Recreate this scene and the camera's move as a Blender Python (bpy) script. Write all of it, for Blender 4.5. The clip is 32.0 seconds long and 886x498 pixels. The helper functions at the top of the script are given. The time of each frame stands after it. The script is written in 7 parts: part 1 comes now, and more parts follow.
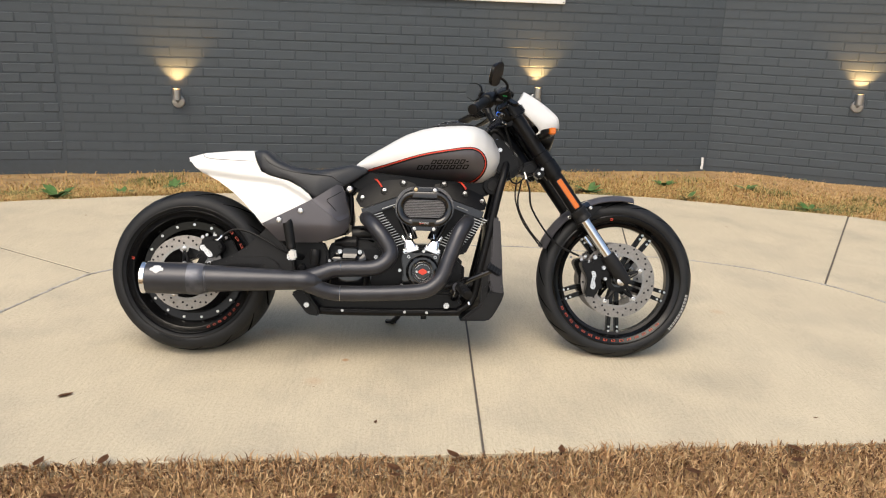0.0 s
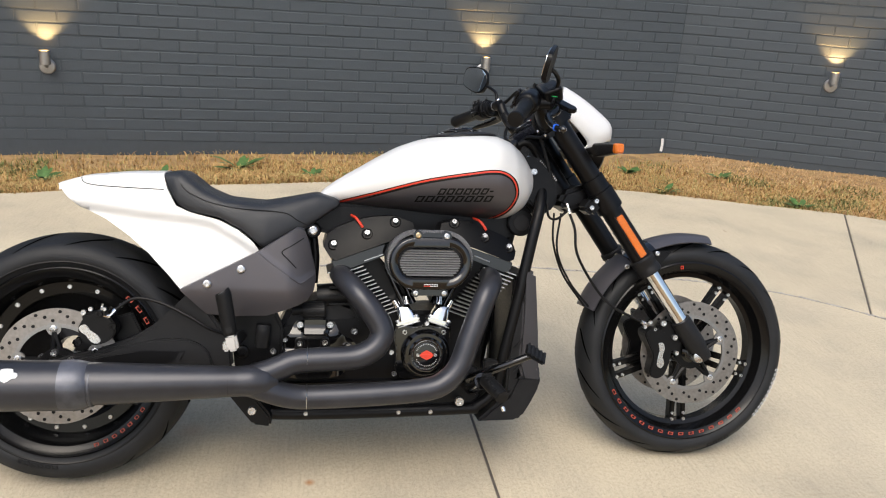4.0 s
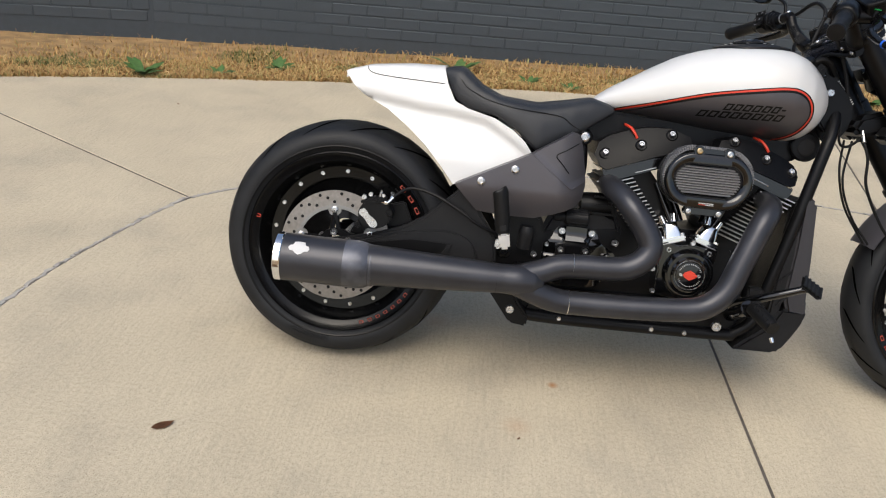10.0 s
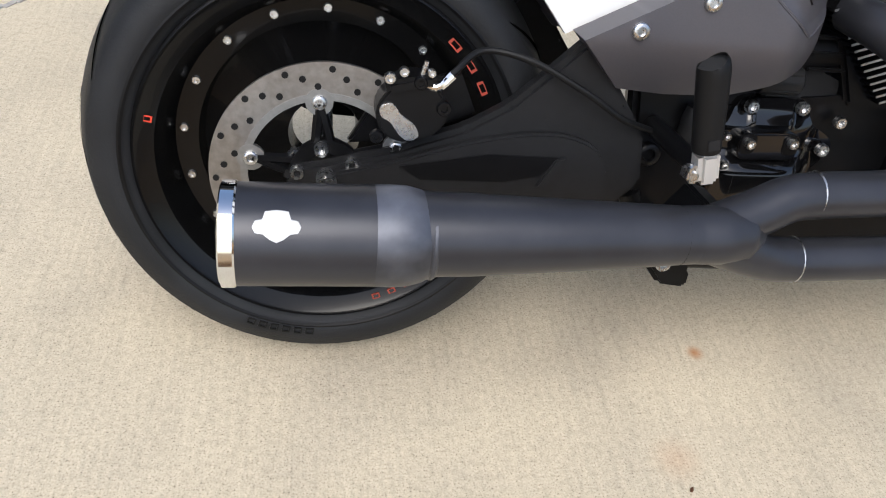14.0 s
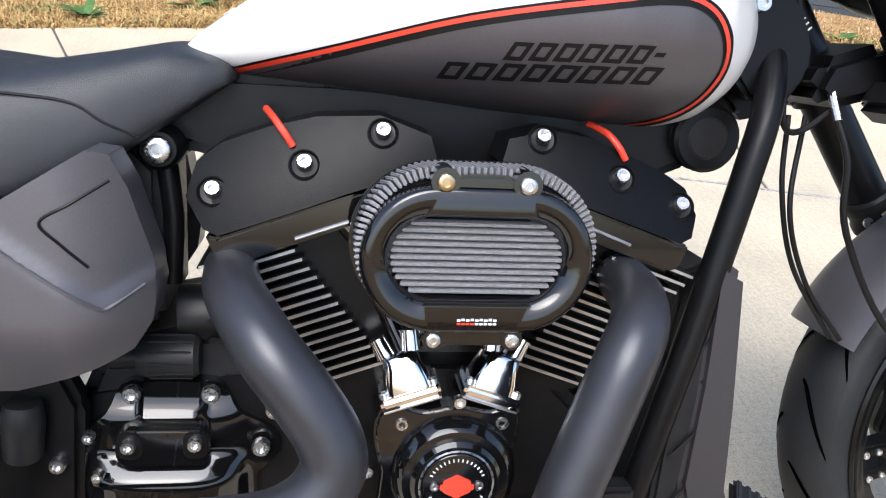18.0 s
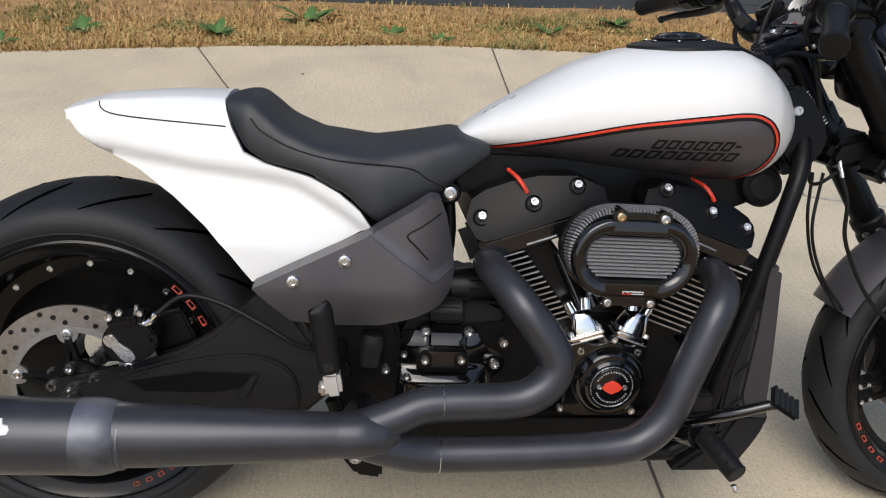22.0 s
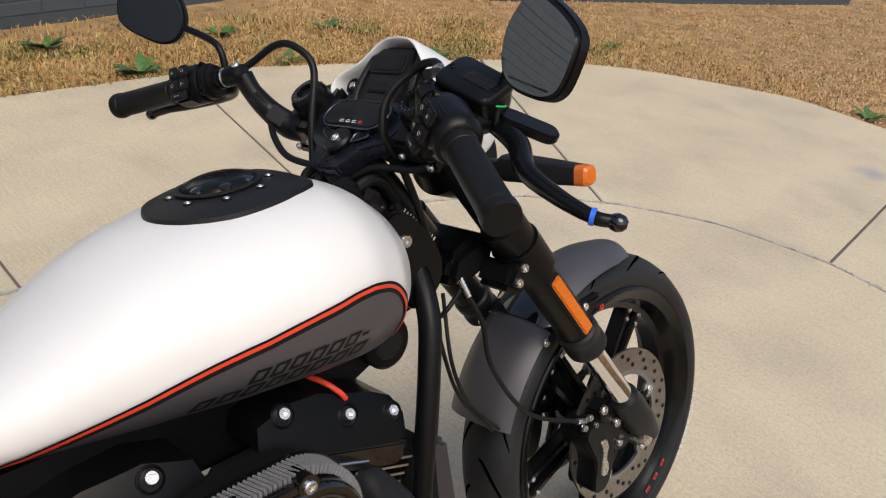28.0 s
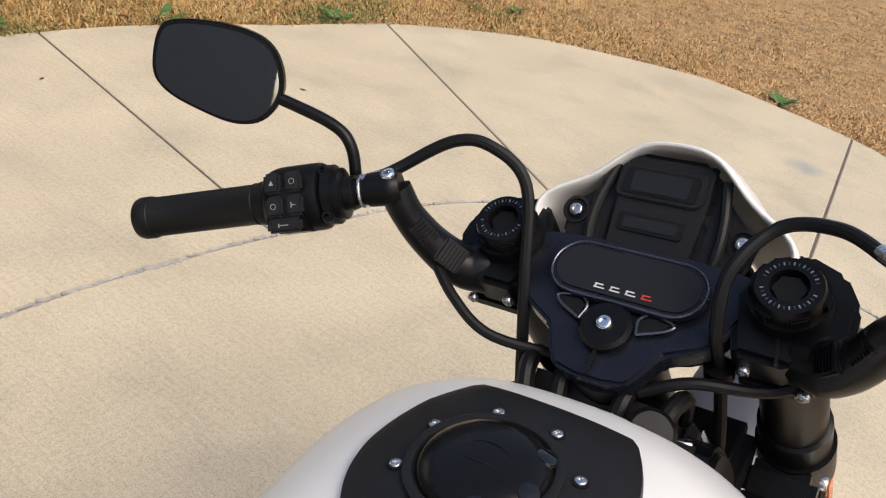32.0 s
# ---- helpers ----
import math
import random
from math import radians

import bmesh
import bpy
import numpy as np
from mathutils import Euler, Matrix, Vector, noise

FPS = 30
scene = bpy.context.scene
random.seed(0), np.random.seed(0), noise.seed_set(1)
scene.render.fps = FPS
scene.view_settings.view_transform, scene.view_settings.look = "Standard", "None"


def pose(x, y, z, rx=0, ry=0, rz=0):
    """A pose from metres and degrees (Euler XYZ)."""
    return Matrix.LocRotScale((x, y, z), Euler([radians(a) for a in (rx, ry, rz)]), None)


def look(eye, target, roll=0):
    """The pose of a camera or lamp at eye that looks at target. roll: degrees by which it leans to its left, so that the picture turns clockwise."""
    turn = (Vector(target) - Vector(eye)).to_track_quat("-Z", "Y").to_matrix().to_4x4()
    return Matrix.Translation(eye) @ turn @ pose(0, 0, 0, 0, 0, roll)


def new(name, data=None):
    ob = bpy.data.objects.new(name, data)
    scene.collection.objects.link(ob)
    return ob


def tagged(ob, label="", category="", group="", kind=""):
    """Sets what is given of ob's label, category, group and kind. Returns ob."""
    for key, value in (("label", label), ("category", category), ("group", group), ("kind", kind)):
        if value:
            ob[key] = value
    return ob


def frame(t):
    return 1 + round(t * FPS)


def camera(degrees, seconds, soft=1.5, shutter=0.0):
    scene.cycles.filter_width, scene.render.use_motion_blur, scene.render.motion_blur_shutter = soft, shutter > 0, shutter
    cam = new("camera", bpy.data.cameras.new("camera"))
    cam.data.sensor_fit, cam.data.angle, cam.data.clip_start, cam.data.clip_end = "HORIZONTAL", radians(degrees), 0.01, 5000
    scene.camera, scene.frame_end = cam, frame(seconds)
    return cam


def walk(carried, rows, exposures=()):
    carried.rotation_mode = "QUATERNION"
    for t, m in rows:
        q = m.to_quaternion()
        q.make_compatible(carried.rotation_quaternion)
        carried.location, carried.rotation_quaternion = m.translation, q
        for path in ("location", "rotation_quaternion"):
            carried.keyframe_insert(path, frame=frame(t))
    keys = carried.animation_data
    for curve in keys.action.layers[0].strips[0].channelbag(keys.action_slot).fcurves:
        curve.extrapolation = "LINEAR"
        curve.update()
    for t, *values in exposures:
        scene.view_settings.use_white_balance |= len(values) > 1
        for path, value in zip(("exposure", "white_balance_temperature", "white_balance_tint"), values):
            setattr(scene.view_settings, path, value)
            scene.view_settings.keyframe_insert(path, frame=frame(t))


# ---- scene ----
cam = camera(57.7, 32.0, soft=1.1)

PATH = [
    (0, (0.912, -3.017, 1.318), (0.976, -1.099, 0.756), 2.2),
    (0.5, (1.015, -2.83, 1.303), (1.049, -0.91, 0.743), 1.9),
    (1, (0.971, -2.737, 1.301), (1.017, -0.815, 0.749), 2.7),
    (1.5, (0.831, -2.584, 1.293), (0.923, -0.668, 0.728), 3.3),
    (2, (0.7, -2.449, 1.302), (0.883, -0.546, 0.715), 3.6),
    (2.5, (0.677, -2.311, 1.301), (0.912, -0.419, 0.696), 4.5),
    (4.5, (0.591, -1.906, 1.299), (0.972, -0.059, 0.633), 4.4),
    (5, (0.546, -1.91, 1.293), (0.995, -0.087, 0.602), 5.4),
    (5.5, (0.545, -1.914, 1.298), (1.006, -0.106, 0.58), 6.1),
    (6, (0.545, -1.916, 1.284), (1.008, -0.111, 0.557), 6.1),
    (6.5, (0.546, -1.914, 1.273), (1.005, -0.116, 0.526), 6.3),
    (7, (0.532, -1.91, 1.273), (0.974, -0.122, 0.494), 6.5),
    (7.5, (0.513, -1.912, 1.269), (0.893, -0.122, 0.463), 6.7),
    (8, (0.478, -1.916, 1.251), (0.786, -0.117, 0.434), 7.0),
    (8.5, (0.452, -1.922, 1.26), (0.667, -0.123, 0.415), 7.0),
    (9, (0.424, -1.924, 1.253), (0.549, -0.125, 0.389), 7.2),
    (9.5, (0.404, -1.934, 1.26), (0.402, -0.132, 0.394), 6.5),
    (10, (0.388, -1.927, 1.255), (0.314, -0.129, 0.382), 5.4),
    (10.5, (0.404, -1.894, 1.269), (0.388, -0.112, 0.36), 5.1),
    (11, (0.417, -1.778, 1.25), (0.532, -0.016, 0.312), 5.1),
    (11.5, (0.414, -1.534, 1.237), (0.496, 0.192, 0.23), 3.7),
    (12, (0.291, -1.329, 1.196), (0.342, 0.336, 0.09), 3.9),
    (12.5, (0.098, -1.066, 1.103), (0.243, 0.487, -0.149), 6.1),
    (13, (0.018, -0.918, 0.998), (0.279, 0.557, -0.327), 8.8),
    (13.5, (0.003, -0.875, 0.966), (0.317, 0.545, -0.407), 9.8),
    (15.5, (0.082, -0.932, 1.09), (0.475, 0.499, -0.251), 8.6),
    (16, (0.138, -0.974, 1.133), (0.588, 0.484, -0.16), 7.8),
    (16.5, (0.34, -0.973, 1.159), (0.849, 0.549, -0.034), 8.0),
    (17, (0.548, -0.917, 1.164), (1.038, 0.726, 0.134), 7.5),
    (17.5, (0.644, -0.785, 1.081), (1.085, 0.921, 0.135), 7.6),
    (18, (0.801, -0.664, 0.959), (1.089, 1.061, -0.011), 6.0),
    (18.5, (0.831, -0.624, 0.891), (1.076, 1.066, -0.149), 3.9),
    (19, (0.827, -0.62, 0.866), (1.053, 1.023, -0.252), 3.5),
    (19.5, (0.834, -0.643, 0.849), (1.031, 0.97, -0.317), 4.2),
    (20, (0.786, -0.698, 0.921), (1.022, 0.886, -0.278), 6.9),
    (20.5, (0.691, -0.772, 1.02), (0.999, 0.796, -0.182), 7.7),
    (21, (0.563, -0.864, 1.079), (0.951, 0.69, -0.119), 7.0),
    (21.5, (0.479, -0.978, 1.205), (0.801, 0.656, 0.098), 6.6),
    (22, (0.491, -1.139, 1.257), (0.698, 0.57, 0.239), 5.7),
    (22.5, (0.514, -1.252, 1.263), (0.686, 0.468, 0.256), 4.6),
    (23, (0.457, -1.303, 1.262), (0.73, 0.404, 0.255), 4.3),
    (23.5, (0.353, -1.317, 1.263), (0.819, 0.326, 0.223), 5.0),
    (24, (0.29, -1.307, 1.259), (0.867, 0.272, 0.176), 7.0),
    (24.5, (0.27, -1.303, 1.262), (0.848, 0.263, 0.159), 8.0),
    (25, (0.289, -1.307, 1.262), (0.894, 0.246, 0.155), 7.9),
    (25.5, (0.306, -1.285, 1.273), (0.993, 0.235, 0.17), 8.0),
    (26, (0.397, -1.151, 1.26), (1.173, 0.364, 0.211), 6.3),
    (26.5, (0.497, -0.994, 1.282), (1.347, 0.523, 0.293), 5.5),
    (28.5, (0.648, -0.422, 1.299), (1.995, 0.679, 0.313), 6.9),
    (29, (0.692, -0.319, 1.299), (2.098, 0.685, 0.292), 7.7),
    (29.5, (0.733, -0.167, 1.283), (2.268, 0.623, 0.274), 9.1),
    (30, (0.75, -0.059, 1.278), (2.35, 0.578, 0.261), 10.6),
    (30.5, (0.744, 0.015, 1.269), (2.363, 0.634, 0.272), 12.7),
    (31, (0.729, 0.051, 1.266), (2.315, 0.763, 0.278), 13.3),
    (31.5, (0.71, 0.077, 1.261), (2.25, 0.88, 0.27), 13.6),
    (32, (0.699, 0.104, 1.249), (2.192, 0.945, 0.217), 13.2),
]
# the film's own brightness and white balance
EXPOSURE = [(0, 0.45, 7000, 8), (2.5, 0.45, 6800, 8), (5, 0.45, 6500, 8), (8, 0.3, 6500, 8), (10, 0.18, 6500, 8), (11, 0.27, 6400, 8), (12, 0.17, 6250, 8), (13, 0.42, 6200, 8), (16, 0.6, 6000, 9), (17, 0.5, 6100, 9), (18, 1.1, 5900, 9), (19, 1.68, 5600, 9),
            (20, 1.65, 5800, 9), (21, 1.1, 6200, 8), (22, 0.18, 6300, 8), (23, 0.38, 6500, 9), (26, 0.34, 6700, 10), (28.5, 0.17, 6700, 10), (29, 0.27, 6700, 10), (30, 0.52, 6750, 11), (31, 0.53, 6950, 11), (32, 0.44, 6900, 11)]
walk(cam, [(t, look(eye, target, roll)) for t, eye, target, roll in PATH], EXPOSURE)

# ---- world, sun, exposure ----
world = bpy.data.worlds.new("sky")
scene.world = world
world.use_nodes = True
wn = world.node_tree
sky = wn.nodes.new("ShaderNodeTexSky")
sky.sky_type = "NISHITA"
sky.sun_disc = False
sky.sun_elevation, sky.sun_rotation = radians(52), radians(200)
sky.air_density, sky.dust_density, sky.ozone_density = 1.0, 3.5, 0.8
bgn = wn.nodes["Background"]
wn.links.new(sky.outputs[0], bgn.inputs[0])
bgn.inputs[1].default_value = 0.15
sun = new("sun", bpy.data.lights.new("sun", "SUN"))
sun.data.energy, sun.data.angle, sun.data.color = 1.5, radians(45), (1.0, 0.96, 0.9)
sun.matrix_world = look((-1.0, -2.2, 4.0), (0, 0, 0))


# ---- materials ----
def mat(name, base, rough=0.5, metal=0.0, vary=0.06, scale=30.0, bump=0.0, bump_scale=200.0, coat=0.0, emit=0.0, alpha=None, rough_vary=0.08):
    m = bpy.data.materials.new(name)
    m.use_nodes = True
    nt = m.node_tree
    b = nt.nodes["Principled BSDF"]
    b.inputs["Metallic"].default_value = metal
    b.inputs["Coat Weight"].default_value = coat
    if max(base) < 0.015:
        b.inputs["Specular IOR Level"].default_value = 0.2
    tc = nt.nodes.new("ShaderNodeTexCoord")
    n1 = nt.nodes.new("ShaderNodeTexNoise")
    n1.inputs["Scale"].default_value, n1.inputs["Detail"].default_value = scale, 5
    nt.links.new(tc.outputs["Object"], n1.inputs["Vector"])
    rp = nt.nodes.new("ShaderNodeValToRGB")
    rp.color_ramp.elements[0].position, rp.color_ramp.elements[1].position = 0.25, 0.75
    rp.color_ramp.elements[0].color = (*[c * (1 - vary) for c in base], 1)
    rp.color_ramp.elements[1].color = (*[min(1, c * (1 + vary)) for c in base], 1)
    nt.links.new(n1.outputs["Fac"], rp.inputs[0])
    nt.links.new(rp.outputs[0], b.inputs["Base Color"])
    mr = nt.nodes.new("ShaderNodeMapRange")
    mr.inputs["To Min"].default_value, mr.inputs["To Max"].default_value = max(0.02, rough - rough_vary), min(1, rough + rough_vary)
    nt.links.new(n1.outputs["Fac"], mr.inputs["Value"])
    nt.links.new(mr.outputs[0], b.inputs["Roughness"])
    if bump:
        n2 = nt.nodes.new("ShaderNodeTexNoise")
        n2.inputs["Scale"].default_value, n2.inputs["Detail"].default_value = bump_scale, 4
        nt.links.new(tc.outputs["Object"], n2.inputs["Vector"])
        bp = nt.nodes.new("ShaderNodeBump")
        bp.inputs["Strength"].default_value, bp.inputs["Distance"].default_value = bump, 0.002
        nt.links.new(n2.outputs["Fac"], bp.inputs["Height"])
        nt.links.new(bp.outputs[0], b.inputs["Normal"])
    if emit:
        b.inputs["Emission Color"].default_value = (*base, 1)
        b.inputs["Emission Strength"].default_value = emit
    return m


WHITE = mat("white_paint", (0.71, 0.71, 0.70), 0.34, vary=0.01, coat=0.25)
GREY = mat("denim_grey_paint", (0.105, 0.100, 0.110), 0.42, vary=0.05, scale=400, metal=0.55, rough_vary=0.04)
SHROUD = mat("shroud_grey", (0.045, 0.043, 0.047), 0.42, vary=0.05, scale=300, metal=0.4, rough_vary=0.04)
GLOSS = mat("gloss_black", (0.004, 0.004, 0.0045), 0.08, vary=0.1, coat=1.0, rough_vary=0.03)
SATIN = mat("satin_black", (0.0045, 0.0045, 0.005), 0.33, vary=0.12, scale=60, bump=0.05, bump_scale=700)
PLASTIC = mat("black_plastic", (0.0125, 0.0125, 0.0133), 0.42, vary=0.12, scale=80, bump=0.15, bump_scale=900)
RUBBER = mat("tyre_rubber", (0.0140, 0.0148, 0.0164), 0.52, vary=0.30, scale=14, bump=0.25, bump_scale=300)
RUBBER.node_tree.nodes["Principled BSDF"].inputs["Specular IOR Level"].default_value = 0.25
RIMB = mat("rim_black", (0.004, 0.004, 0.0042), 0.24, vary=0.1, coat=0.15, rough_vary=0.05)
ROCKER = mat("wrinkle_black", (0.0030, 0.0030, 0.0034), 0.34, vary=0.12, scale=80, bump=0.12, bump_scale=900)
ROCKER.node_tree.nodes["Principled BSDF"].inputs["Specular IOR Level"].default_value = 0.14
CAPB = mat("cap_black", (0.006, 0.006, 0.0065), 0.2, vary=0.1, rough_vary=0.05)
GRIPRUB = mat("grip_rubber", (0.007, 0.007, 0.0073), 0.46, vary=0.1, bump=0.1, bump_scale=400)
CHROME = mat("chrome", (0.82, 0.83, 0.85), 0.08, 1.0, vary=0.03, rough_vary=0.04)
STEEL = mat("zinc_steel", (0.62, 0.62, 0.62), 0.28, 1.0, vary=0.1, scale=200)
DISC = mat("brushed_disc", (0.30, 0.28, 0.26), 0.42, 1.0, vary=0.18, scale=120, bump=0.05)
CARRIER = mat("brushed_carrier", (0.30, 0.295, 0.285), 0.46, 0.9, vary=0.12, scale=150)
FIN = mat("machined_fin", (0.5, 0.5, 0.5), 0.35, 1.0, vary=0.15)
SEATM = mat("seat_vinyl", (0.018, 0.0195, 0.0225), 0.46, vary=0.1, scale=50, bump=0.3, bump_scale=900)
EXH = mat("ceramic_black_exhaust", (0.043, 0.044, 0.051), 0.34, 0.5, vary=0.15, scale=18, bump=0.06, bump_scale=600)
WELD = mat("heat_tinted_steel", (0.11, 0.115, 0.135), 0.42, 0.6, vary=0.55, scale=16)
RED = mat("red_paint", (0.62, 0.05, 0.025), 0.35, vary=0.04)
DKRED = mat("tyre_red_print", (0.36, 0.05, 0.028), 0.55, vary=0.15, scale=90)
ORANGE = mat("amber_lens", (0.56, 0.135, 0.014), 0.25, vary=0.08, scale=300)
BLUE = mat("blue_cable_tie", (0.02, 0.13, 0.7), 0.35)
GREEN = mat("green_tie", (0.02, 0.5, 0.1), 0.35)
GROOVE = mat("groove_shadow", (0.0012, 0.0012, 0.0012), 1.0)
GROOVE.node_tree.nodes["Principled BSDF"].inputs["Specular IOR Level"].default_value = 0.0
# lighter than the clamp: a painted rim glint, also window rims and cap ticks
GLINT_TRIM = mat("glint_and_trim_metal", (0.10, 0.105, 0.13), 0.28, 0.8, vary=0.05)
INK = mat("dark_print", (0.006, 0.006, 0.006), 0.5)
PALE = mat("pale_print", (0.6, 0.6, 0.6), 0.5)
SCREEN = mat("lcd_screen", (0.016, 0.017, 0.019), 0.08, vary=0.02)
SCREEN.node_tree.nodes["Principled BSDF"].inputs["Specular IOR Level"].default_value = 0.18
TRIPLE = mat("blue_black_clamp", (0.016, 0.018, 0.027), 0.28, 0.5, vary=0.1)
GLASS = mat("mirror_glass", (0.80, 0.82, 0.83), 0.02, 1.0, vary=0.01, rough_vary=0.005)
FILTER = mat("pleated_filter", (0.22, 0.22, 0.23), 0.6, 0.3, vary=0.2, scale=300)
LEAFM = mat("dry_leaf", (0.16, 0.07, 0.03), 0.7, vary=0.3, scale=60)
WEED = mat("weed_leaf", (0.06, 0.13, 0.03), 0.6, vary=0.4, scale=40)
LAMPM = mat("brushed_lamp_steel", (0.45, 0.45, 0.45), 0.35, 0.9, vary=0.1)
GLOW = mat("lamp_glow", (1.0, 0.55, 0.16), 0.4, emit=14.0)
ICON = mat("grey_icon_print", (0.24, 0.24, 0.25), 0.5)
SIGN = mat("white_sign_board", (0.75, 0.75, 0.75), 0.5, vary=0.02)


# ---- mesh helpers ----
def part(name, bm, material, parent=None, label="", sharp=35):
    me = bpy.data.meshes.new(name)
    bmesh.ops.recalc_face_normals(bm, faces=bm.faces)
    bm.to_mesh(me)
    bm.free()
    me.materials.append(material)
    for p in me.polygons:
        p.use_smooth = True
    me.set_sharp_from_angle(angle=radians(sharp))
    ob = new(name, me)
    ob.parent = parent
    if label:
        tagged(ob, label)
    return ob


def spline(pts, n):
    """Points of a Catmull-Rom curve through pts, n to a span."""
    P = [Vector(p) for p in pts]
    P = [P[0] * 2 - P[1]] + P + [P[-1] * 2 - P[-2]]
    out = []
    for i in range(1, len(P) - 2):
        a, b, c, d = P[i - 1:i + 3]
        for k in range(n):
            t = k / n
            out.append(0.5 * (2 * b + (c - a) * t + (2 * a - 5 * b + 4 * c - d) * t * t + (3 * b - a - 3 * c + d) * t ** 3))
    return out + [P[-2]]


def tube(pts, r, n=6, seg=12, bm=None, cap=True):
    """A round tube along a curve; r is one radius or one for each of pts."""
    bm = bm or bmesh.new()
    path = spline(pts, n) if n > 1 else [Vector(p) for p in pts]
    rad = list(r) if isinstance(r, (list, tuple)) else [r] * len(pts)
    rings, up = [], Vector((0.31, 0.87, 0.39))
    for i, p in enumerate(path):
        d = (path[min(i + 1, len(path) - 1)] - path[max(i - 1, 0)]).normalized()
        u = (up - d * up.dot(d)).normalized()
        up = u
        v = d.cross(u)
        f = i / max(1, len(path) - 1) * (len(rad) - 1)
        k = min(int(f), len(rad) - 2) if len(rad) > 1 else 0
        rr = rad[k] + (rad[min(k + 1, len(rad) - 1)] - rad[k]) * (f - k)
        rings.append([bm.verts.new(p + (u * math.cos(a) + v * math.sin(a)) * rr) for a in [math.tau * j / seg for j in range(seg)]])
    for a, b in zip(rings, rings[1:]):
        for j in range(seg):
            bm.faces.new((a[j], a[(j + 1) % seg], b[(j + 1) % seg], b[j]))
    if cap:
        bm.faces.new(rings[0])
        bm.faces.new(rings[-1][::-1])
    return bm


def lathe(profile, c, axis="y", seg=48, bm=None, closed=False):
    """Turns (radius, along) pairs round an axis through c."""
    bm = bm or bmesh.new()
    c = Vector(c)
    ax = {"x": Vector((1, 0, 0)), "y": Vector((0, 1, 0)), "z": Vector((0, 0, 1))}[axis] if isinstance(axis, str) else Vector(axis).normalized()
    u = ax.orthogonal().normalized()
    v = ax.cross(u)
    rings = []
    for r, h in profile:
        rings.append([bm.verts.new(c + ax * h + (u * math.cos(a) + v * math.sin(a)) * r) for a in [math.tau * j / seg for j in range(seg)]])
    pairs = list(zip(rings, rings[1:])) + ([(rings[-1], rings[0])] if closed else [])
    for a, b in pairs:
        for j in range(seg):
            bm.faces.new((a[j], a[(j + 1) % seg], b[(j + 1) % seg], b[j]))
    if not closed:
        bm.faces.new(rings[0])
        bm.faces.new(rings[-1])
    return bm


def prism(pts, y0, y1, bev=0.004, bm=None, segs=2, warp=None):
    """A plate with the outline pts in x and z, from y0 to y1, its edges rounded."""
    own = bmesh.new()
    a = [own.verts.new((x, y0, z)) for x, z in pts]
    f = own.faces.new(a)
    r = bmesh.ops.extrude_face_region(own, geom=[f])
    bmesh.ops.translate(own, verts=[g for g in r["geom"] if isinstance(g, bmesh.types.BMVert)], vec=(0, y1 - y0, 0))
    if bev:
        bmesh.ops.bevel(own, geom=list(own.edges), offset=bev, segments=segs, affect="EDGES", clamp_overlap=True)
    if warp:
        for v in own.verts:
            v.co = Vector(warp(*v.co))
    if bm is None:
        return own
    return merge(bm, own)


def merge(bm, other):
    m = bpy.data.meshes.new("tmp")
    other.to_mesh(m)
    other.free()
    bm.from_mesh(m)
    bpy.data.meshes.remove(m)
    return bm


def box(c, size, bev=0.003, m=None):
    bm = bmesh.new()
    bmesh.ops.create_cube(bm, size=1, matrix=Matrix.Diagonal((*size, 1)))
    if bev:
        bmesh.ops.bevel(bm, geom=list(bm.edges), offset=bev, segments=2, affect="EDGES", clamp_overlap=True)
    bmesh.ops.transform(bm, matrix=Matrix.Translation(c) @ (m or Matrix()), verts=bm.verts)
    return bm


def outline(pts, n=5):
    """A closed outline with rounded corners through 2D points."""
    P = [Vector(p) for p in pts]
    k = len(P)
    out = []
    for i in range(k):
        a, b, c, d = P[i - 1], P[i], P[(i + 1) % k], P[(i + 2) % k]
        for j in range(n):
            t = j / n
            q = 0.5 * (2 * b + (c - a) * t + (2 * a - 5 * b + 4 * c - d) * t * t + (3 * b - a - 3 * c + d) * t ** 3)
            out.append((q.x, q.y))
    return out


def capsule(cx, cz, hx, hz, n=10):
    """The outline of a lying capsule."""
    out = []
    for s, x in ((1, cx + hx - hz), (-1, cx - hx + hz)):
        for j in range(n + 1):
            a = -math.pi / 2 + math.pi * j / n
            out.append((x + s * hz * math.cos(a), cz + s * hz * math.sin(a)))
    return out


def rounded(cx, cz, hx, hz, r, n=5):
    out = []
    for sx, sz, a0 in ((1, 1, 0), (-1, 1, 90), (-1, -1, 180), (1, -1, 270)):
        for j in range(n + 1):
            a = radians(a0 + 90 * j / n)
            out.append((cx + sx * (hx - r) + r * math.cos(a), cz + sz * (hz - r) + r * math.sin(a)))
    return out


def lerp(table, x):
    """A smooth value from (x, value) pairs."""
    if x <= table[0][0]:
        return table[0][1]
    for (a, va), (b, vb) in zip(table, table[1:]):
        if x <= b:
            t = (x - a) / (b - a)
            return va + (vb - va) * t
    return table[-1][1]


def loft(rings, bm=None, cap=True):
    bm = bm or bmesh.new()
    R = [[bm.verts.new(p) for p in ring] for ring in rings]
    n = len(R[0])
    for a, b in zip(R, R[1:]):
        for j in range(n):
            bm.faces.new((a[j], a[(j + 1) % n], b[(j + 1) % n], b[j]))
    if cap:
        bm.faces.new(R[0])
        bm.faces.new(R[-1][::-1])
    return bm


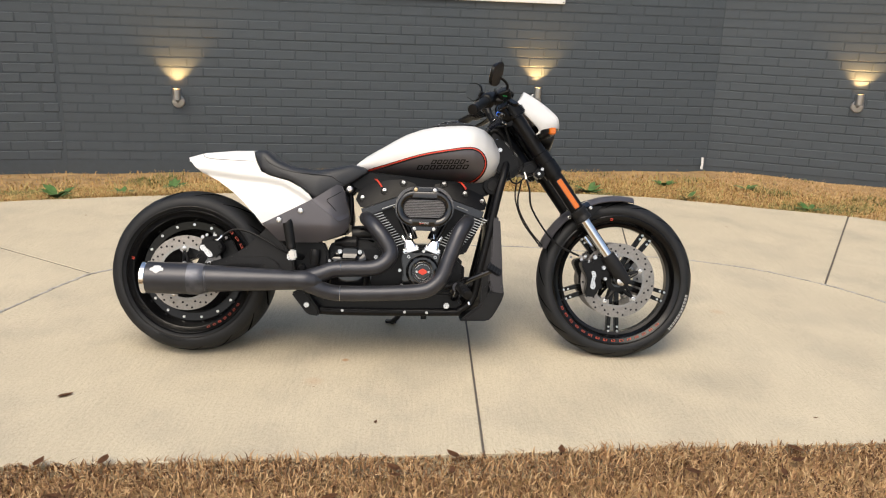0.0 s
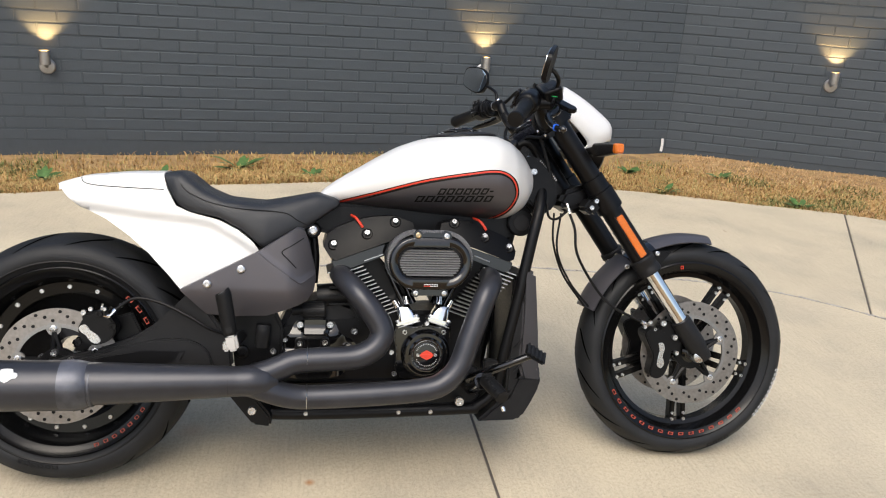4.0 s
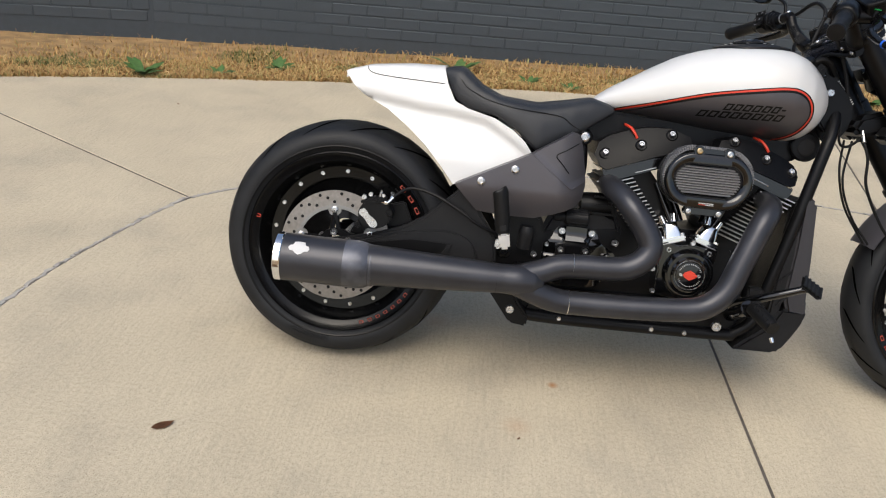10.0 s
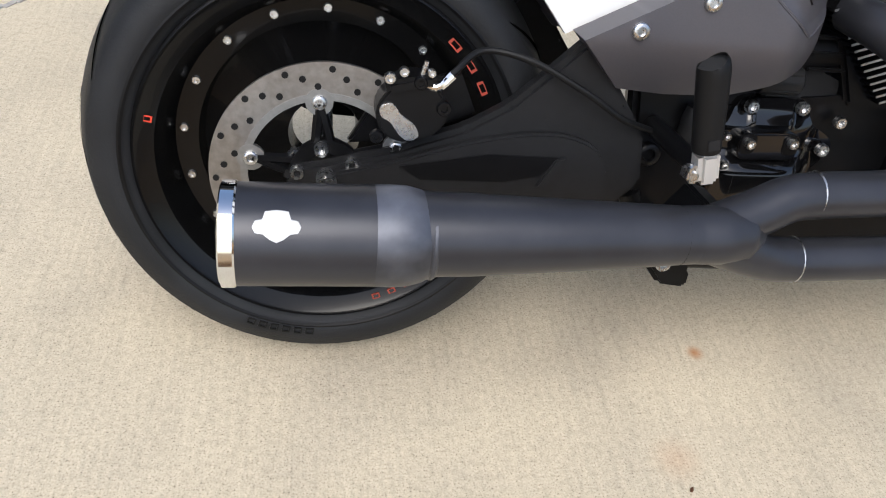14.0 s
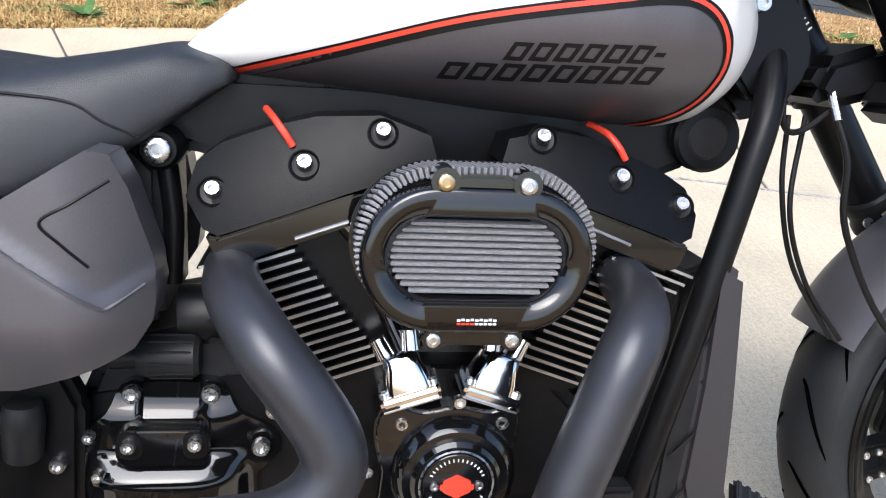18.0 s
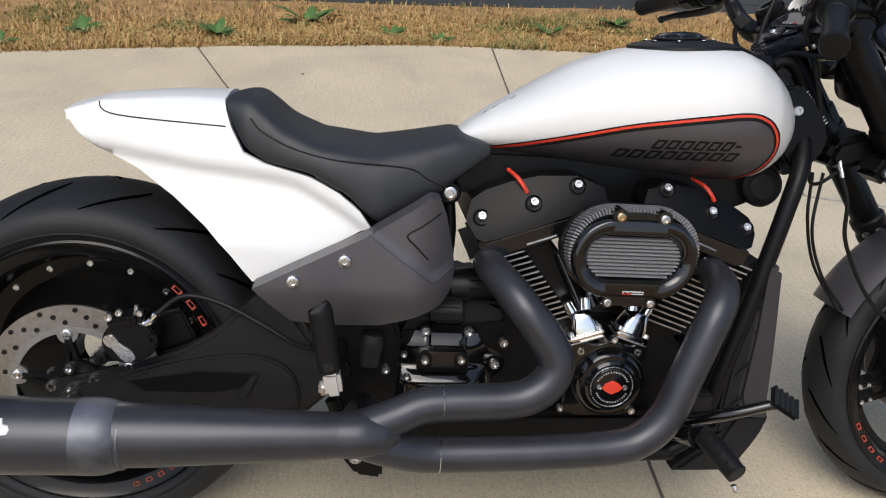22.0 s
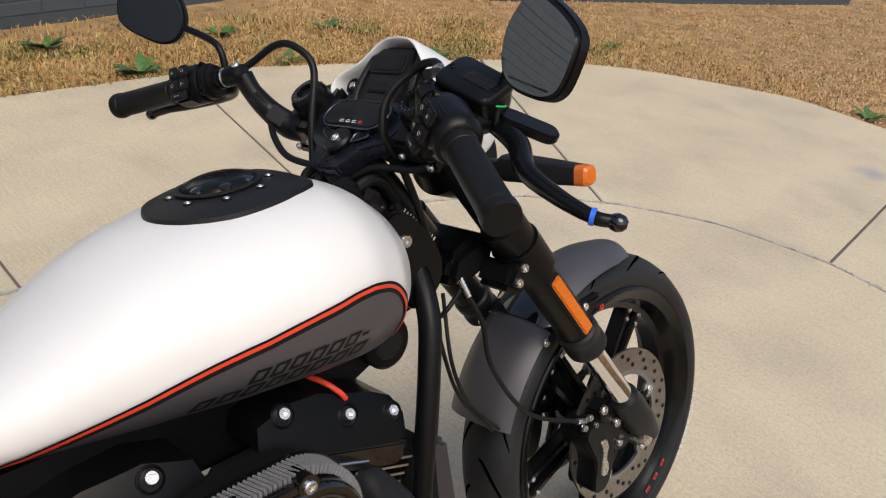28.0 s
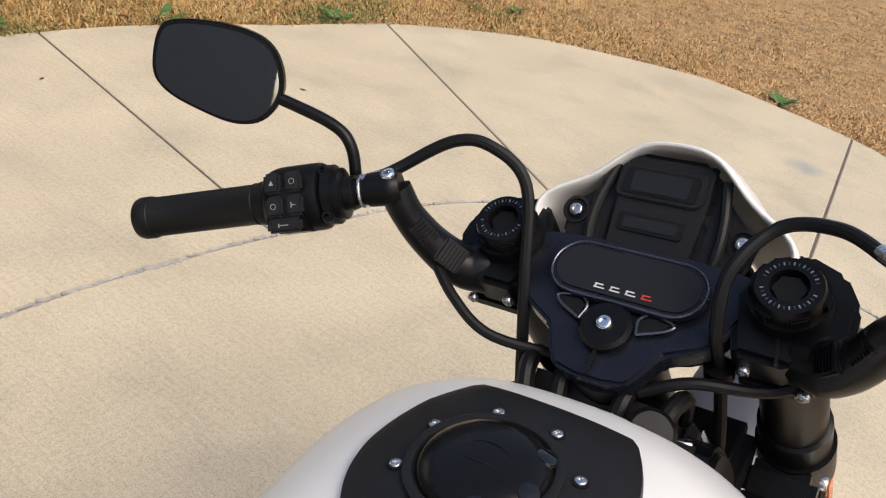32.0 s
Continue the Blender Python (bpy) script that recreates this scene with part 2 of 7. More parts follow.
def sheet(pts, y0, th, warp, step=0.016):
    """A bent panel with the outline pts, cut into a fine grid so that it can curve."""
    own = bmesh.new()
    own.faces.new([own.verts.new((x, y0, z)) for x, z in pts])
    for ax, lo, hi in ((0, min(p[0] for p in pts), max(p[0] for p in pts)), (2, min(p[1] for p in pts), max(p[1] for p in pts))):
        v = lo + step
        while v < hi - step * 0.4:
            co, no = [0, 0, 0], [0, 0, 0]
            co[ax], no[ax] = v, 1
            bmesh.ops.bisect_plane(own, geom=list(own.verts) + list(own.edges) + list(own.faces), plane_co=co, plane_no=no)
            v += step
    bmesh.ops.remove_doubles(own, verts=own.verts, dist=0.0004)
    front = list(own.faces)
    r = bmesh.ops.extrude_face_region(own, geom=front)
    bmesh.ops.translate(own, verts=[g for g in r["geom"] if isinstance(g, bmesh.types.BMVert)], vec=(0, th, 0))
    for v in own.verts:
        v.co = Vector(warp(*v.co))
    return own


def bolt(c, r=0.009, h=0.008, parent=None, material=None, axis=(0, -1, 0), name="bolt"):
    """A socket-head bolt whose head points along axis."""
    c = Vector(c)
    return part(name, lathe([(r, 0), (r, h * 0.75), (r * 0.86, h), (r * 0.5, h), (r * 0.44, h * 0.5)], c, axis, seg=14), material or STEEL, parent, sharp=50)


# ---- ground, patio, walls ----


def concrete_material():
    m = mat("broom_finished_concrete", (0.50, 0.436, 0.322), 0.85, vary=0.09, scale=2.3, bump=0.35, bump_scale=260, rough_vary=0.1)
    nt = m.node_tree
    b = nt.nodes["Principled BSDF"]
    base = b.inputs["Base Color"].links[0].from_socket
    tc = nt.nodes["Texture Coordinate"]
    # small pits and pebbles
    v = nt.nodes.new("ShaderNodeTexNoise")
    v.inputs["Scale"].default_value, v.inputs["Detail"].default_value, v.inputs["Roughness"].default_value = 90, 6, 0.75
    nt.links.new(tc.outputs["Object"], v.inputs["Vector"])
    r = nt.nodes.new("ShaderNodeValToRGB")
    r.color_ramp.elements[0].position, r.color_ramp.elements[1].position = 0.30, 0.56
    r.color_ramp.elements[0].color, r.color_ramp.elements[1].color = (0.74, 0.71, 0.69, 1), (1.06, 1.06, 1.06, 1)
    nt.links.new(v.outputs["Fac"], r.inputs[0])
    mx = nt.nodes.new("ShaderNodeMix")
    mx.data_type, mx.blend_type = "RGBA", "MULTIPLY"
    mx.inputs["Factor"].default_value = 0.8
    nt.links.new(base, mx.inputs["A"])
    nt.links.new(r.outputs[0], mx.inputs["B"])
    # sandy grain with dark pits
    pn = nt.nodes.new("ShaderNodeTexNoise")
    pn.inputs["Scale"].default_value, pn.inputs["Detail"].default_value = 330, 3
    nt.links.new(tc.outputs["Object"], pn.inputs["Vector"])
    pr = nt.nodes.new("ShaderNodeValToRGB")
    pr.color_ramp.elements[0].position, pr.color_ramp.elements[1].position = 0.30, 0.68
    pr.color_ramp.elements[0].color, pr.color_ramp.elements[1].color = (0.45, 0.42, 0.40, 1), (1.16, 1.16, 1.16, 1)
    mid = pr.color_ramp.elements.new(0.40)
    mid.color = (0.95, 0.95, 0.95, 1)
    nt.links.new(pn.outputs["Fac"], pr.inputs[0])
    m0 = nt.nodes.new("ShaderNodeMix")
    m0.data_type, m0.blend_type = "RGBA", "MULTIPLY"
    m0.inputs["Factor"].default_value = 0.9
    nt.links.new(mx.outputs["Result"], m0.inputs["A"])
    nt.links.new(pr.outputs[0], m0.inputs["B"])
    mx = m0
    # broad grey stains
    s = nt.nodes.new("ShaderNodeTexNoise")
    s.inputs["Scale"].default_value, s.inputs["Detail"].default_value, s.inputs["Distortion"].default_value = 3.1, 10, 0.3
    nt.links.new(tc.outputs["Object"], s.inputs["Vector"])
    sr = nt.nodes.new("ShaderNodeValToRGB")
    sr.color_ramp.elements[0].position, sr.color_ramp.elements[1].position = 0.47, 0.72
    sr.color_ramp.elements[0].color, sr.color_ramp.elements[1].color = (1.02, 1.02, 1.01, 1), (0.86, 0.865, 0.88, 1)
    nt.links.new(s.outputs["Fac"], sr.inputs[0])
    m2 = nt.nodes.new("ShaderNodeMix")
    m2.data_type, m2.blend_type = "RGBA", "MULTIPLY"
    m2.inputs["Factor"].default_value = 1.0
    nt.links.new(mx.outputs["Result"], m2.inputs["A"])
    nt.links.new(sr.outputs[0], m2.inputs["B"])
    # broom strokes
    w = nt.nodes.new("ShaderNodeMapping")
    w.inputs["Scale"].default_value = (160, 7, 1)
    nt.links.new(tc.outputs["Object"], w.inputs["Vector"])
    bn = nt.nodes.new("ShaderNodeTexNoise")
    bn.inputs["Scale"].default_value, bn.inputs["Detail"].default_value = 1.0, 3
    nt.links.new(w.outputs[0], bn.inputs["Vector"])
    br = nt.nodes.new("ShaderNodeMapRange")
    br.inputs["To Min"].default_value, br.inputs["To Max"].default_value = 0.84, 1.13
    nt.links.new(bn.outputs["Fac"], br.inputs["Value"])
    m3 = nt.nodes.new("ShaderNodeMix")
    m3.data_type, m3.blend_type = "RGBA", "MULTIPLY"
    m3.inputs["Factor"].default_value = 1.0
    nt.links.new(m2.outputs["Result"], m3.inputs["A"])
    nt.links.new(br.outputs[0], m3.inputs["B"])
    # rust spots where small iron specks bled
    out = m3.outputs["Result"]
    rough = nt.nodes.new("ShaderNodeTexNoise")
    rough.inputs["Scale"].default_value, rough.inputs["Detail"].default_value = 14, 4
    nt.links.new(tc.outputs["Object"], rough.inputs["Vector"])
    shift = nt.nodes.new("ShaderNodeVectorMath")
    shift.operation = "MULTIPLY_ADD"
    shift.inputs[1].default_value = (0.10, 0.10, 0.0)
    nt.links.new(rough.outputs["Color"], shift.inputs[0])
    nt.links.new(tc.outputs["Object"], shift.inputs[2])
    for px, py, rad in ((0.643, -0.105, 0.020), (0.545, -0.30, 0.05), (0.30, 0.16, 0.06), (2.35, 0.55, 0.05), (4.477, 0.497, 0.13)):
        dn = nt.nodes.new("ShaderNodeVectorMath")
        dn.operation = "DISTANCE"
        grey = rad > 0.1
        dn.inputs[1].default_value = (px + 0.05 * grey, py + 0.05 * grey, 0)
        nt.links.new(shift.outputs[0] if grey else tc.outputs["Object"], dn.inputs[0])
        rr = nt.nodes.new("ShaderNodeMapRange")
        rr.interpolation_type = "SMOOTHSTEP"
        rr.inputs["From Min"].default_value, rr.inputs["From Max"].default_value = 0.0, rad
        rr.inputs["To Min"].default_value, rr.inputs["To Max"].default_value = 0.8 if rad < 0.04 or grey else 0.22, 0.0
        nt.links.new(dn.outputs["Value"], rr.inputs["Value"])
        m4 = nt.nodes.new("ShaderNodeMix")
        m4.data_type = "RGBA"
        nt.links.new(rr.outputs[0], m4.inputs["Factor"])
        nt.links.new(out, m4.inputs["A"])
        m4.inputs["B"].default_value = (0.27, 0.28, 0.29, 1) if grey else (0.42, 0.17, 0.05, 1)
        out = m4.outputs["Result"]
    nt.links.new(out, b.inputs["Base Color"])
    return m


CONCRETE = concrete_material()
CRACK = mat("dirty_joint", (0.10, 0.085, 0.07), 0.95, vary=0.3, scale=30)
PATCH = mat("pale_crack_patch", (0.36, 0.34, 0.31), 0.95, vary=0.35, scale=22, bump=0.6, bump_scale=120)
SOIL = mat("straw_soil", (0.30, 0.19, 0.085), 0.95, vary=0.45, scale=9, bump=0.9, bump_scale=60)
PAINTB = mat("painted_brick", (0.050, 0.062, 0.074), 0.62, vary=0.10, scale=5, bump=0.5, bump_scale=55, rough_vary=0.12)
MORTAR = mat("painted_mortar", (0.046, 0.057, 0.068), 0.75, vary=0.12, scale=20, bump=0.6, bump_scale=90)

PC = Vector((1.15, -0.42))          # the patio's centre


def r_out(a):
    """Where the grass begins, seen from the patio's centre at the angle a in degrees."""
    return lerp([(-30, 3.2), (0, 3.62), (12, 4.13), (22, 4.45), (35, 4.45), (46, 4.24), (54, 4.0), (65, 3.85), (76, 3.66), (88, 3.54), (104, 3.49), (115, 3.56), (124, 3.69), (132, 3.88), (137, 4.04), (160, 4.9), (200, 6.6)], a)


def r_in(a):
    """The round joint between the inner slabs and the outer ring."""
    return lerp([(-14, 2.03), (-3, 2.09), (8, 2.22), (16, 2.35), (26, 2.43), (35, 2.42), (45, 2.36), (52, 2.27), (60, 2.15), (71, 2.06), (87, 1.99), (110, 2.02), (135, 2.2), (146, 2.26), (156, 2.18), (192, 2.02)], a)


def near_edge(x):
    return -0.885 + 0.090 * x


def pol(r, a):
    return PC + Vector((math.cos(radians(a)), math.sin(radians(a)))) * r


def slab(name, ring, label):
    """A slab of poured concrete with a slightly rounded rim."""
    bm = bmesh.new()
    f = bm.faces.new([bm.verts.new((x, y, 0)) for x, y in ring])
    if f.calc_area() > 0 and f.normal.z < 0:
        f.normal_flip()
    r = bmesh.ops.extrude_face_region(bm, geom=[f])
    bmesh.ops.translate(bm, verts=[v for v in r["geom"] if isinstance(v, bmesh.types.BMVert)], vec=(0, 0, -0.12))
    rim = [e for e in bm.edges if all(v.co.z > -0.01 for v in e.verts)]
    bmesh.ops.bevel(bm, geom=rim, offset=0.003, segments=1, affect="EDGES", clamp_overlap=True)
    return part(name, bm, CONCRETE, patio, label)


patio = tagged(new("pavement"), "round beige concrete patio with cut joints and cracks", "pavement", kind="structure")
G = 0.004
# the inner disc, in two halves beside the straight joint
JX = 1.14
inner = [pol(r_in(a), a) for a in np.linspace(-11, 191, 90)]
right = [(JX + G, near_edge(JX))] + [(3.15, near_edge(3.15))] + [tuple(p) for p in inner if p.x > JX + 0.02 and p.y > near_edge(p.x) + 0.02] + [(JX + G, PC.y + r_in(90))]
left = [(JX - G, PC.y + r_in(90))] + [tuple(p) for p in inner if p.x < JX - 0.02 and p.y > near_edge(p.x) + 0.02] + [(-0.8, near_edge(-0.8)), (JX - G, near_edge(JX))]
slab("slab", right, "")
slab("slab", left, "")
# the outer ring, cut by joints that run from the inner arc to the grass: angle at the arc, angle at the grass
CUTS = [(-14, -14), (16.3, 11.9), (36.4, 46.4), (62, 70), (90, 89.8), (115.8, 114.6), (145.5, 147), (192, 180)]
for (i0, o0), (i1, o1) in zip(CUTS, CUTS[1:]):
    q = 0.07
    ring = [tuple(pol(r_in(a) + 0.012, a)) for a in np.linspace(i0 + q * 1.7, i1 - q * 1.7, 14)]
    ring += [tuple(pol(r_out(a), a)) for a in np.linspace(o1 - q, o0 + q, 18)]
    slab("slab", ring, "")
# dark dirt in the straight joints
def joint(p, q, w=0.012):
    p, q = Vector(p), Vector(q)
    d = q - p
    c = (p + q) / 2
    part("joint", box((c.x, c.y, -0.0105), (d.length, w, 0.015), 0, Matrix.Rotation(math.atan2(d.y, d.x), 4, "Z")), CRACK, patio, "dirty cut joint")


joint((JX, near_edge(JX)), (JX, PC.y + r_in(90)))
for i0, o0 in CUTS[1:-1]:
    joint(pol(r_in(i0), i0), pol(r_out(o0), o0), 0.016)
# crumbled filling along the round joint and the seam below the slabs
bm = bmesh.new()
rng = random.Random(5)
for a in np.linspace(-12, 190, 420):
    p = pol(r_in(a) + 0.004 + rng.uniform(-0.004, 0.004), a)
    w, h = rng.uniform(0.006, 0.016), rng.uniform(0.001, 0.004)
    merge(bm, box((p.x, p.y, h * 0.5 - 0.002), (w, rng.uniform(0.012, 0.03), h + 0.004), 0, Matrix.Rotation(radians(a + rng.uniform(-30, 30)), 4, "Z")))
tagged(part("joint_filling", bm, PATCH, patio, "pale crumbled filling along the round joint"), kind="stuff")

# the ground: one sheet to the horizon, a little below the slabs and falling slightly to the walls
bm = bmesh.new()
xs = sorted(set(list(np.linspace(-9, 12, 85)) + [-1500, -400, -120, -40, -18, 20, 45, 120, 400, 1500]))
ys = sorted(set(list(np.linspace(-8, 7, 61)) + [-1500, -400, -120, -40, -16, 14, 40, 120, 400, 1500]))


def ground_z(x, y):
    d = Vector((x, y)) - PC
    a = math.degrees(math.atan2(d.y, d.x))
    a = a + 360 if a < -90 else a
    over = d.length - r_out(a)
    if y < near_edge(x) or d.length > 30:
        over = 0.3
    if over < -0.1:
        return -0.1
    n = noise.noise((x * 1.3, y * 1.3, 0.0)) * 0.02
    fall = lerp([(-9, 0.14), (-3, 0.13), (0, 0.11), (2.5, 0.075), (3.7, 0.050), (6, 0.060), (12, 0.06)], x) * min(1, max(0, (y - 0.5) / 2))
    return -0.012 + n * min(1, max(0, over * 3)) - fall * min(1, max(0, over))


grid = [[bm.verts.new((x, y, ground_z(x, y))) for y in ys] for x in xs]
for i in range(len(xs) - 1):
    for j in range(len(ys) - 1):
        bm.faces.new((grid[i][j], grid[i + 1][j], grid[i + 1][j + 1], grid[i][j + 1]))
tagged(part("ground", bm, SOIL, None), "brown soil under dry straw-coloured lawn", "ground", kind="structure")


# walls of painted brick
W_A, W_B, W_C = Vector((-2.15, 3.98)), Vector((3.70, 4.70)), Vector((9.2, 2.55))
W_L = Vector((-7.5, 2.55))
COURSE, LENGTH, WALL_H = 0.0815, 0.262, 3.0


def wall_matrix(a, b):
    d = (b - a)
    return Matrix.Translation((a.x, a.y, 0)) @ Matrix.Rotation(math.atan2(d.y, d.x), 4, "Z")


def brick_mesh(length):
    bm = bmesh.new()
    bmesh.ops.create_cube(bm, size=1, matrix=Matrix.Diagonal((length, 0.05, COURSE - 0.0085, 1)))
    bmesh.ops.bevel(bm, geom=[e for e in bm.edges if all(v.co.y < 0 for v in e.verts)], offset=0.004, segments=1, affect="EDGES")
    me = bpy.data.meshes.new("brick")
    bm.to_mesh(me)
    bm.free()
    me.materials.append(PAINTB)
    return me


BRICK, HALF = brick_mesh(LENGTH - 0.008), brick_mesh(LENGTH / 2 - 0.008)


def brick_wall(name, a, b, lo, hi, label):
    """A wall from a to b; its face looks to the right of that way. Bricks between lo and hi along it, up to 15 courses, are pieces of their own."""
    m = wall_matrix(a, b)
    n = (b - a).length
    bm = bmesh.new()
    bmesh.ops.create_cube(bm, size=1, matrix=Matrix.Translation((n / 2, 0.1190, WALL_H / 2 - 0.1)) @ Matrix.Diagonal((n, 0.24, WALL_H + 0.2, 1)))
    ob = part(name, bm, MORTAR, None)
    ob.matrix_world = m
    tagged(ob, label, "wall", kind="structure")
    rows = int(WALL_H / COURSE)
    rest_v, rest_f = [], []
    rng = random.Random(len(name))
    for k in range(rows):
        z = (k + 0.5) * COURSE - 0.02
        x, first = 0.0, True
        while x < n - 0.05:
            ln = LENGTH / 2 if first and k % 2 else LENGTH
            first = False
            ln = min(ln, n - x)
            c, y = x + ln / 2, rng.uniform(-0.0018, 0.0018)
            if lo < c < hi and k < 15 and ln > LENGTH * 0.45:
                o = new("brick", BRICK if ln > LENGTH * 0.9 else HALF)
                o.parent = ob
                o.location = (c, 0.020 + y, z)
                o.rotation_euler = (0, 0, rng.uniform(-0.006, 0.006))
            else:
                i = len(rest_v)
                w, h = ln / 2 - 0.004, COURSE / 2 - 0.0043
                rest_v += [(c - w, 0.012, z - h), (c + w, 0.012, z - h), (c + w, 0.012, z + h), (c - w, 0.012, z + h),
                           (c - w + 0.004, -0.004 + y, z - h + 0.004), (c + w - 0.004, -0.004 + y, z - h + 0.004), (c + w - 0.004, -0.004 + y, z + h - 0.004), (c - w + 0.004, -0.004 + y, z + h - 0.004)]
                rest_f += [(i + 4, i + 5, i + 6, i + 7), (i, i + 1, i + 5, i + 4), (i + 1, i + 2, i + 6, i + 5), (i + 2, i + 3, i + 7, i + 6), (i + 3, i, i + 4, i + 7)]
            x += ln
    me = bpy.data.meshes.new("bricks")
    me.from_pydata(rest_v, [], rest_f)
    me.materials.append(PAINTB)
    o = new("bricks", me)
    o.parent = ob
    tagged(o, kind="stuff")
    return ob


brick_wall("wall_north", W_A, W_B, 1.2, 5.9, "dark blue-grey painted brick wall")
brick_wall("wall_east", W_B, W_C, 0.1, 4.0, "dark blue-grey painted brick wall, set at an angle")
brick_wall("wall_west", W_L, W_A, 4.6, 5.6, "dark blue-grey painted brick wall beyond a vertical joint")

# a plain wall that closes the yard behind the motorcycle
W_S0 = Vector((-7.5, -3.2))
for name, a, b in (("wall_yard_west", W_S0, W_L),):
    n = (b - a).length
    bm = bmesh.new()
    bmesh.ops.create_cube(bm, size=1, matrix=Matrix.Translation((n / 2, 0.128, WALL_H / 2 - 0.1)) @ Matrix.Diagonal((n - 0.02, 0.24, WALL_H + 0.2, 1)))
    ob = part(name, bm, PAINTB)
    ob.matrix_world = wall_matrix(a, b)
    tagged(ob, "dark blue-grey painted wall closing the yard", "wall", kind="structure")


def at_wall(a, b, s, z, out=0.0):
    d = (b - a).normalized()
    p = a + d * s + Vector((d.y, -d.x)) * out
    return Vector((p.x, p.y, z)), Vector((d.y, -d.x, 0))


def wall_lamp(a, b, s, z):
    """A short brushed cylinder on a round rosette; its light goes up along the wall."""
    p, n = at_wall(a, b, s, z)
    root = tagged(new("wall_lamp"), "brushed steel up-light on the brick wall, switched on", "wall lamp", "wall lamps")
    root.location = p
    part("rosette", lathe([(0.055, 0.0), (0.055, 0.012), (0.048, 0.02), (0.012, 0.024)], (0, 0, 0), n, 28), LAMPM, root)
    part("arm", tube([n * 0.015, n * 0.05 + Vector((0, 0, 0.01)), n * 0.075 + Vector((0, 0, 0.03))], 0.012, 4, 10), LAMPM, root)
    c = n * 0.078
    part("cylinder", lathe([(0.033, 0.02), (0.036, 0.022), (0.036, 0.115), (0.031, 0.115), (0.031, 0.09)], c, "z", 24), LAMPM, root)
    part("bulb", lathe([(0.022, 0.08), (0.024, 0.10), (0.016, 0.112)], c, "z", 16), GLOW, root, "glowing warm bulb")
    li = bpy.data.lights.new("lamp_light", "SPOT")
    li.energy, li.color, li.spot_size, li.spot_blend, li.shadow_soft_size = 20.0, (1.0, 0.6, 0.24), radians(95), 0.55, 0.02
    lo = new("lamp_light", li)
    q = p + c + Vector((0, 0, 0.125))
    lo.matrix_world = look(q, q + Vector((0, 0, 1)) - n * 0.12)
    return root


wall_lamp(W_A, W_B, 0.96, 0.50)
wall_lamp(W_A, W_B, 4.14, 0.585)
wall_lamp(W_B, W_C, 1.24, 0.645)
wall_lamp(W_L, W_A, 3.2, 0.50)

# the sign board high on the wall
sb = box((0, 0, 0), (1.9, 0.03, 0.9), 0.004)
sg = tagged(part("sign_board", sb, SIGN, None), "plain white sign board on the brick wall", "sign")
p, n = at_wall(W_A, W_B, 3.40, 1.886, 0.018)
sg.matrix_world = Matrix.Translation(p) @ Matrix.Rotation(math.atan2((W_B - W_A).y, (W_B - W_A).x), 4, "Z")
for x in (0.02, 0.935):
    bolt((x, -0.015, -0.436), 0.006, 0.004, sg, SATIN)
# a white stub of pipe at the corner
p, n = at_wall(W_A, W_B, (W_B - W_A).length - 0.06, -0.04, 0.05)
tagged(part("pipe_stub", tube([p, p + Vector((0.004, 0, 0.05)), p + Vector((-0.002, 0, 0.11))], 0.012, 3, 10), SIGN, None), "short white pipe stub in the wall corner", "pipe")


# ---- dry lawn ----
STRAW = mat("dry_grass_blades", (0.34, 0.20, 0.075), 0.8, vary=0.1)
nt = STRAW.node_tree
gi = nt.nodes.new("ShaderNodeNewGeometry")
rp = nt.nodes.new("ShaderNodeValToRGB")
rp.color_ramp.elements[0].color, rp.color_ramp.elements[1].color = (0.20, 0.105, 0.035, 1), (0.66, 0.48, 0.23, 1)
for pos, c in ((0.35, (0.42, 0.245, 0.085, 1)), (0.7, (0.55, 0.36, 0.15, 1)), (0.93, (0.26, 0.26, 0.08, 1))):
    e = rp.color_ramp.elements.new(pos)
    e.color = c
nt.links.new(gi.outputs["Random Per Island"], rp.inputs[0])
nt.links.new(rp.outputs[0], nt.nodes["Principled BSDF"].inputs["Base Color"])


def straw(name, stops):
    """Blades whose colour goes from stop to stop by chance."""
    m = STRAW.copy()
    m.name = name
    ramp = [n for n in m.node_tree.nodes if n.type == "VALTORGB"][-1].color_ramp
    for e, c in zip(ramp.elements, stops):
        e.color = (*c, 1)
    return m


MULCH = straw("brown_pine_straw", [(0.08, 0.036, 0.017), (0.26, 0.135, 0.058), (0.44, 0.27, 0.13), (0.55, 0.38, 0.20), (0.13, 0.07, 0.03)])
GREENING = straw("greening_grass", [(0.06, 0.085, 0.02), (0.13, 0.15, 0.04), (0.22, 0.20, 0.065), (0.30, 0.24, 0.09), (0.09, 0.14, 0.03)])
DORMANT = straw("dormant_tan_turf", [(0.31, 0.175, 0.075), (0.52, 0.33, 0.155), (0.64, 0.44, 0.23), (0.38, 0.225, 0.10), (0.70, 0.52, 0.30)])


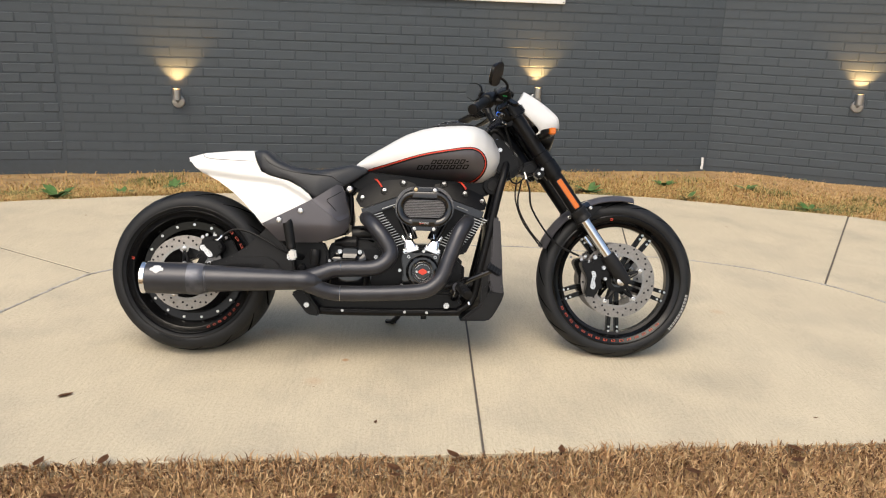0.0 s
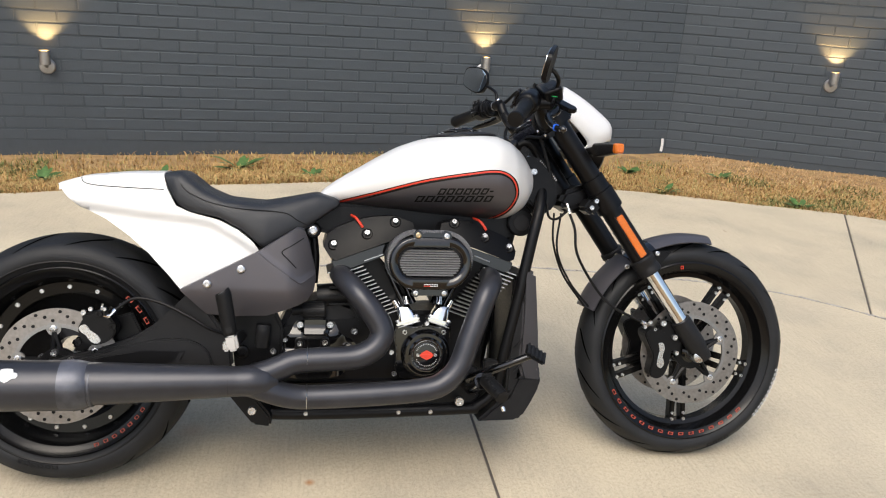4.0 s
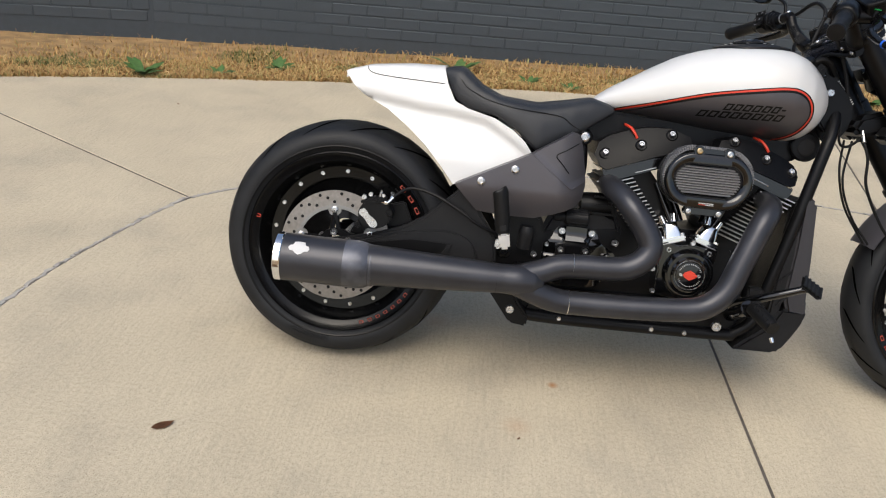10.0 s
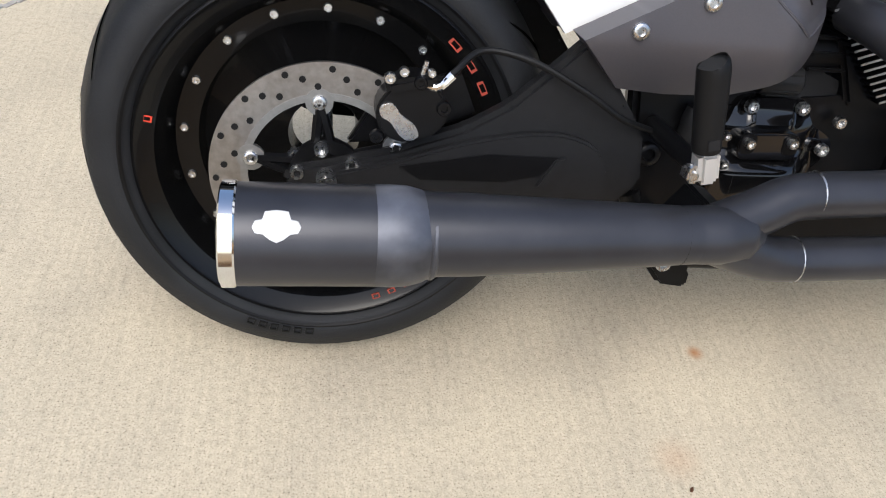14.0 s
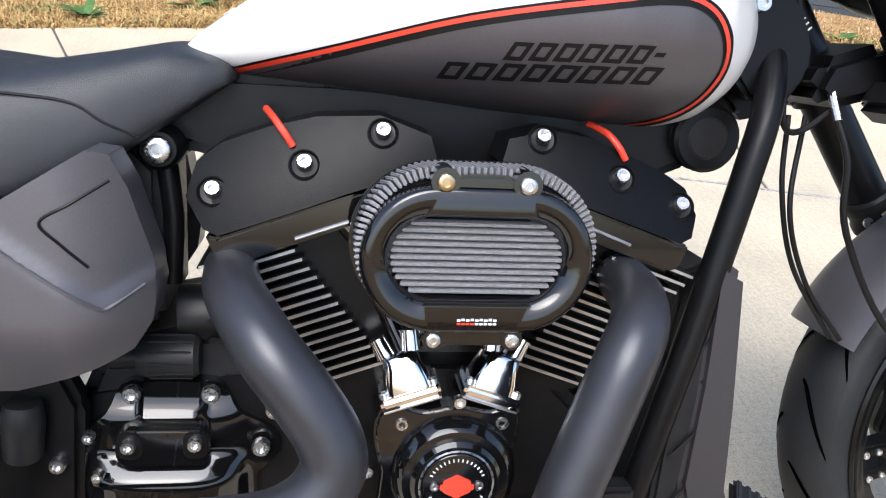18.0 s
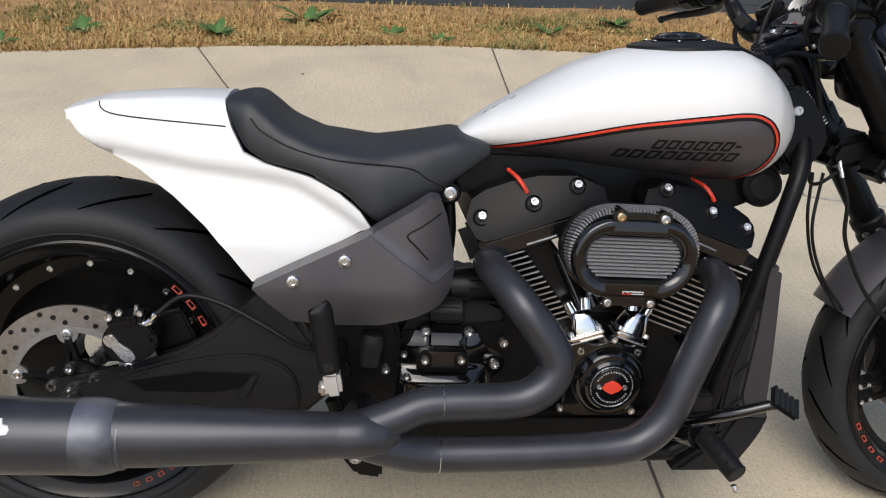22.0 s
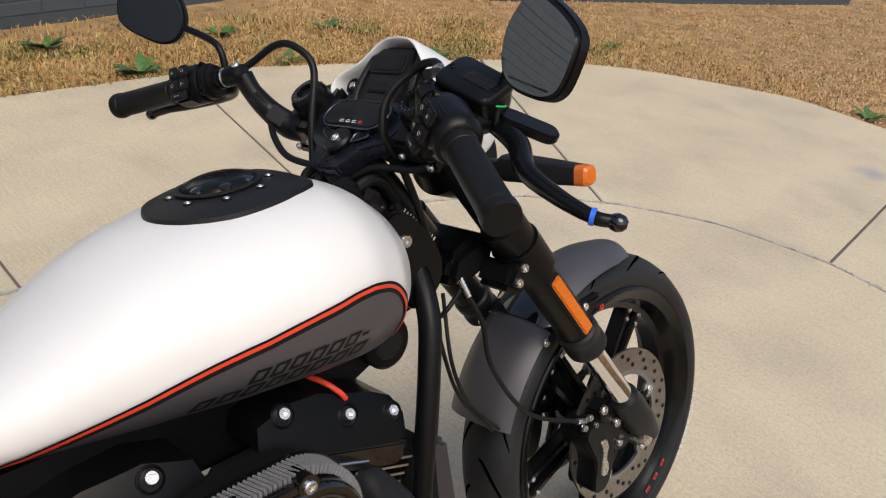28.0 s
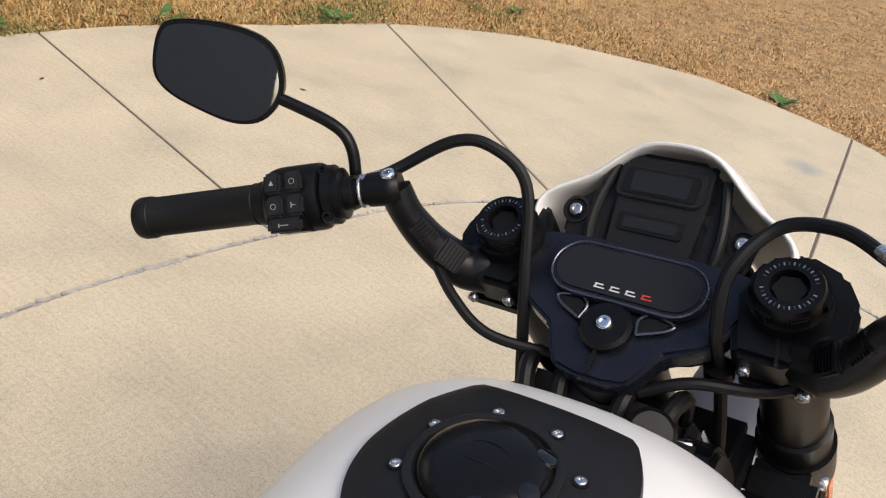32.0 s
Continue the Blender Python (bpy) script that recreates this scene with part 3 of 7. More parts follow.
def lawn(name, count, pick, hmin, hmax, label, seed, width=0.004, material=STRAW):
    """Bent blades, two triangles and a tip each, where pick() says that lawn grows."""
    g = np.random.default_rng(seed)
    V, F = [], []
    made = 0
    while made < count:
        x, y = pick(g)
        d = Vector((x, y)) - PC
        a = math.degrees(math.atan2(d.y, d.x))
        a = a + 360 if a < -90 else a
        if d.length < r_out(a) - 0.02 and y > near_edge(x) + 0.012:
            continue
        if d.length < r_out(a) + 0.05 and y > near_edge(x) and g.random() < 0.3:
            continue
        tall = 0.75 + 0.5 * noise.noise((x * 2.1, y * 2.1, 3.0))
        h, t, ln = g.uniform(hmin, hmax) * max(0.25, tall), g.uniform(0, math.tau), g.uniform(0.3, 1.5)
        w = g.uniform(0.5, 1.2) * width
        z = max(ground_z(x, y), -0.2)
        dx, dy = math.cos(t), math.sin(t)
        i = len(V)
        V += [(x - dy * w, y + dx * w, z), (x + dy * w, y - dx * w, z), (x + dx * h * ln * 0.4 + dy * w * 0.7, y + dy * h * ln * 0.4 - dx * w * 0.7, z + h * 0.65),
              (x + dx * h * ln * 0.4 - dy * w * 0.7, y + dy * h * ln * 0.4 + dx * w * 0.7, z + h * 0.65), (x + dx * h * ln, y + dy * h * ln, z + h * (1.0 - 0.25 * min(1, ln)))]
        F += [(i, i + 1, i + 2, i + 3), (i + 3, i + 2, i + 4)]
        made += 1
    me = bpy.data.meshes.new(name)
    me.from_pydata(V, [], F)
    me.materials.append(material)
    ob = new(name, me)
    return tagged(ob, label, "grass", kind="stuff")


def behind(g):
    a = g.uniform(18, 150)
    while a < 62 and g.random() > (a - 18) / 44:
        a = g.uniform(18, 150)
    r = r_out(a) + abs(g.normal(0, 0.62)) - 0.02
    p = pol(r, a)
    return p.x, p.y


def east(g):
    a = g.uniform(-25, 62)
    p = pol(r_out(a) + 5.2 * g.uniform(0, 1) ** 1.5 - 0.02, a)
    return p.x, p.y


def rim(g):
    a = g.uniform(-25, 52)
    p = pol(r_out(a) + abs(g.normal(0, 0.30)) - 0.02, a)
    return p.x, p.y


def green(g):
    while True:
        x, y = behind(g)
        if noise.noise((x * 1.9, y * 1.9, 9.0)) > 0.16 + 0.25 * g.random():
            return x, y


def front(g):
    x = g.uniform(-1.6, 3.6)
    return x, near_edge(x) - abs(g.normal(0, 0.28)) + 0.03


lawn("grass", 62000, behind, 0.016, 0.062, "dry tan lawn strip along the patio and the wall", 1)
lawn("grass", 95000, east, 0.008, 0.026, "dry tan lawn beyond the patio", 2, 0.005, DORMANT)
lawn("grass", 20000, rim, 0.010, 0.036, "dry tan grass at the rim of the patio", 4, 0.004, DORMANT)
lawn("grass", 9000, green, 0.020, 0.062, "patches of green grass in the dry lawn", 5, 0.004, GREENING)
lawn("grass", 34000, front, 0.012, 0.045, "brown straw mulch at the straight edge of the patio", 3, 0.003, MULCH)


def leaf(x, y, z, size, turn, label="curled dry brown leaf lying on the concrete"):
    bm = bmesh.new()
    prof = [(-1, 0), (-0.6, 0.34), (0, 0.45), (0.5, 0.3), (1, 0), (0.5, -0.3), (0, -0.45), (-0.6, -0.34)]
    top = [bm.verts.new((u * size, v * size, 0.35 * size * (u * u * 0.5 + v * v * 1.5) + 0.002)) for u, v in prof]
    mid = bm.verts.new((0, 0, 0.002))
    for i in range(8):
        bm.faces.new((mid, top[i], top[(i + 1) % 8]))
    bmesh.ops.solidify(bm, geom=list(bm.faces), thickness=0.001)
    ob = part("fallen_leaf", bm, LEAFM, None)
    ob.matrix_world = Matrix.Translation((x, y, z)) @ Matrix.Rotation(turn, 4, "Z")
    return tagged(ob, label, "leaf", "fallen leaves")


for x, y, sz, tn in ((-0.290, -0.46, 0.028, 0.7), (0.79, -0.60, 0.012, 1.4), (2.33, -0.50, 0.01, 0.2), (3.0, 2.2, 0.014, 2.0), (2.2, 2.7, 0.012, 0.4), (0.2, 2.5, 0.012, 1.1), (-1.2, 2.0, 0.014, 2.2), (0.55, -0.35, 0.006, 0.9)):
    leaf(x, y, 0.0, sz, tn)
rng = random.Random(21)
for k in range(26):
    x = rng.uniform(-0.9, 3.0)
    leaf(x, near_edge(x) - rng.uniform(0.01, 0.25), 0.02, rng.uniform(0.012, 0.03), rng.uniform(0, 6.2), "dry brown leaf lying on the straw mulch")
for k in range(54):
    a = rng.uniform(-10, 125)
    q = pol(r_out(a) + rng.uniform(0.05, 2.2 if a < 60 else 0.8), a)
    leaf(q.x, q.y, ground_z(q.x, q.y) + 0.022, rng.uniform(0.014, 0.03), rng.uniform(0, 6.2), "curled dry brown leaf lying on the dry lawn")


def weed(x, y, n, size, seed):
    """A rosette of broad green leaves."""
    g = random.Random(seed)
    ob = new("weed")
    ob.location = (x, y, ground_z(x, y) + 0.006)
    for k in range(n):
        bm = bmesh.new()
        t, ln, up = g.uniform(0, 6.28), size * g.uniform(0.5, 1.0), g.uniform(0.35, 1.0)
        d, s = Vector((math.cos(t), math.sin(t), 0)), Vector((-math.sin(t), math.cos(t), 0))
        pts = []
        for u, w in ((0, 0.02), (0.3, 0.14), (0.65, 0.16), (1.0, 0.02)):
            c = d * ln * u + Vector((0, 0, ln * up * u * (1 - 0.45 * u)))
            pts.append((bm.verts.new(c + s * w * ln), bm.verts.new(c - s * w * ln)))
        for a, b in zip(pts, pts[1:]):
            bm.faces.new((a[0], a[1], b[1], b[0]))
        part("leaf", bm, WEED, ob)
    return tagged(ob, "low green weed among the dry grass", "weed", "weeds in the lawn")


for i, (a, dr, sz) in enumerate([(50, 0.06, 0.12), (62, 0.06, 0.13), (17, 0.07, 0.12), (73, 0.1, 0.16), (84, 0.5, 0.13), (98, 0.25, 0.1), (104, 0.7, 0.2), (112, 0.3, 0.14), (121, 0.5, 0.15), (127, 0.2, 0.12), (94, 0.12, 0.1), (133, 0.15, 0.16),
                                (36, 0.6, 0.1), (42, 1.1, 0.1), (58, 0.9, 0.12), (66, 0.8, 0.14), (5, 0.5, 0.1), (78, 0.9, 0.15)]):
    q = pol(r_out(a) + dr, a)
    weed(q.x, q.y, 16, sz, 40 + i)


# ---- the motorcycle, upright in its own space: x forward, y to its left, z up; the stand leans it to the left ----
bike = tagged(new("motorcycle"), "white and dark grey muscle cruiser motorcycle leaning on its side stand", "motorcycle")
bike.matrix_world = pose(0, 0, 0.003, -14.5, 0, 0)
RW, FW, TR, TRR = Vector((0.035, 0, 0.300)), Vector((1.714, 0, 0.311)), 0.315, 0.3165


def tyre_profile(R, rim, half, crown):
    """The outer skin of a tyre from one bead to the other, as (radius, along the axle)."""
    out = [(rim - 0.012, -half * 0.78), (rim + 0.002, -half * 0.92)]
    side = rim + (R - rim) * 0.42
    out += [(rim + (side - rim) * 0.5, -half * 1.0), (side, -half * 0.99)]
    for k in range(13):
        y = -half * 0.93 + 2 * half * 0.93 * k / 12
        out.append((R - crown * abs(y / half) ** 2.3, y))
    return out + [(r, -y) for r, y in out[:4][::-1]]


def ring_text(root, c, r, y, a0, a1, n, material, h=0.013, gap=0.3, name="print_bar"):
    """Plain bars in place of lettering, set on a circle on the tyre's right side."""
    for k in range(n):
        a = radians(a0 + (a1 - a0) * (k + 0.5) / n)
        w = abs(radians(a1 - a0)) * r / n * (1 - gap)
        m = Matrix.Rotation(-a + math.pi / 2, 4, "Y")
        bm = bmesh.new()
        for dx, dz, sx, sz in ((0, 0.40, 1, 0.18), (0, -0.40, 1, 0.18), (-0.41, 0, 0.18, 0.62), (0.41, 0, 0.18, 0.62)):
            merge(bm, box((dx * w, 0, dz * h), (sx * w, 0.002, sz * h), 0))
        p = Vector((c.x + math.cos(a) * r, y, c.z + math.sin(a) * r))
        bmesh.ops.transform(bm, matrix=Matrix.Translation(p) @ m, verts=bm.verts)
        part(name, bm, material, root)


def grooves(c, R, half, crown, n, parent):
    """Curved tread grooves as flat slivers just over the crown, their shade painted near-black."""
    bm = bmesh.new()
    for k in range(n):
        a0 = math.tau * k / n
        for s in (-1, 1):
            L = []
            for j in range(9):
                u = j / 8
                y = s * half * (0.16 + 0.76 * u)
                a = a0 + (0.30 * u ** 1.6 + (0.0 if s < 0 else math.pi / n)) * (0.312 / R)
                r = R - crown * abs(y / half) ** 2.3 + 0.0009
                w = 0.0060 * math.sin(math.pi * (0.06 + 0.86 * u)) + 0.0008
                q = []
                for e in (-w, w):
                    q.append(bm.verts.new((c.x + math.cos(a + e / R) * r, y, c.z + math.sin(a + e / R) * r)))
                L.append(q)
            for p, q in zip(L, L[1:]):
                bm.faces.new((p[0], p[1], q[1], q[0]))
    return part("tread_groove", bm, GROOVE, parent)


def disc_brake(c, y, r_out_d, r_in, parent, holes=36, name="brake_disc"):
    """A drilled brake disc: a flat ring with rows of holes, on a dark carrier with arms."""
    d = part(name, lathe([(r_in, -0.0025), (r_out_d, -0.0025), (r_out_d, 0.0025), (r_in, 0.0025)], (c.x, y, c.z), "y", 72, closed=True), DISC, parent, "drilled steel brake disc")
    for k in range(holes):
        a = math.tau * k / holes
        rr = r_in + (r_out_d - r_in) * (0.28, 0.55, 0.8)[k % 3]
        part("disc_hole", lathe([(0.0042, -0.004), (0.0042, 0.004)], (c.x + math.cos(a) * rr, y, c.z + math.sin(a) * rr), "y", 8), INK, d)
    part("disc_hub", lathe([(0.028, -0.006), (0.046, -0.006), (0.046, 0.006), (0.028, 0.006)], (c.x, y, c.z), "y", 30, closed=True), SATIN, d)
    for k in range(5):
        a = math.tau * k / 5 + 0.42
        for e in (-0.24, 0.24):
            part("hub_arm", tube([(c.x + math.cos(a + e) * 0.040, y, c.z + math.sin(a + e) * 0.040), (c.x + math.cos(a) * r_in * 0.90, y, c.z + math.sin(a) * r_in * 0.90)], 0.0065, 1, 6), SATIN, d)
    bm = lathe([(r_in - 0.006, -0.0035), (r_in + 0.003, -0.0035), (r_in + 0.003, 0.002), (r_in - 0.006, 0.002)], (c.x, y, c.z), "y", 60, closed=True)
    for k in range(5):
        a = math.tau * k / 5 + 0.42
        merge(bm, lathe([(0.006, -0.0037), (0.017, -0.0037), (0.017, 0.002), (0.006, 0.002)], (c.x + math.cos(a) * (r_in - 0.008), y, c.z + math.sin(a) * (r_in - 0.008)), "y", 18, closed=True))
    part("carrier", bm, CARRIER, d, "bright disc carrier ring")
    for k in range(5):
        a = math.tau * k / 5 + 0.42
        bolt((c.x + math.cos(a) * (r_in - 0.008), y - 0.003, c.z + math.sin(a) * (r_in - 0.008)), 0.009, 0.005, d)
    return d


# rear wheel
rw = new("rear_wheel")
rw.parent = bike
ty = part("tyre", lathe(tyre_profile(TRR, 0.240, 0.128, 0.030), RW, "y", 110, closed=True), RUBBER, rw, "wide black rear tyre", sharp=60)
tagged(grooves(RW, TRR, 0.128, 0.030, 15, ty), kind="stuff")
part("bead_line", lathe([(0.250, -0.1268), (0.253, -0.1283), (0.256, -0.1275)], RW, "y", 90, closed=True), SATIN, ty)
rim = part("rim", lathe([(0.236, -0.110), (0.241, -0.118), (0.237, -0.1205), (0.233, -0.117), (0.214, -0.110), (0.208, -0.100), (0.199, -0.072), (0.195, -0.057), (0.166, -0.055), (0.160, -0.030), (0.100, -0.012), (0.05, -0.02),
                          (0.045, 0.02), (0.10, 0.02), (0.160, 0.040), (0.19, 0.052), (0.208, 0.10), (0.233, 0.115), (0.241, 0.117), (0.236, 0.110)], RW, "y", 90, closed=True), RIMB, rw, "gloss black solid rim", sharp=28)
for k in range(17):
    a = math.tau * k / 17 + math.pi / 2
    bolt((RW.x + math.cos(a) * 0.184, -0.056, RW.z + math.sin(a) * 0.183), 0.0058, 0.004, rim)
disc_brake(RW, -0.153, 0.143, 0.102, rw, 45)
for k in range(5):
    a = math.tau * k / 5 + 0.5
    bolt((RW.x + math.cos(a) * 0.036, -0.157, RW.z + math.sin(a) * 0.036), 0.009, 0.014, rw)
part("axle", lathe([(0.013, -0.2), (0.013, 0.2)], RW, "y", 20), STEEL, rw)
ring_text(rim, RW, 0.2235, -0.1140, 287, 330, 7, DKRED, 0.0085, 0.52)
ring_text(rim, RW, 0.2235, -0.1140, 50, 24, 3, DKRED, 0.0095, 0.45)
ring_text(rim, RW, 0.2235, -0.1140, 169, 166, 1, RED, 0.012)
ring_text(ty, RW, 0.262, -0.1290, 268, 246, 6, INK, 0.010)

# front wheel
fw = new("front_wheel")
fw.parent = bike
ft = part("tyre", lathe(tyre_profile(TR, 0.259, 0.058, 0.030), FW, "y", 110, closed=True), RUBBER, fw, "black front tyre", sharp=60)
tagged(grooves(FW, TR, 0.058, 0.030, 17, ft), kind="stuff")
frim = part("rim", lathe([(0.255, -0.050), (0.260, -0.055), (0.256, -0.0575), (0.252, -0.054), (0.236, -0.048), (0.224, -0.022), (0.212, -0.018), (0.212, 0.018), (0.224, 0.022), (0.236, 0.048), (0.252, 0.054), (0.256, 0.0575), (0.260, 0.055), (0.255, 0.050)],
                          FW, "y", 90, closed=True), RIMB, fw, "gloss black front rim", sharp=28)
for k in range(5):
    a = math.tau * k / 5 + math.pi / 2 + 0.63
    for s in (-1, 1):
        p0 = Vector((FW.x + math.cos(a + s * 0.26) * 0.042, 0, FW.z + math.sin(a + s * 0.26) * 0.042))
        p1 = Vector((FW.x + math.cos(a + s * 0.085) * 0.217, 0, FW.z + math.sin(a + s * 0.085) * 0.217))
        d = (p1 - p0).normalized()
        q = Vector((-d.z, 0, d.x))
        part("spoke", prism([tuple((p0 + q * 0.010).xz), tuple((p1 + q * 0.0075).xz), tuple((p1 - q * 0.0075).xz), tuple((p0 - q * 0.010).xz)], -0.016, 0.016, 0.004), RIMB, frim)
        b = p1 - d * 0.006
        bolt((b.x, -0.0155, b.z), 0.0052, 0.004, frim)
        b = p1 - d * 0.024 + q * (-s * 0.0)
        bolt((b.x, -0.0155, b.z), 0.0048, 0.004, frim)
part("hub", lathe([(0.03, -0.075), (0.04, -0.06), (0.045, -0.02), (0.045, 0.02), (0.04, 0.06), (0.03, 0.075)], FW, "y", 30), GLOSS, frim)
disc_brake(FW, -0.070, 0.148, 0.105, fw, 45)
disc_brake(FW, 0.070, 0.148, 0.105, fw, 30)
part("axle", lathe([(0.012, -0.128), (0.016, -0.127), (0.016, 0.127), (0.012, 0.128)], FW, "y", 20), STEEL, fw)
part("axle_cap", lathe([(0.010, -0.134), (0.017, -0.132), (0.019, -0.12), (0.019, -0.10)], FW, "y", 20), STEEL, fw)
ring_text(frim, FW, 0.2445, -0.0525, 205, 318, 15, DKRED, 0.0080, 0.52)
ring_text(frim, FW, 0.2445, -0.0525, 98, 95, 1, RED, 0.010)
ring_text(ft, FW, 0.290, -0.0565, 318, 350, 12, PALE, 0.008, 0.45)
ring_text(ft, FW, 0.290, -0.0565, 285, 300, 4, INK, 0.008)

# fork legs along the raked steering line
FD = Vector((0.584, 0, -0.811)).normalized()
FTOP = Vector((1.252, 0, 0.977))
FORK_Y = 0.116


def on_fork(s, y, off=0.0):
    p = FTOP + FD * s + Vector((-FD.z, 0, FD.x)) * off
    return (p.x, y, p.z)


for sy in (-1, 1):
    fl = new("fork_leg")
    fl.parent = bike
    y = sy * FORK_Y + 0.002
    part("upper_tube", tube([on_fork(0.0, y), on_fork(0.498, y)], 0.0285, 1, 28), SATIN, fl, "satin black fork tube")
    part("seal_ring", lathe([(0.0305, 0.0), (0.0345, 0.004), (0.0345, 0.018), (0.032, 0.022), (0.032, 0.034), (0.0345, 0.038), (0.0345, 0.05), (0.022, 0.054)], on_fork(0.480, y), FD, 28), PLASTIC, fl)
    part("clamp_ring", lathe([(0.029, -0.022), (0.0325, -0.020), (0.0325, 0.020), (0.029, 0.022)], on_fork(0.240, y), FD, 28), SATIN, fl)
    part("slider", tube([on_fork(0.523, y), on_fork(0.731, y)], 0.0205, 1, 24), CHROME, fl, "bright chrome fork slider")
    part("fork_foot", tube([on_fork(0.696, y), on_fork(0.731, y), on_fork(0.777, y), on_fork(0.828, y * 0.98)], [0.027, 0.029, 0.029, 0.024], 3, 20), PLASTIC, fl)
    cap = part("fork_cap", lathe([(0.0245, 0.030), (0.0248, 0.016), (0.0243, 0.004), (0.0228, 0.0), (0.0134, 0.0), (0.0122, 0.009), (0.004, 0.009)], on_fork(-0.014, y), FD, 32), SATIN, fl, "notched black fork cap")
    cu, cv_ = Vector((0, 1, 0)), FD.cross(Vector((0, 1, 0)))
    cm = Matrix((cu, cv_, FD)).transposed().to_4x4()
    cc = Vector(on_fork(-0.0142, y))
    part("hex_socket", lathe([(0.0118, 0.005), (0.0118, 0.0095)], on_fork(-0.014, y), FD, 6), INK, cap)
    for k in range(6):
        a = math.tau * k / 6
        part("cap_lug", box(cc + (cu * math.cos(a) + cv_ * math.sin(a)) * 0.0243 + FD * 0.012, (0.0045, 0.0135, 0.014), 0.0015, cm @ Matrix.Rotation(a, 4, "Z")), SATIN, cap)
    for k in range(34):
        a = math.tau * k / 34
        if k % 17 in (0, 16):
            continue
        part("print_bar", box(cc + (cu * math.cos(a) + cv_ * math.sin(a)) * 0.0180, (0.0026, 0.0010, 0.0004), 0, cm @ Matrix.Rotation(a, 4, "Z")), GLINT_TRIM if k % 2 else FIN, cap)
    # amber strip on the outer side of the tube
    c = Vector(on_fork(0.408, y + sy * 0.0295))
    m = Matrix((Vector((-FD.z, 0, FD.x)), Vector((0, 1, 0)), -FD)).transposed().to_4x4()
    part("reflector", box(c, (0.020, 0.008, 0.132), 0.002, m), ORANGE, fl, "long amber reflector")
    part("reflector_edge", box(c + Vector((0, -sy * 0.002, 0)), (0.026, 0.006, 0.137), 0.002, m), PLASTIC, fl)
    # caliper with its oval badge
    cal = part("caliper", prism(outline([(1.560, 0.375), (1.590, 0.390), (1.625, 0.370), (1.640, 0.320), (1.625, 0.262), (1.600, 0.245), (1.578, 0.26), (1.585, 0.31), (1.57, 0.345)], 4), sy * 0.052, sy * 0.112, 0.006), SATIN, fl, "black brake caliper")
    part("badge", prism(outline([(1.598, 0.345), (1.612, 0.347), (1.618, 0.330), (1.613, 0.310), (1.618, 0.290), (1.610, 0.276), (1.597, 0.284), (1.600, 0.310), (1.603, 0.328)], 4), sy * 0.110, sy * 0.1145, 0.001), STEEL, cal, "silver badge plate")
    part("mount", prism([(1.60, 0.40), (1.635, 0.41), (1.68, 0.35), (1.66, 0.31), (1.62, 0.33)], sy * 0.075, sy * 0.105, 0.005), SATIN, cal)
    for bx, bz, r in ((1.612, 0.402, 0.009), (1.648, 0.362, 0.009), (1.655, 0.318, 0.007), (1.573, 0.405, 0.006), (1.558, 0.392, 0.006), (1.588, 0.385, 0.005)):
        bolt((bx, sy * 0.106, bz), r, 0.007, cal, axis=(0, sy, 0))

# front fender: a thin curved shell over the tyre, in two painted pieces round a black band
def fender(a0, a1, r, hw, material, name, label="", thick=0.003, drop=0.022, n=22, taper=0.0):
    rings = []
    for k in range(n + 1):
        t = k / n
        a = radians(a0 + (a1 - a0) * t)
        w = hw * (1 - taper * max(0, t - 0.7) / 0.3)
        outer, inner = [], []
        for j in range(11):
            u = -1 + 2 * j / 10
            d = drop * abs(u) ** 2.4
            outer.append((FW.x + math.cos(a) * (r - d), u * w, FW.z + math.sin(a) * (r - d)))
            inner.append((FW.x + math.cos(a) * (r - d - thick), u * (w - thick), FW.z + math.sin(a) * (r - d - thick)))
        rings.append(outer + inner[::-1])
    return part(name, loft(rings), material, bike, label)


fender(158, 122, 0.337, 0.068, GREY, "front_fender_rear", "dark grey painted rear half of the front fender", taper=0)
fender(112, 79, 0.339, 0.066, GREY, "front_fender_front", "dark grey painted nose of the front fender", taper=0.25)
fender(126, 112, 0.340, 0.0715, GLOSS, "fender_bracket", "gloss black fender bracket")
for sy in (-1, 1):
    part("fender_stay", prism([(1.545, 0.56), (1.585, 0.60), (1.64, 0.605), (1.60, 0.56), (1.575, 0.525)], sy * 0.068, sy * 0.088, 0.004), SATIN, bike)
    bolt((1.592, sy * 0.089, 0.596), 0.007, 0.004, bike, axis=(0, sy, 0))
    bolt((1.512, sy * 0.071, 0.556), 0.007, 0.004, bike, axis=(0, sy, 0))

# lower triple clamp and steering head
lc = part("lower_clamp", prism([(1.300, 0.728), (1.315, 0.762), (1.380, 0.784), (1.402, 0.754), (1.388, 0.726), (1.326, 0.708)], -0.085, 0.085, 0.012), SATIN, bike, "black lower fork clamp")
for sy in (-1, 1):
    lobe = part("clamp_lobe", tube([on_fork(0.261, sy * FORK_Y + 0.002), on_fork(0.320, sy * FORK_Y + 0.002)], 0.0362, 1, 28), SATIN, lc)
    part("pinch_boss", box((1.378, sy * 0.112, 0.722), (0.036, 0.066, 0.040), 0.008, Matrix.Rotation(radians(34.8), 4, "Y")), SATIN, lc)
    for z, x in ((0.738, 1.386), (0.720, 1.374)):
        bolt((x, sy * 0.145, z), 0.0068, 0.006, lc, axis=(0, sy, 0))
part("steering_head", tube([(1.214, 0, 0.915), (1.332, 0, 0.748)], 0.038, 1, 24), SATIN, bike)
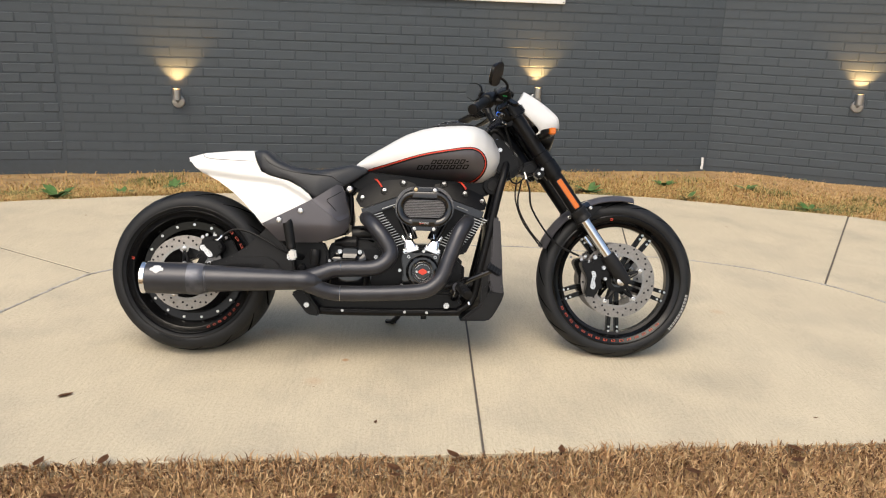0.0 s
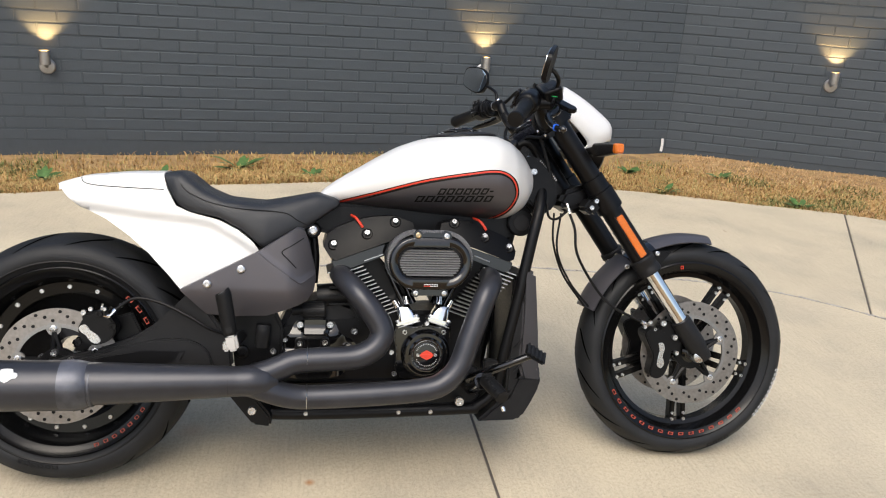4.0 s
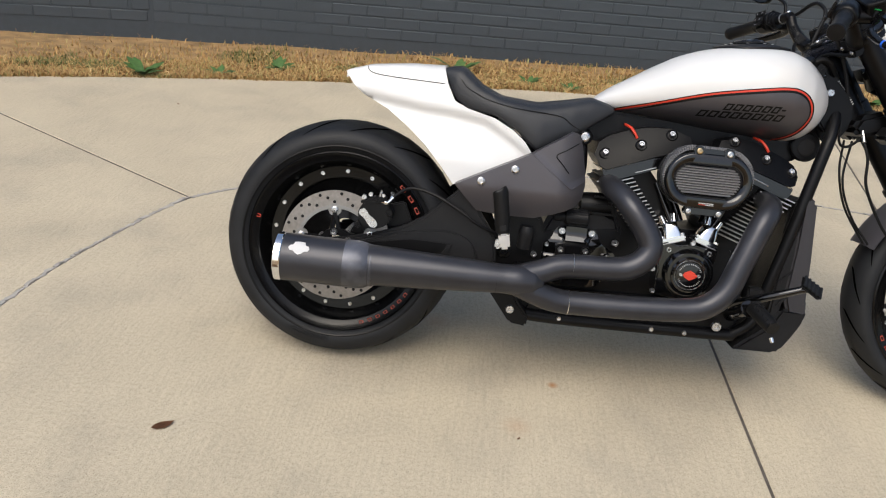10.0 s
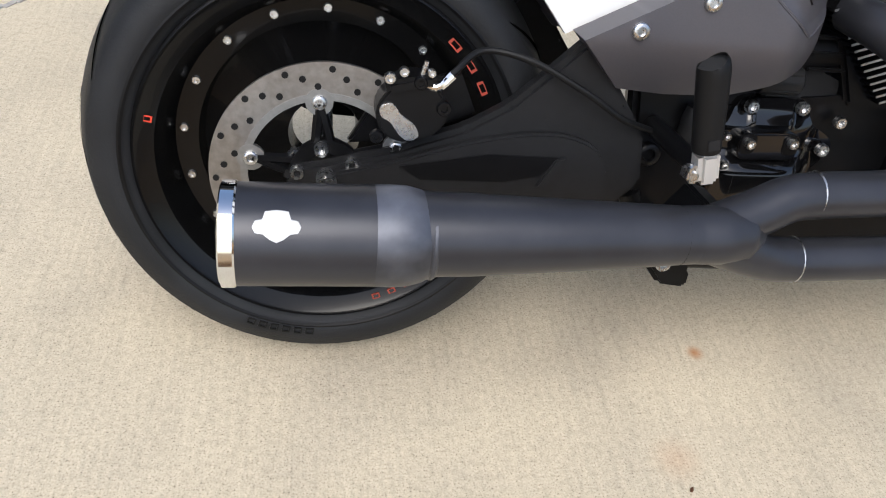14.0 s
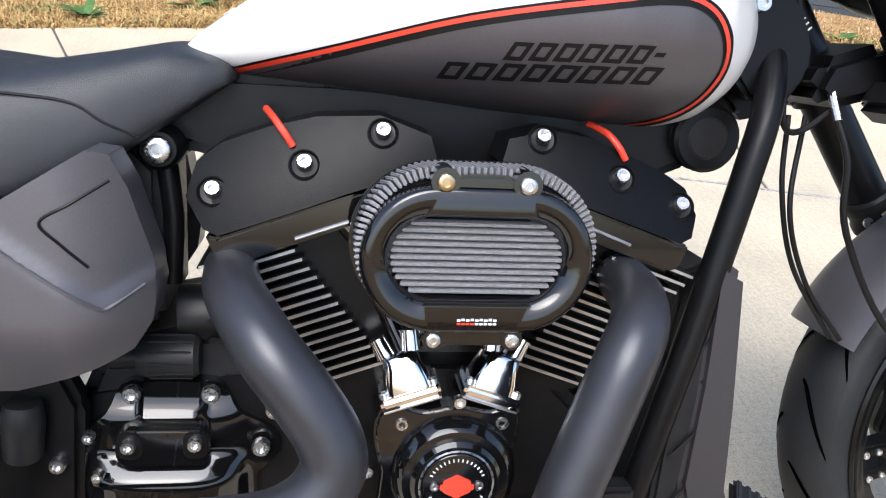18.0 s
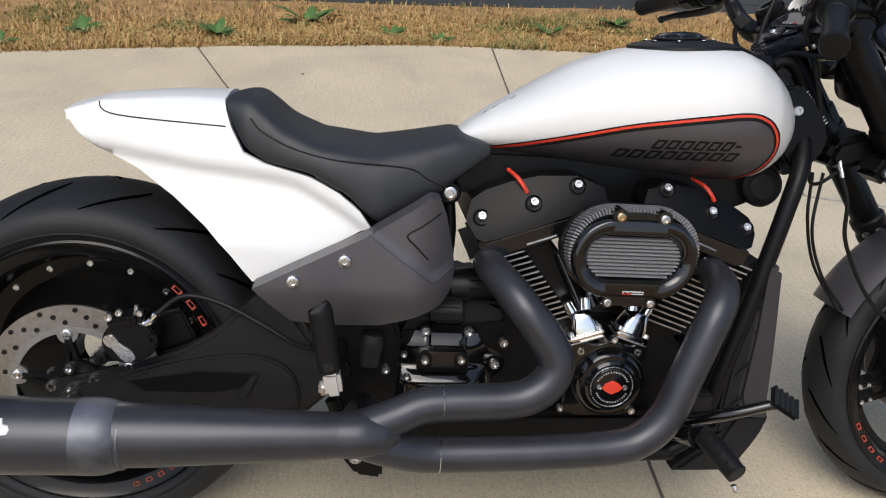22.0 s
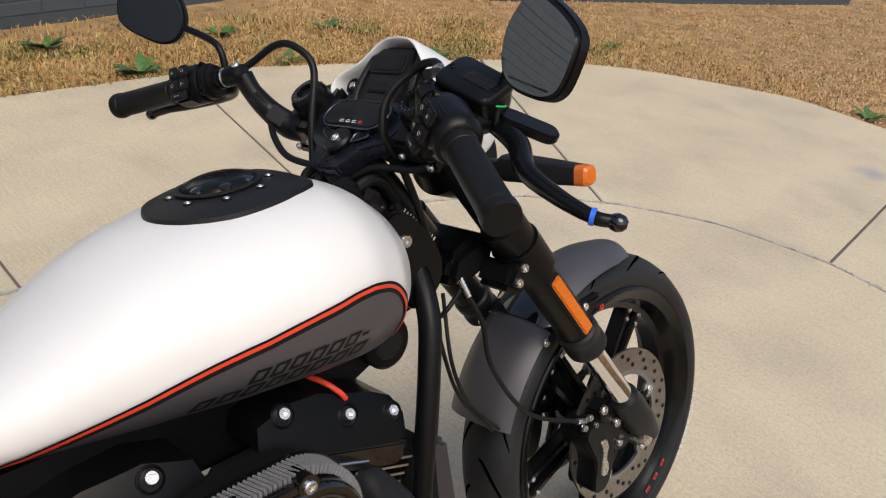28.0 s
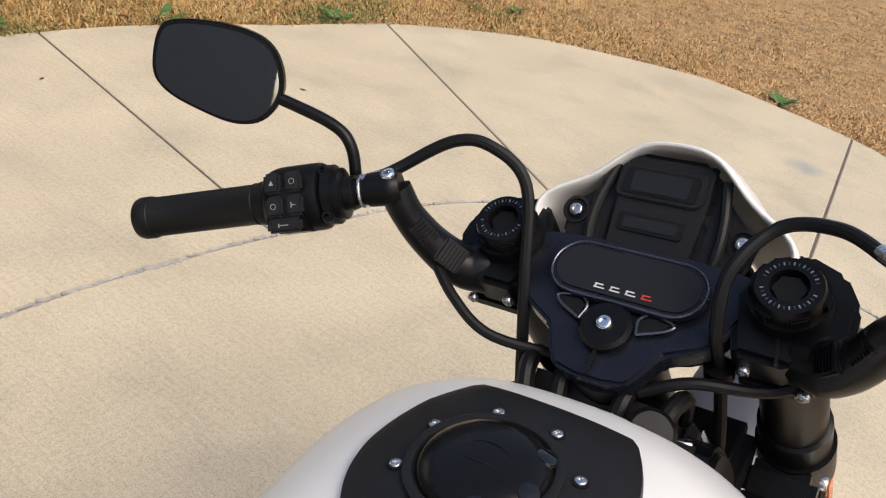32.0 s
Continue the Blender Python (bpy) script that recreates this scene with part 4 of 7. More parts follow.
part("neck_gusset", prism([(1.170, 0.80), (1.185, 0.862), (1.214, 0.884), (1.296, 0.80), (1.315, 0.745), (1.285, 0.70), (1.235, 0.69), (1.195, 0.73)], -0.058, 0.058, 0.010), SATIN, bike)
part("neck_cover", prism([(1.212, 0.826), (1.240, 0.858), (1.300, 0.80), (1.300, 0.745), (1.262, 0.715), (1.240, 0.77)], -0.068, -0.054, 0.006), PLASTIC, bike)
bolt((1.262, -0.068, 0.778), 0.011, 0.006, bike)
for k in range(12):
    part("print_bar", box((1.250 + k * 0.0042, -0.0688, 0.842 - k * 0.0046), (0.0052, 0.001, 0.0016), 0, Matrix.Rotation(radians(-42), 4, "Y")), PALE, bike)

# ignition cover and wiring under the upper clamp
ign = part("ignition_cover", box((1.196, 0.0, 0.852), (0.060, 0.150, 0.060), 0.018, Matrix.Rotation(radians(35), 4, "Y")), PLASTIC, bike, "black moulded cover below the clamp")
for y in (-0.052, -0.020, 0.028, 0.056):
    part("loom", tube([(1.180, y, 0.868), (1.196, y * 1.1, 0.888), (1.222, y * 1.15, 0.886), (1.250, y, 0.850)], 0.0075, 5, 10), GRIPRUB, ign)
part("key_switch", lathe([(0.017, -0.012), (0.019, 0.0), (0.019, 0.022), (0.015, 0.026), (0.006, 0.026)], (1.182, -0.046, 0.868), (-0.55, -0.35, 0.76), 24), SATIN, ign)
for sy in (-1, 1):
    part("frame_casting", prism(outline([(1.186, 0.790), (1.196, 0.842), (1.226, 0.852), (1.270, 0.812), (1.292, 0.762), (1.272, 0.722), (1.226, 0.718)], 3), sy * 0.058, sy * 0.092, 0.010), SATIN, bike)
    bolt((1.226, sy * 0.092, 0.812), 0.009, 0.006, bike, axis=(0, sy, 0))

# upper triple clamp with the oval gauge
K = 1.13                            # the size of the cockpit's pieces
TM = Matrix.Translation((1.2235, 0.004, 0.9375)) @ Matrix.Rotation(radians(-35.0), 4, "Y") @ Matrix.Scale(K, 4)


def tp(bm):
    """Lays a flat thing drawn round the origin onto the sloping upper clamp."""
    bmesh.ops.transform(bm, matrix=TM, verts=bm.verts)
    return bm


def plate(pts, z0, z1, bev=0.003):
    """A plate with its outline in x and y."""
    bm = prism(pts, z0, z1, bev)
    bmesh.ops.transform(bm, matrix=Matrix(((1, 0, 0, 0), (0, 0, 1, 0), (0, 1, 0, 0), (0, 0, 0, 1))), verts=bm.verts)
    return bm


def both(half):
    """An outline in x and y from its left half, from the rear to the front."""
    return half + [(x, -y) for x, y in half[::-1]]


clamp = part("upper_clamp", tp(plate(both([(-0.049, 0.010), (-0.046, 0.026), (-0.040, 0.031), (-0.018, 0.042), (-0.006, 0.064), (0.004, 0.074), (0.030, 0.082), (0.056, 0.082), (0.060, 0.040)]), -0.020, 0.0, 0.0028)), TRIPLE, bike, "blue-black upper fork clamp")
part("stem_cap", tp(lathe([(0.018, 0.002), (0.0185, 0.006), (0.016, 0.009), (0.008, 0.009)], (-0.011, 0, 0), "z", 32)), SATIN, clamp)
bolt(TM @ Vector((-0.011, 0, 0.0085)), 0.0062, 0.004, clamp, CHROME, axis=TM.to_3x3() @ Vector((0, 0, 1)))
part("clamp_slot", tp(box((-0.037, 0, 0.0028), (0.018, 0.0022, 0.003), 0)), INK, clamp)
for sy in (-1, 1):
    part("clamp_window", tp(plate([(-0.009, sy * 0.022), (-0.002, sy * 0.036), (0.003, sy * 0.040), (0.005, sy * 0.026), (0.001, sy * 0.021)], 0.003, 0.0040, 0.0)), INK, clamp)
    part("window_rim", tp(tube([(-0.010, sy * 0.021, 0.0035), (-0.002, sy * 0.038, 0.0035), (0.004, sy * 0.042, 0.0035), (0.007, sy * 0.026, 0.0035), (0.001, sy * 0.019, 0.0035), (-0.010, sy * 0.021, 0.0035)], 0.0012, 4, 6)), GLINT_TRIM, clamp)
gauge = part("gauge_rim", tp(plate([(0.028 + b, a) for a, b in capsule(0, 0, 0.0575, 0.0225, 12)], 0.0, 0.0075, 0.003)), TRIPLE, clamp, "blue-black oval gauge housing")
gl = [(0.028 + b, a, 0.0078) for a, b in capsule(0, 0, 0.0560, 0.0210, 12)]
# highlight along the housing's edge, put into the colour of a thin lighter tube
part("gauge_bezel", tp(tube(gl + gl[:1], 0.0011, 1, 8)), GLINT_TRIM, gauge)
part("gauge_glass", tp(plate([(0.028 + b, a) for a, b in capsule(0, 0, 0.0535, 0.0185, 12)], 0.004, 0.0085, 0.001)), SCREEN, gauge, "dark reflecting gauge glass")
for k in range(4):
    y = 0.019 - k * 0.0115
    c = RED if k == 3 else PALE
    for du, w in ((0.0140, 0.0075), (0.0168, 0.0060)):
        part("print_bar", tp(plate([(du, y - w), (du + 0.0009, y - w - 0.0005), (du + 0.0009, y - 0.0005), (du, y)], 0.0083, 0.0089, 0)), c, gauge)
    part("print_bar", tp(plate([(0.014, y - 0.0010), (0.0177, y - 0.0022), (0.0177, y - 0.0012), (0.014, y)], 0.0083, 0.0089, 0)), c, gauge)
for sy in (-1, 1):
    lobe = part("fork_clamp", tp(plate([(-0.002, sy * 0.080), (-0.002, sy * 0.116), (0.010, sy * 0.134), (0.030, sy * 0.145), (0.052, sy * 0.144), (0.074, sy * 0.130), (0.084, sy * 0.104), (0.074, sy * 0.080), (0.040, sy * 0.068)], -0.030, 0.002, 0.0045)), SATIN, clamp, "satin black pinch clamp")
    part("clamp_slot", tp(box((0.009, sy * 0.106, -0.012), (0.022, 0.0022, 0.0295), 0, Matrix.Rotation(sy * radians(-12), 4, "Z"))), INK, lobe)
    part("clamp_foot", tp(box((0.010, sy * 0.104, -0.034), (0.026, 0.050, 0.018), 0.005)), SATIN, lobe)
    for dv in (-0.018, 0.018):
        bolt(TM @ Vector((-0.002, sy * (0.106 + dv), -0.018 - 0.012 * (dv > 0))), 0.0052, 0.004, lobe, axis=TM.to_3x3() @ Vector((-1, 0, 0.1)))

# handlebars: a forged arm from each fork, the bar end, switch housing and grip
BARS = Matrix.Translation((-0.21, 0.004, -0.08)) @ Matrix.Scale(K, 4)


def drawn(x, y, z):
    """Where a place of the motorcycle lies in the drawing of the bars."""
    return BARS.inverted() @ Vector((x, y, z))


def set_bars(ob):
    """Lays a piece of the bars and all its parts from the drawing onto the motorcycle."""
    for o in [ob] + list(ob.children_recursive):
        if o.type == "MESH":
            o.data.transform(BARS)
        elif o.type == "FONT":
            o.matrix_basis = BARS @ o.matrix_basis


BAR_A = {1: drawn(1.182, 0.211, 1.0125), -1: drawn(1.182, -0.217, 1.000)}
BAR_B = {1: drawn(1.092, 0.404, 0.974), -1: drawn(1.093, -0.392, 0.923)}


def bar_point(sy, s):
    """Along the handlebar from the arm's end to the grip's end."""
    return BAR_A[sy] + (BAR_B[sy] - BAR_A[sy]) * s


for sy in (-1, 1):
    hb = new("handlebar")
    hb.parent = bike
    ap = [drawn(1.246, sy * 0.136, 0.936), drawn(1.233, sy * 0.152, 0.940), drawn(1.216, sy * 0.171, 0.962), drawn(1.201, sy * 0.185, 0.990), bar_point(sy, -0.09) + Vector((0.004, 0, -0.002))]
    arm = part("arm", tube(ap, [0.020, 0.0175, 0.0145, 0.0125, 0.0125], 6, 18), SATIN, hb, "forged satin black bar arm")
    part("arm_eye", tube([bar_point(sy, -0.13), bar_point(sy, -0.09), bar_point(sy, 0.0)], [0.0105, 0.0135, 0.0125], 4, 18), SATIN, arm)
    for (p, q), rr in (((ap[1], ap[2]), 0.0165), ((ap[2], ap[3]), 0.0130)):
        d = (q - p).normalized()
        side = d.cross(Vector((-0.75, -sy * 0.25, 0.6))).normalized()
        nrm = side.cross(d)
        nrm = nrm if nrm.z > 0 else -nrm
        m = Matrix((d, side, nrm)).transposed().to_4x4()
        c = p + (q - p) * 0.55 + nrm * (rr - 0.0035)
        ln = (q - p).length * 0.78
        part("recess", box(c, (ln, 0.020 * rr / 0.0165, 0.006), 0.0015, m), PLASTIC, arm)
        for k in range(7):
            part("grille_bar", box(c + d * (k - 3) * ln / 7.6 + nrm * 0.0032, (0.0013, 0.0165 * rr / 0.0165, 0.0016), 0, m), SATIN, arm)
    bolt(bar_point(sy, -0.09) + Vector((-0.004, 0, 0.0105)), 0.0056, 0.0035, hb, CHROME if sy > 0 else SATIN, axis=(-0.45, 0, 1))
    part("bar", tube([bar_point(sy, -0.05), bar_point(sy, 1.0)], 0.0105, 1, 20), SATIN, hb)
    D = (bar_point(sy, 1) - bar_point(sy, 0)).normalized()
    part("collar", lathe([(0.0122, 0.0), (0.0126, 0.0006), (0.0126, 0.0016), (0.0122, 0.0022)], bar_point(sy, 0.02), D, 24), STEEL if sy > 0 else SATIN, hb)
    part("sleeve", lathe([(0.0125, 0.0), (0.0128, 0.002), (0.0128, 0.018), (0.0120, 0.022)], bar_point(sy, 0.05), D, 24), SATIN, hb)
    LB = (bar_point(sy, 1) - bar_point(sy, 0)).length
    grip = part("grip", lathe([(0.0120, 0.41 * LB), (0.0170, 0.415 * LB), (0.0170, 0.44 * LB), (0.0156, 0.455 * LB), (0.0156, 0.93 * LB), (0.0168, 0.945 * LB), (0.0168, 0.985 * LB), (0.0158, LB), (0.004, LB + 0.001)], bar_point(sy, 0), D, 36), GRIPRUB, hb, "smooth black rubber grip")
    for f in (0.47, 0.935):
        part("ridge", lathe([(0.0150, -0.0015), (0.0163, 0), (0.0150, 0.0015)], bar_point(sy, f), D, 28), GRIPRUB, grip)
    U = Vector((0.45, 0, 1))
    U = (U - D * U.dot(D)).normalized()
    F = U.cross(D)
    back = F if F.x < 0 else -F
    M = Matrix((D, F, U)).transposed().to_4x4()
    hc = bar_point(sy, 0.30)
    sw = part("switch_housing", tube([hc - D * 0.024, hc - D * 0.020, hc + D * 0.010, hc + D * 0.019, hc + D * 0.022], [0.0235, 0.0255, 0.0255, 0.022, 0.0185], 3, 20), SATIN, hb, "black switch housing")
    part("switch_block", box(hc + back * 0.010 - U * 0.004 - D * 0.002, (0.040, 0.036, 0.044), 0.009, M), SATIN, sw)
    for f, r in ((0.115, 0.0195), (0.145, 0.0225), (0.165, 0.0195), (0.19, 0.0225)):
        part("ring", lathe([(r - 0.003, -0.004), (r, -0.003), (r, 0.003), (r - 0.003, 0.004)], bar_point(sy, f), D, 28), SATIN, sw)
    for s2 in (-1, 1):
        bolt(bar_point(sy, 0.15) + back * 0.012 + U * s2 * 0.017, 0.0045, 0.006, sw, SATIN, axis=back)
    for i, (du, dv, wu, wv) in enumerate(((-0.010, 0.010, 0.013, 0.015), (0.006, 0.010, 0.013, 0.015), (0.006, -0.007, 0.013, 0.015), (-0.010, -0.007, 0.013, 0.015), (-0.001, -0.021, 0.027, 0.010))):
        c = hc + D * du + U * dv + back * 0.0285
        part("button", box(c, (wu, 0.006, wv), 0.002, M), PLASTIC, sw)
        if i in (0, 2):
            b = lathe([(0.0022, 0), (0.0022, 0.0006), (0.0018, 0.0006), (0.0018, 0)], c + back * 0.0029, back, 14, closed=True)
        elif i == 1:
            b = prism([(-0.0018, -0.0016), (0.0018, -0.0016), (0.0, 0.0019)], -0.0003, 0.0003, 0)
            bmesh.ops.transform(b, matrix=Matrix.Translation(c + back * 0.0032) @ M, verts=b.verts)
        else:
            b = box(c + back * 0.0032, (wu * 0.26, 0.0006, 0.0007), 0, M)
            merge(b, box(c + back * 0.0032 + D * wu * 0.14, (0.0007, 0.0006, wv * 0.28), 0, M))
        part("icon", b, ICON, sw)
    # lever with its perch
    fwd = Vector((1, 0, -0.28)).normalized()
    if sy < 0:
        lp = [drawn(*p) for p in ((1.224, -0.262, 0.976), (1.217, -0.300, 0.956), (1.190, -0.334, 0.938), (1.183, -0.378, 0.920), (1.183, -0.418, 0.907), (1.191, -0.434, 0.903))]
    else:
        lp = [bar_point(1, 0.18) + fwd * 0.030, bar_point(1, 0.30) + fwd * 0.052, bar_point(1, 0.5) + fwd * 0.060, bar_point(1, 0.75) + fwd * 0.060, bar_point(1, 0.9) + fwd * 0.058, bar_point(1, 1.08) + fwd * 0.062]
    lv = part("lever", tube(lp, [0.0105, 0.0108, 0.0092, 0.0076, 0.0060, 0.0056], 6, 14), CAPB, hb, "black lever with a ball end")
    part("lever_ball", lathe([(0.003, -0.008), (0.0066, -0.005), (0.0080, 0), (0.0066, 0.005), (0.003, 0.008)], lp[-1] + (lp[-1] - lp[-2]).normalized() * 0.004, lp[-1] - lp[-2], 20), GLOSS, lv)
    part("perch", tube([bar_point(sy, 0.20), bar_point(sy, 0.20) + fwd * 0.020, lp[0], lp[1]], [0.016, 0.015, 0.012, 0.010], 4, 14), SATIN, hb)
    if sy < 0:
        part("cable_tie", lathe([(0.0054, -0.0022), (0.0074, -0.002), (0.0074, 0.002), (0.0054, 0.0022)], lp[4], lp[5] - lp[4], 16, closed=True), BLUE, lv, "blue plastic tie")
        RD = Vector((0.05, -0.92, -0.36)).normalized()
        RU = Vector((-0.38, 0, 1))
        RU = (RU - RD * RU.dot(RD)).normalized()
        RM = Matrix((RD, RU.cross(RD), RU)).transposed().to_4x4()
        rcn = drawn(1.217, -0.243, 1.008)
        skin = lambda rows: loft([[tuple(rcn + RU * h + RD * a * f + RU.cross(RD) * b * f) for a, b in rounded(0, 0, 0.034, 0.0225, 0.011, 5)] for h, f in rows])
        rv = part("reservoir", skin(((-0.020, 0.80), (-0.016, 0.90), (-0.006, 0.95), (0.005, 0.97))), SATIN, hb, "black brake fluid reservoir", sharp=50)
        part("reservoir_lid", skin(((0.004, 0.96), (0.0055, 1.0), (0.0105, 1.0), (0.0135, 0.97), (0.0148, 0.90))), SATIN, rv, sharp=50)
        part("label", box(rcn + RU * 0.0152 + RD * 0.008, (0.032, 0.014, 0.001), 0.0003, RM), PLASTIC, rv)
        for k in range(4):
            part("print_bar", box(rcn + RU * 0.0159 + RD * 0.008 + RU.cross(RD) * (k - 1.5) * 0.0031, (0.024, 0.0009, 0.0004), 0, RM), PLASTIC, rv)
        for s2 in (-1, 1):
            bolt(rcn + RU * 0.0145 + RD * s2 * 0.027, 0.0033, 0.0015, rv, SATIN, axis=RU)
        part("green_ring", lathe([(0.0072, -0.0012), (0.0086, 0), (0.0072, 0.0012)], drawn(1.219, -0.273, 0.994), (0.1, -0.2, 1), 18, closed=True), GREEN, hb, "green plastic tie")
        ob_ = drawn(1.241, -0.293, 0.970)
        od = (drawn(1.262, -0.318, 0.955) - drawn(1.220, -0.268, 0.986)).normalized()
        on = Vector((-0.35, 0.0, 1.0))
        on = (on - od * on.dot(od)).normalized()
        tab = prism(capsule(0, 0, 0.031, 0.0125, 8), -0.005, 0.005, 0.0022)
        bmesh.ops.transform(tab, matrix=Matrix.Translation(ob_) @ Matrix((od, on, od.cross(on))).transposed().to_4x4(), verts=tab.verts)
        part("lever_guard", tab, CAPB, hb, "black oval tab beside the lever")
        part("perch_bracket", tube([rcn - RU * 0.010, rcn - RU * 0.016 - RD * 0.006, bar_point(sy, 0.12)], [0.016, 0.015, 0.014], 4, 14), SATIN, hb)
    # mirror on a bent stem
    if sy < 0:
        mc, st = drawn(1.171, -0.368, 1.055), [drawn(1.216, -0.272, 0.974), drawn(1.222, -0.274, 1.004), drawn(1.226, -0.284, 1.030), drawn(1.212, -0.304, 1.044), drawn(1.190, -0.334, 1.052)]
    else:
        mc, st = drawn(1.140, 0.336, 1.104), [drawn(1.190, 0.232, 1.014), drawn(1.190, 0.236, 1.044), drawn(1.186, 0.252, 1.062), drawn(1.170, 0.298, 1.082), drawn(1.152, 0.334, 1.098)]
    part("mirror_stem", tube(st, 0.0046, 6, 12), SATIN, hb)
    shape = outline([(-0.056, 0.027), (-0.040, 0.039), (0.0, 0.043), (0.034, 0.038), (0.052, 0.022), (0.059, -0.006), (0.046, -0.033), (0.020, -0.042), (-0.014, -0.036), (-0.044, -0.025), (-0.058, -0.008)], 5)
    shape = [(x * 0.95, z * 0.94) for x, z in shape] if sy < 0 else [(x * 0.84, z * 0.84) for x, z in shape]
    N = Vector((-0.894, 0.305, 0.272)).normalized() if sy < 0 else Vector((-0.83, -0.55, 0.085)).normalized()
    X = Vector((0, 1, 0)) - N * N.y
    X = -X.normalized()
    Z = X.cross(N)
    Z = Z if Z.z > 0 else -Z
    if sy < 0:
        shape = [(-x, z) for x, z in shape]
    TW = Matrix.Rotation(radians(26 if sy < 0 else 8), 4, "Y")
    MM = Matrix.Translation(mc) @ Matrix((X, -N, Z)).transposed().to_4x4() @ TW
    b = prism(shape, 0.0, 0.010, 0.004)
    bmesh.ops.transform(b, matrix=MM, verts=b.verts)
    sh = part("mirror_shell", b, SATIN, hb, "rounded black mirror shell")
    b = sheet([(x * 0.93, z * 0.91) for x, z in shape], 0.0, 0.002, lambda x, y, z: (x, y - 0.0022 + (x * x + z * z) / 2.6, z), 0.008)
    bmesh.ops.transform(b, matrix=MM, verts=b.verts)
    part("mirror_glass", b, GLASS, sh, "dark mirror glass", sharp=60)
    if sy < 0:
        fc = bpy.data.curves.new("mirror_text", "FONT")
        fc.body, fc.size, fc.align_x, fc.extrude = "OBJECTS IN MIRROR ARE CLOSER THAN THEY APPEAR", 0.0026, "CENTER", 0.0002
        fc.materials.append(INK)
        to = new("mirror_text", fc)
        to.parent = sh
        to.matrix_basis = MM @ Matrix.Translation((0.010, -0.0018, -0.0255)) @ Matrix.Rotation(radians(-14), 4, "Y") @ Matrix.Rotation(radians(90), 4, "X")

for ob in [o for o in bike.children if o.name.startswith("handlebar")]:
    set_bars(ob)

# cables: the first four run from the bars
for i, (pts, r) in enumerate((([(1.236, -0.185, 0.980), (1.279, -0.156, 0.977), (1.300, -0.125, 0.982), (1.305, -0.090, 0.974), (1.280, -0.070, 0.948), (1.268, -0.070, 0.910), (1.286, -0.071, 0.874), (1.305, -0.072, 0.82), (1.323, -0.071, 0.753)], 0.0046),
               ([(1.225, 0.190, 0.972), (1.255, 0.180, 0.976), (1.277, 0.140, 1.000), (1.288, 0.112, 0.998), (1.293, 0.085, 0.972), (1.272, 0.072, 0.91), (1.259, 0.065, 0.835), (1.25, 0.06, 0.76)], 0.0046),
               ([(1.262, 0.150, 0.915), (1.246, 0.118, 0.892), (1.243, 0.085, 0.872), (1.262, 0.04, 0.860)], 0.0042),
               ([(1.30, -0.150, 0.905), (1.285, -0.110, 0.872), (1.262, -0.06, 0.872), (1.25, -0.03, 0.86)], 0.0042),
               ([(1.323, -0.071, 0.753), (1.330, -0.085, 0.71), (1.345, -0.10, 0.66), (1.36, -0.10, 0.58), (1.45, -0.085, 0.46), (1.56, -0.10, 0.40)], 0.0038),
               ([(1.275, -0.075, 0.78), (1.27, -0.09, 0.70), (1.30, -0.075, 0.685), (1.335, -0.08, 0.715)], 0.0035),
               ([(1.30, -0.05, 0.70), (1.295, -0.07, 0.62), (1.33, -0.06, 0.53), (1.40, -0.05, 0.44)], 0.003),
               ([(1.32, -0.05, 0.70), (1.305, -0.075, 0.60), (1.35, -0.06, 0.51), (1.41, -0.055, 0.44)], 0.003))):
    cable = part("cable", tube(pts, r, 7, 10), GRIPRUB, bike, "thin black cable")
    if i < 4:
        set_bars(cable)
for i, (p, q) in enumerate((((1.325, -0.078, 0.735), (1.333, -0.090, 0.70)), ((1.268, -0.163, 0.979), (1.286, -0.149, 0.979)), ((1.55, -0.10, 0.405), (1.575, -0.10, 0.395)), ((1.228, 0.189, 0.973), (1.246, 0.184, 0.974)))):
    ferrule = part("cable_ferrule", tube([p, q], [0.0052, 0.0046], 1, 10), STEEL, bike)
    if i % 2:
        set_bars(ferrule)
set_bars(part("cable_guide", lathe([(0.004, -0.006), (0.0105, -0.004), (0.0105, 0.004), (0.004, 0.006)], (1.285, -0.071, 0.874), (0.3, 0, -1), 16), SATIN, bike))

# white headlamp cowl: a curved shell open to the rear
LIP = [(1.320, 0.0, 1.056), (1.320, 0.022, 1.055), (1.317, 0.038, 1.048), (1.312, 0.050, 1.038), (1.307, 0.062, 1.027), (1.301, 0.076, 1.018), (1.295, 0.092, 1.012), (1.288, 0.106, 1.004), (1.281, 0.111, 0.992), (1.275, 0.108, 0.978)]
NOSE = [(1.470, 0.0, 0.950), (1.469, 0.020, 0.950), (1.465, 0.038, 0.947), (1.456, 0.052, 0.940), (1.443, 0.062, 0.930), (1.433, 0.069, 0.922), (1.421, 0.075, 0.914), (1.408, 0.078, 0.906), (1.395, 0.079, 0.898), (1.383, 0.078, 0.890)]
bm = bmesh.new()
gridc = []
for k in range(9):
    t = k / 8
    half = []
    for j, (p, q) in enumerate(zip(LIP, NOSE)):
        v = Vector(p).lerp(Vector(q), t)
        bulge = 4 * t * (1 - t)
        v += Vector((0.006, 0, 0.006)) * bulge * (1 - j / 9 * 0.6) + Vector((0, 0.010, 0)) * bulge * (j / 9)
        half.append(v)
    gridc.append([bm.verts.new((v.x, -v.y, v.z)) for v in half[:0:-1]] + [bm.verts.new(v) for v in half])
low = [(1.474, 0.0, 0.902)] + [(x + 0.003 - 0.03 * k / 9, y * 0.97, z - 0.048 + 0.03 * k / 9) for k, (x, y, z) in enumerate(NOSE) if k]
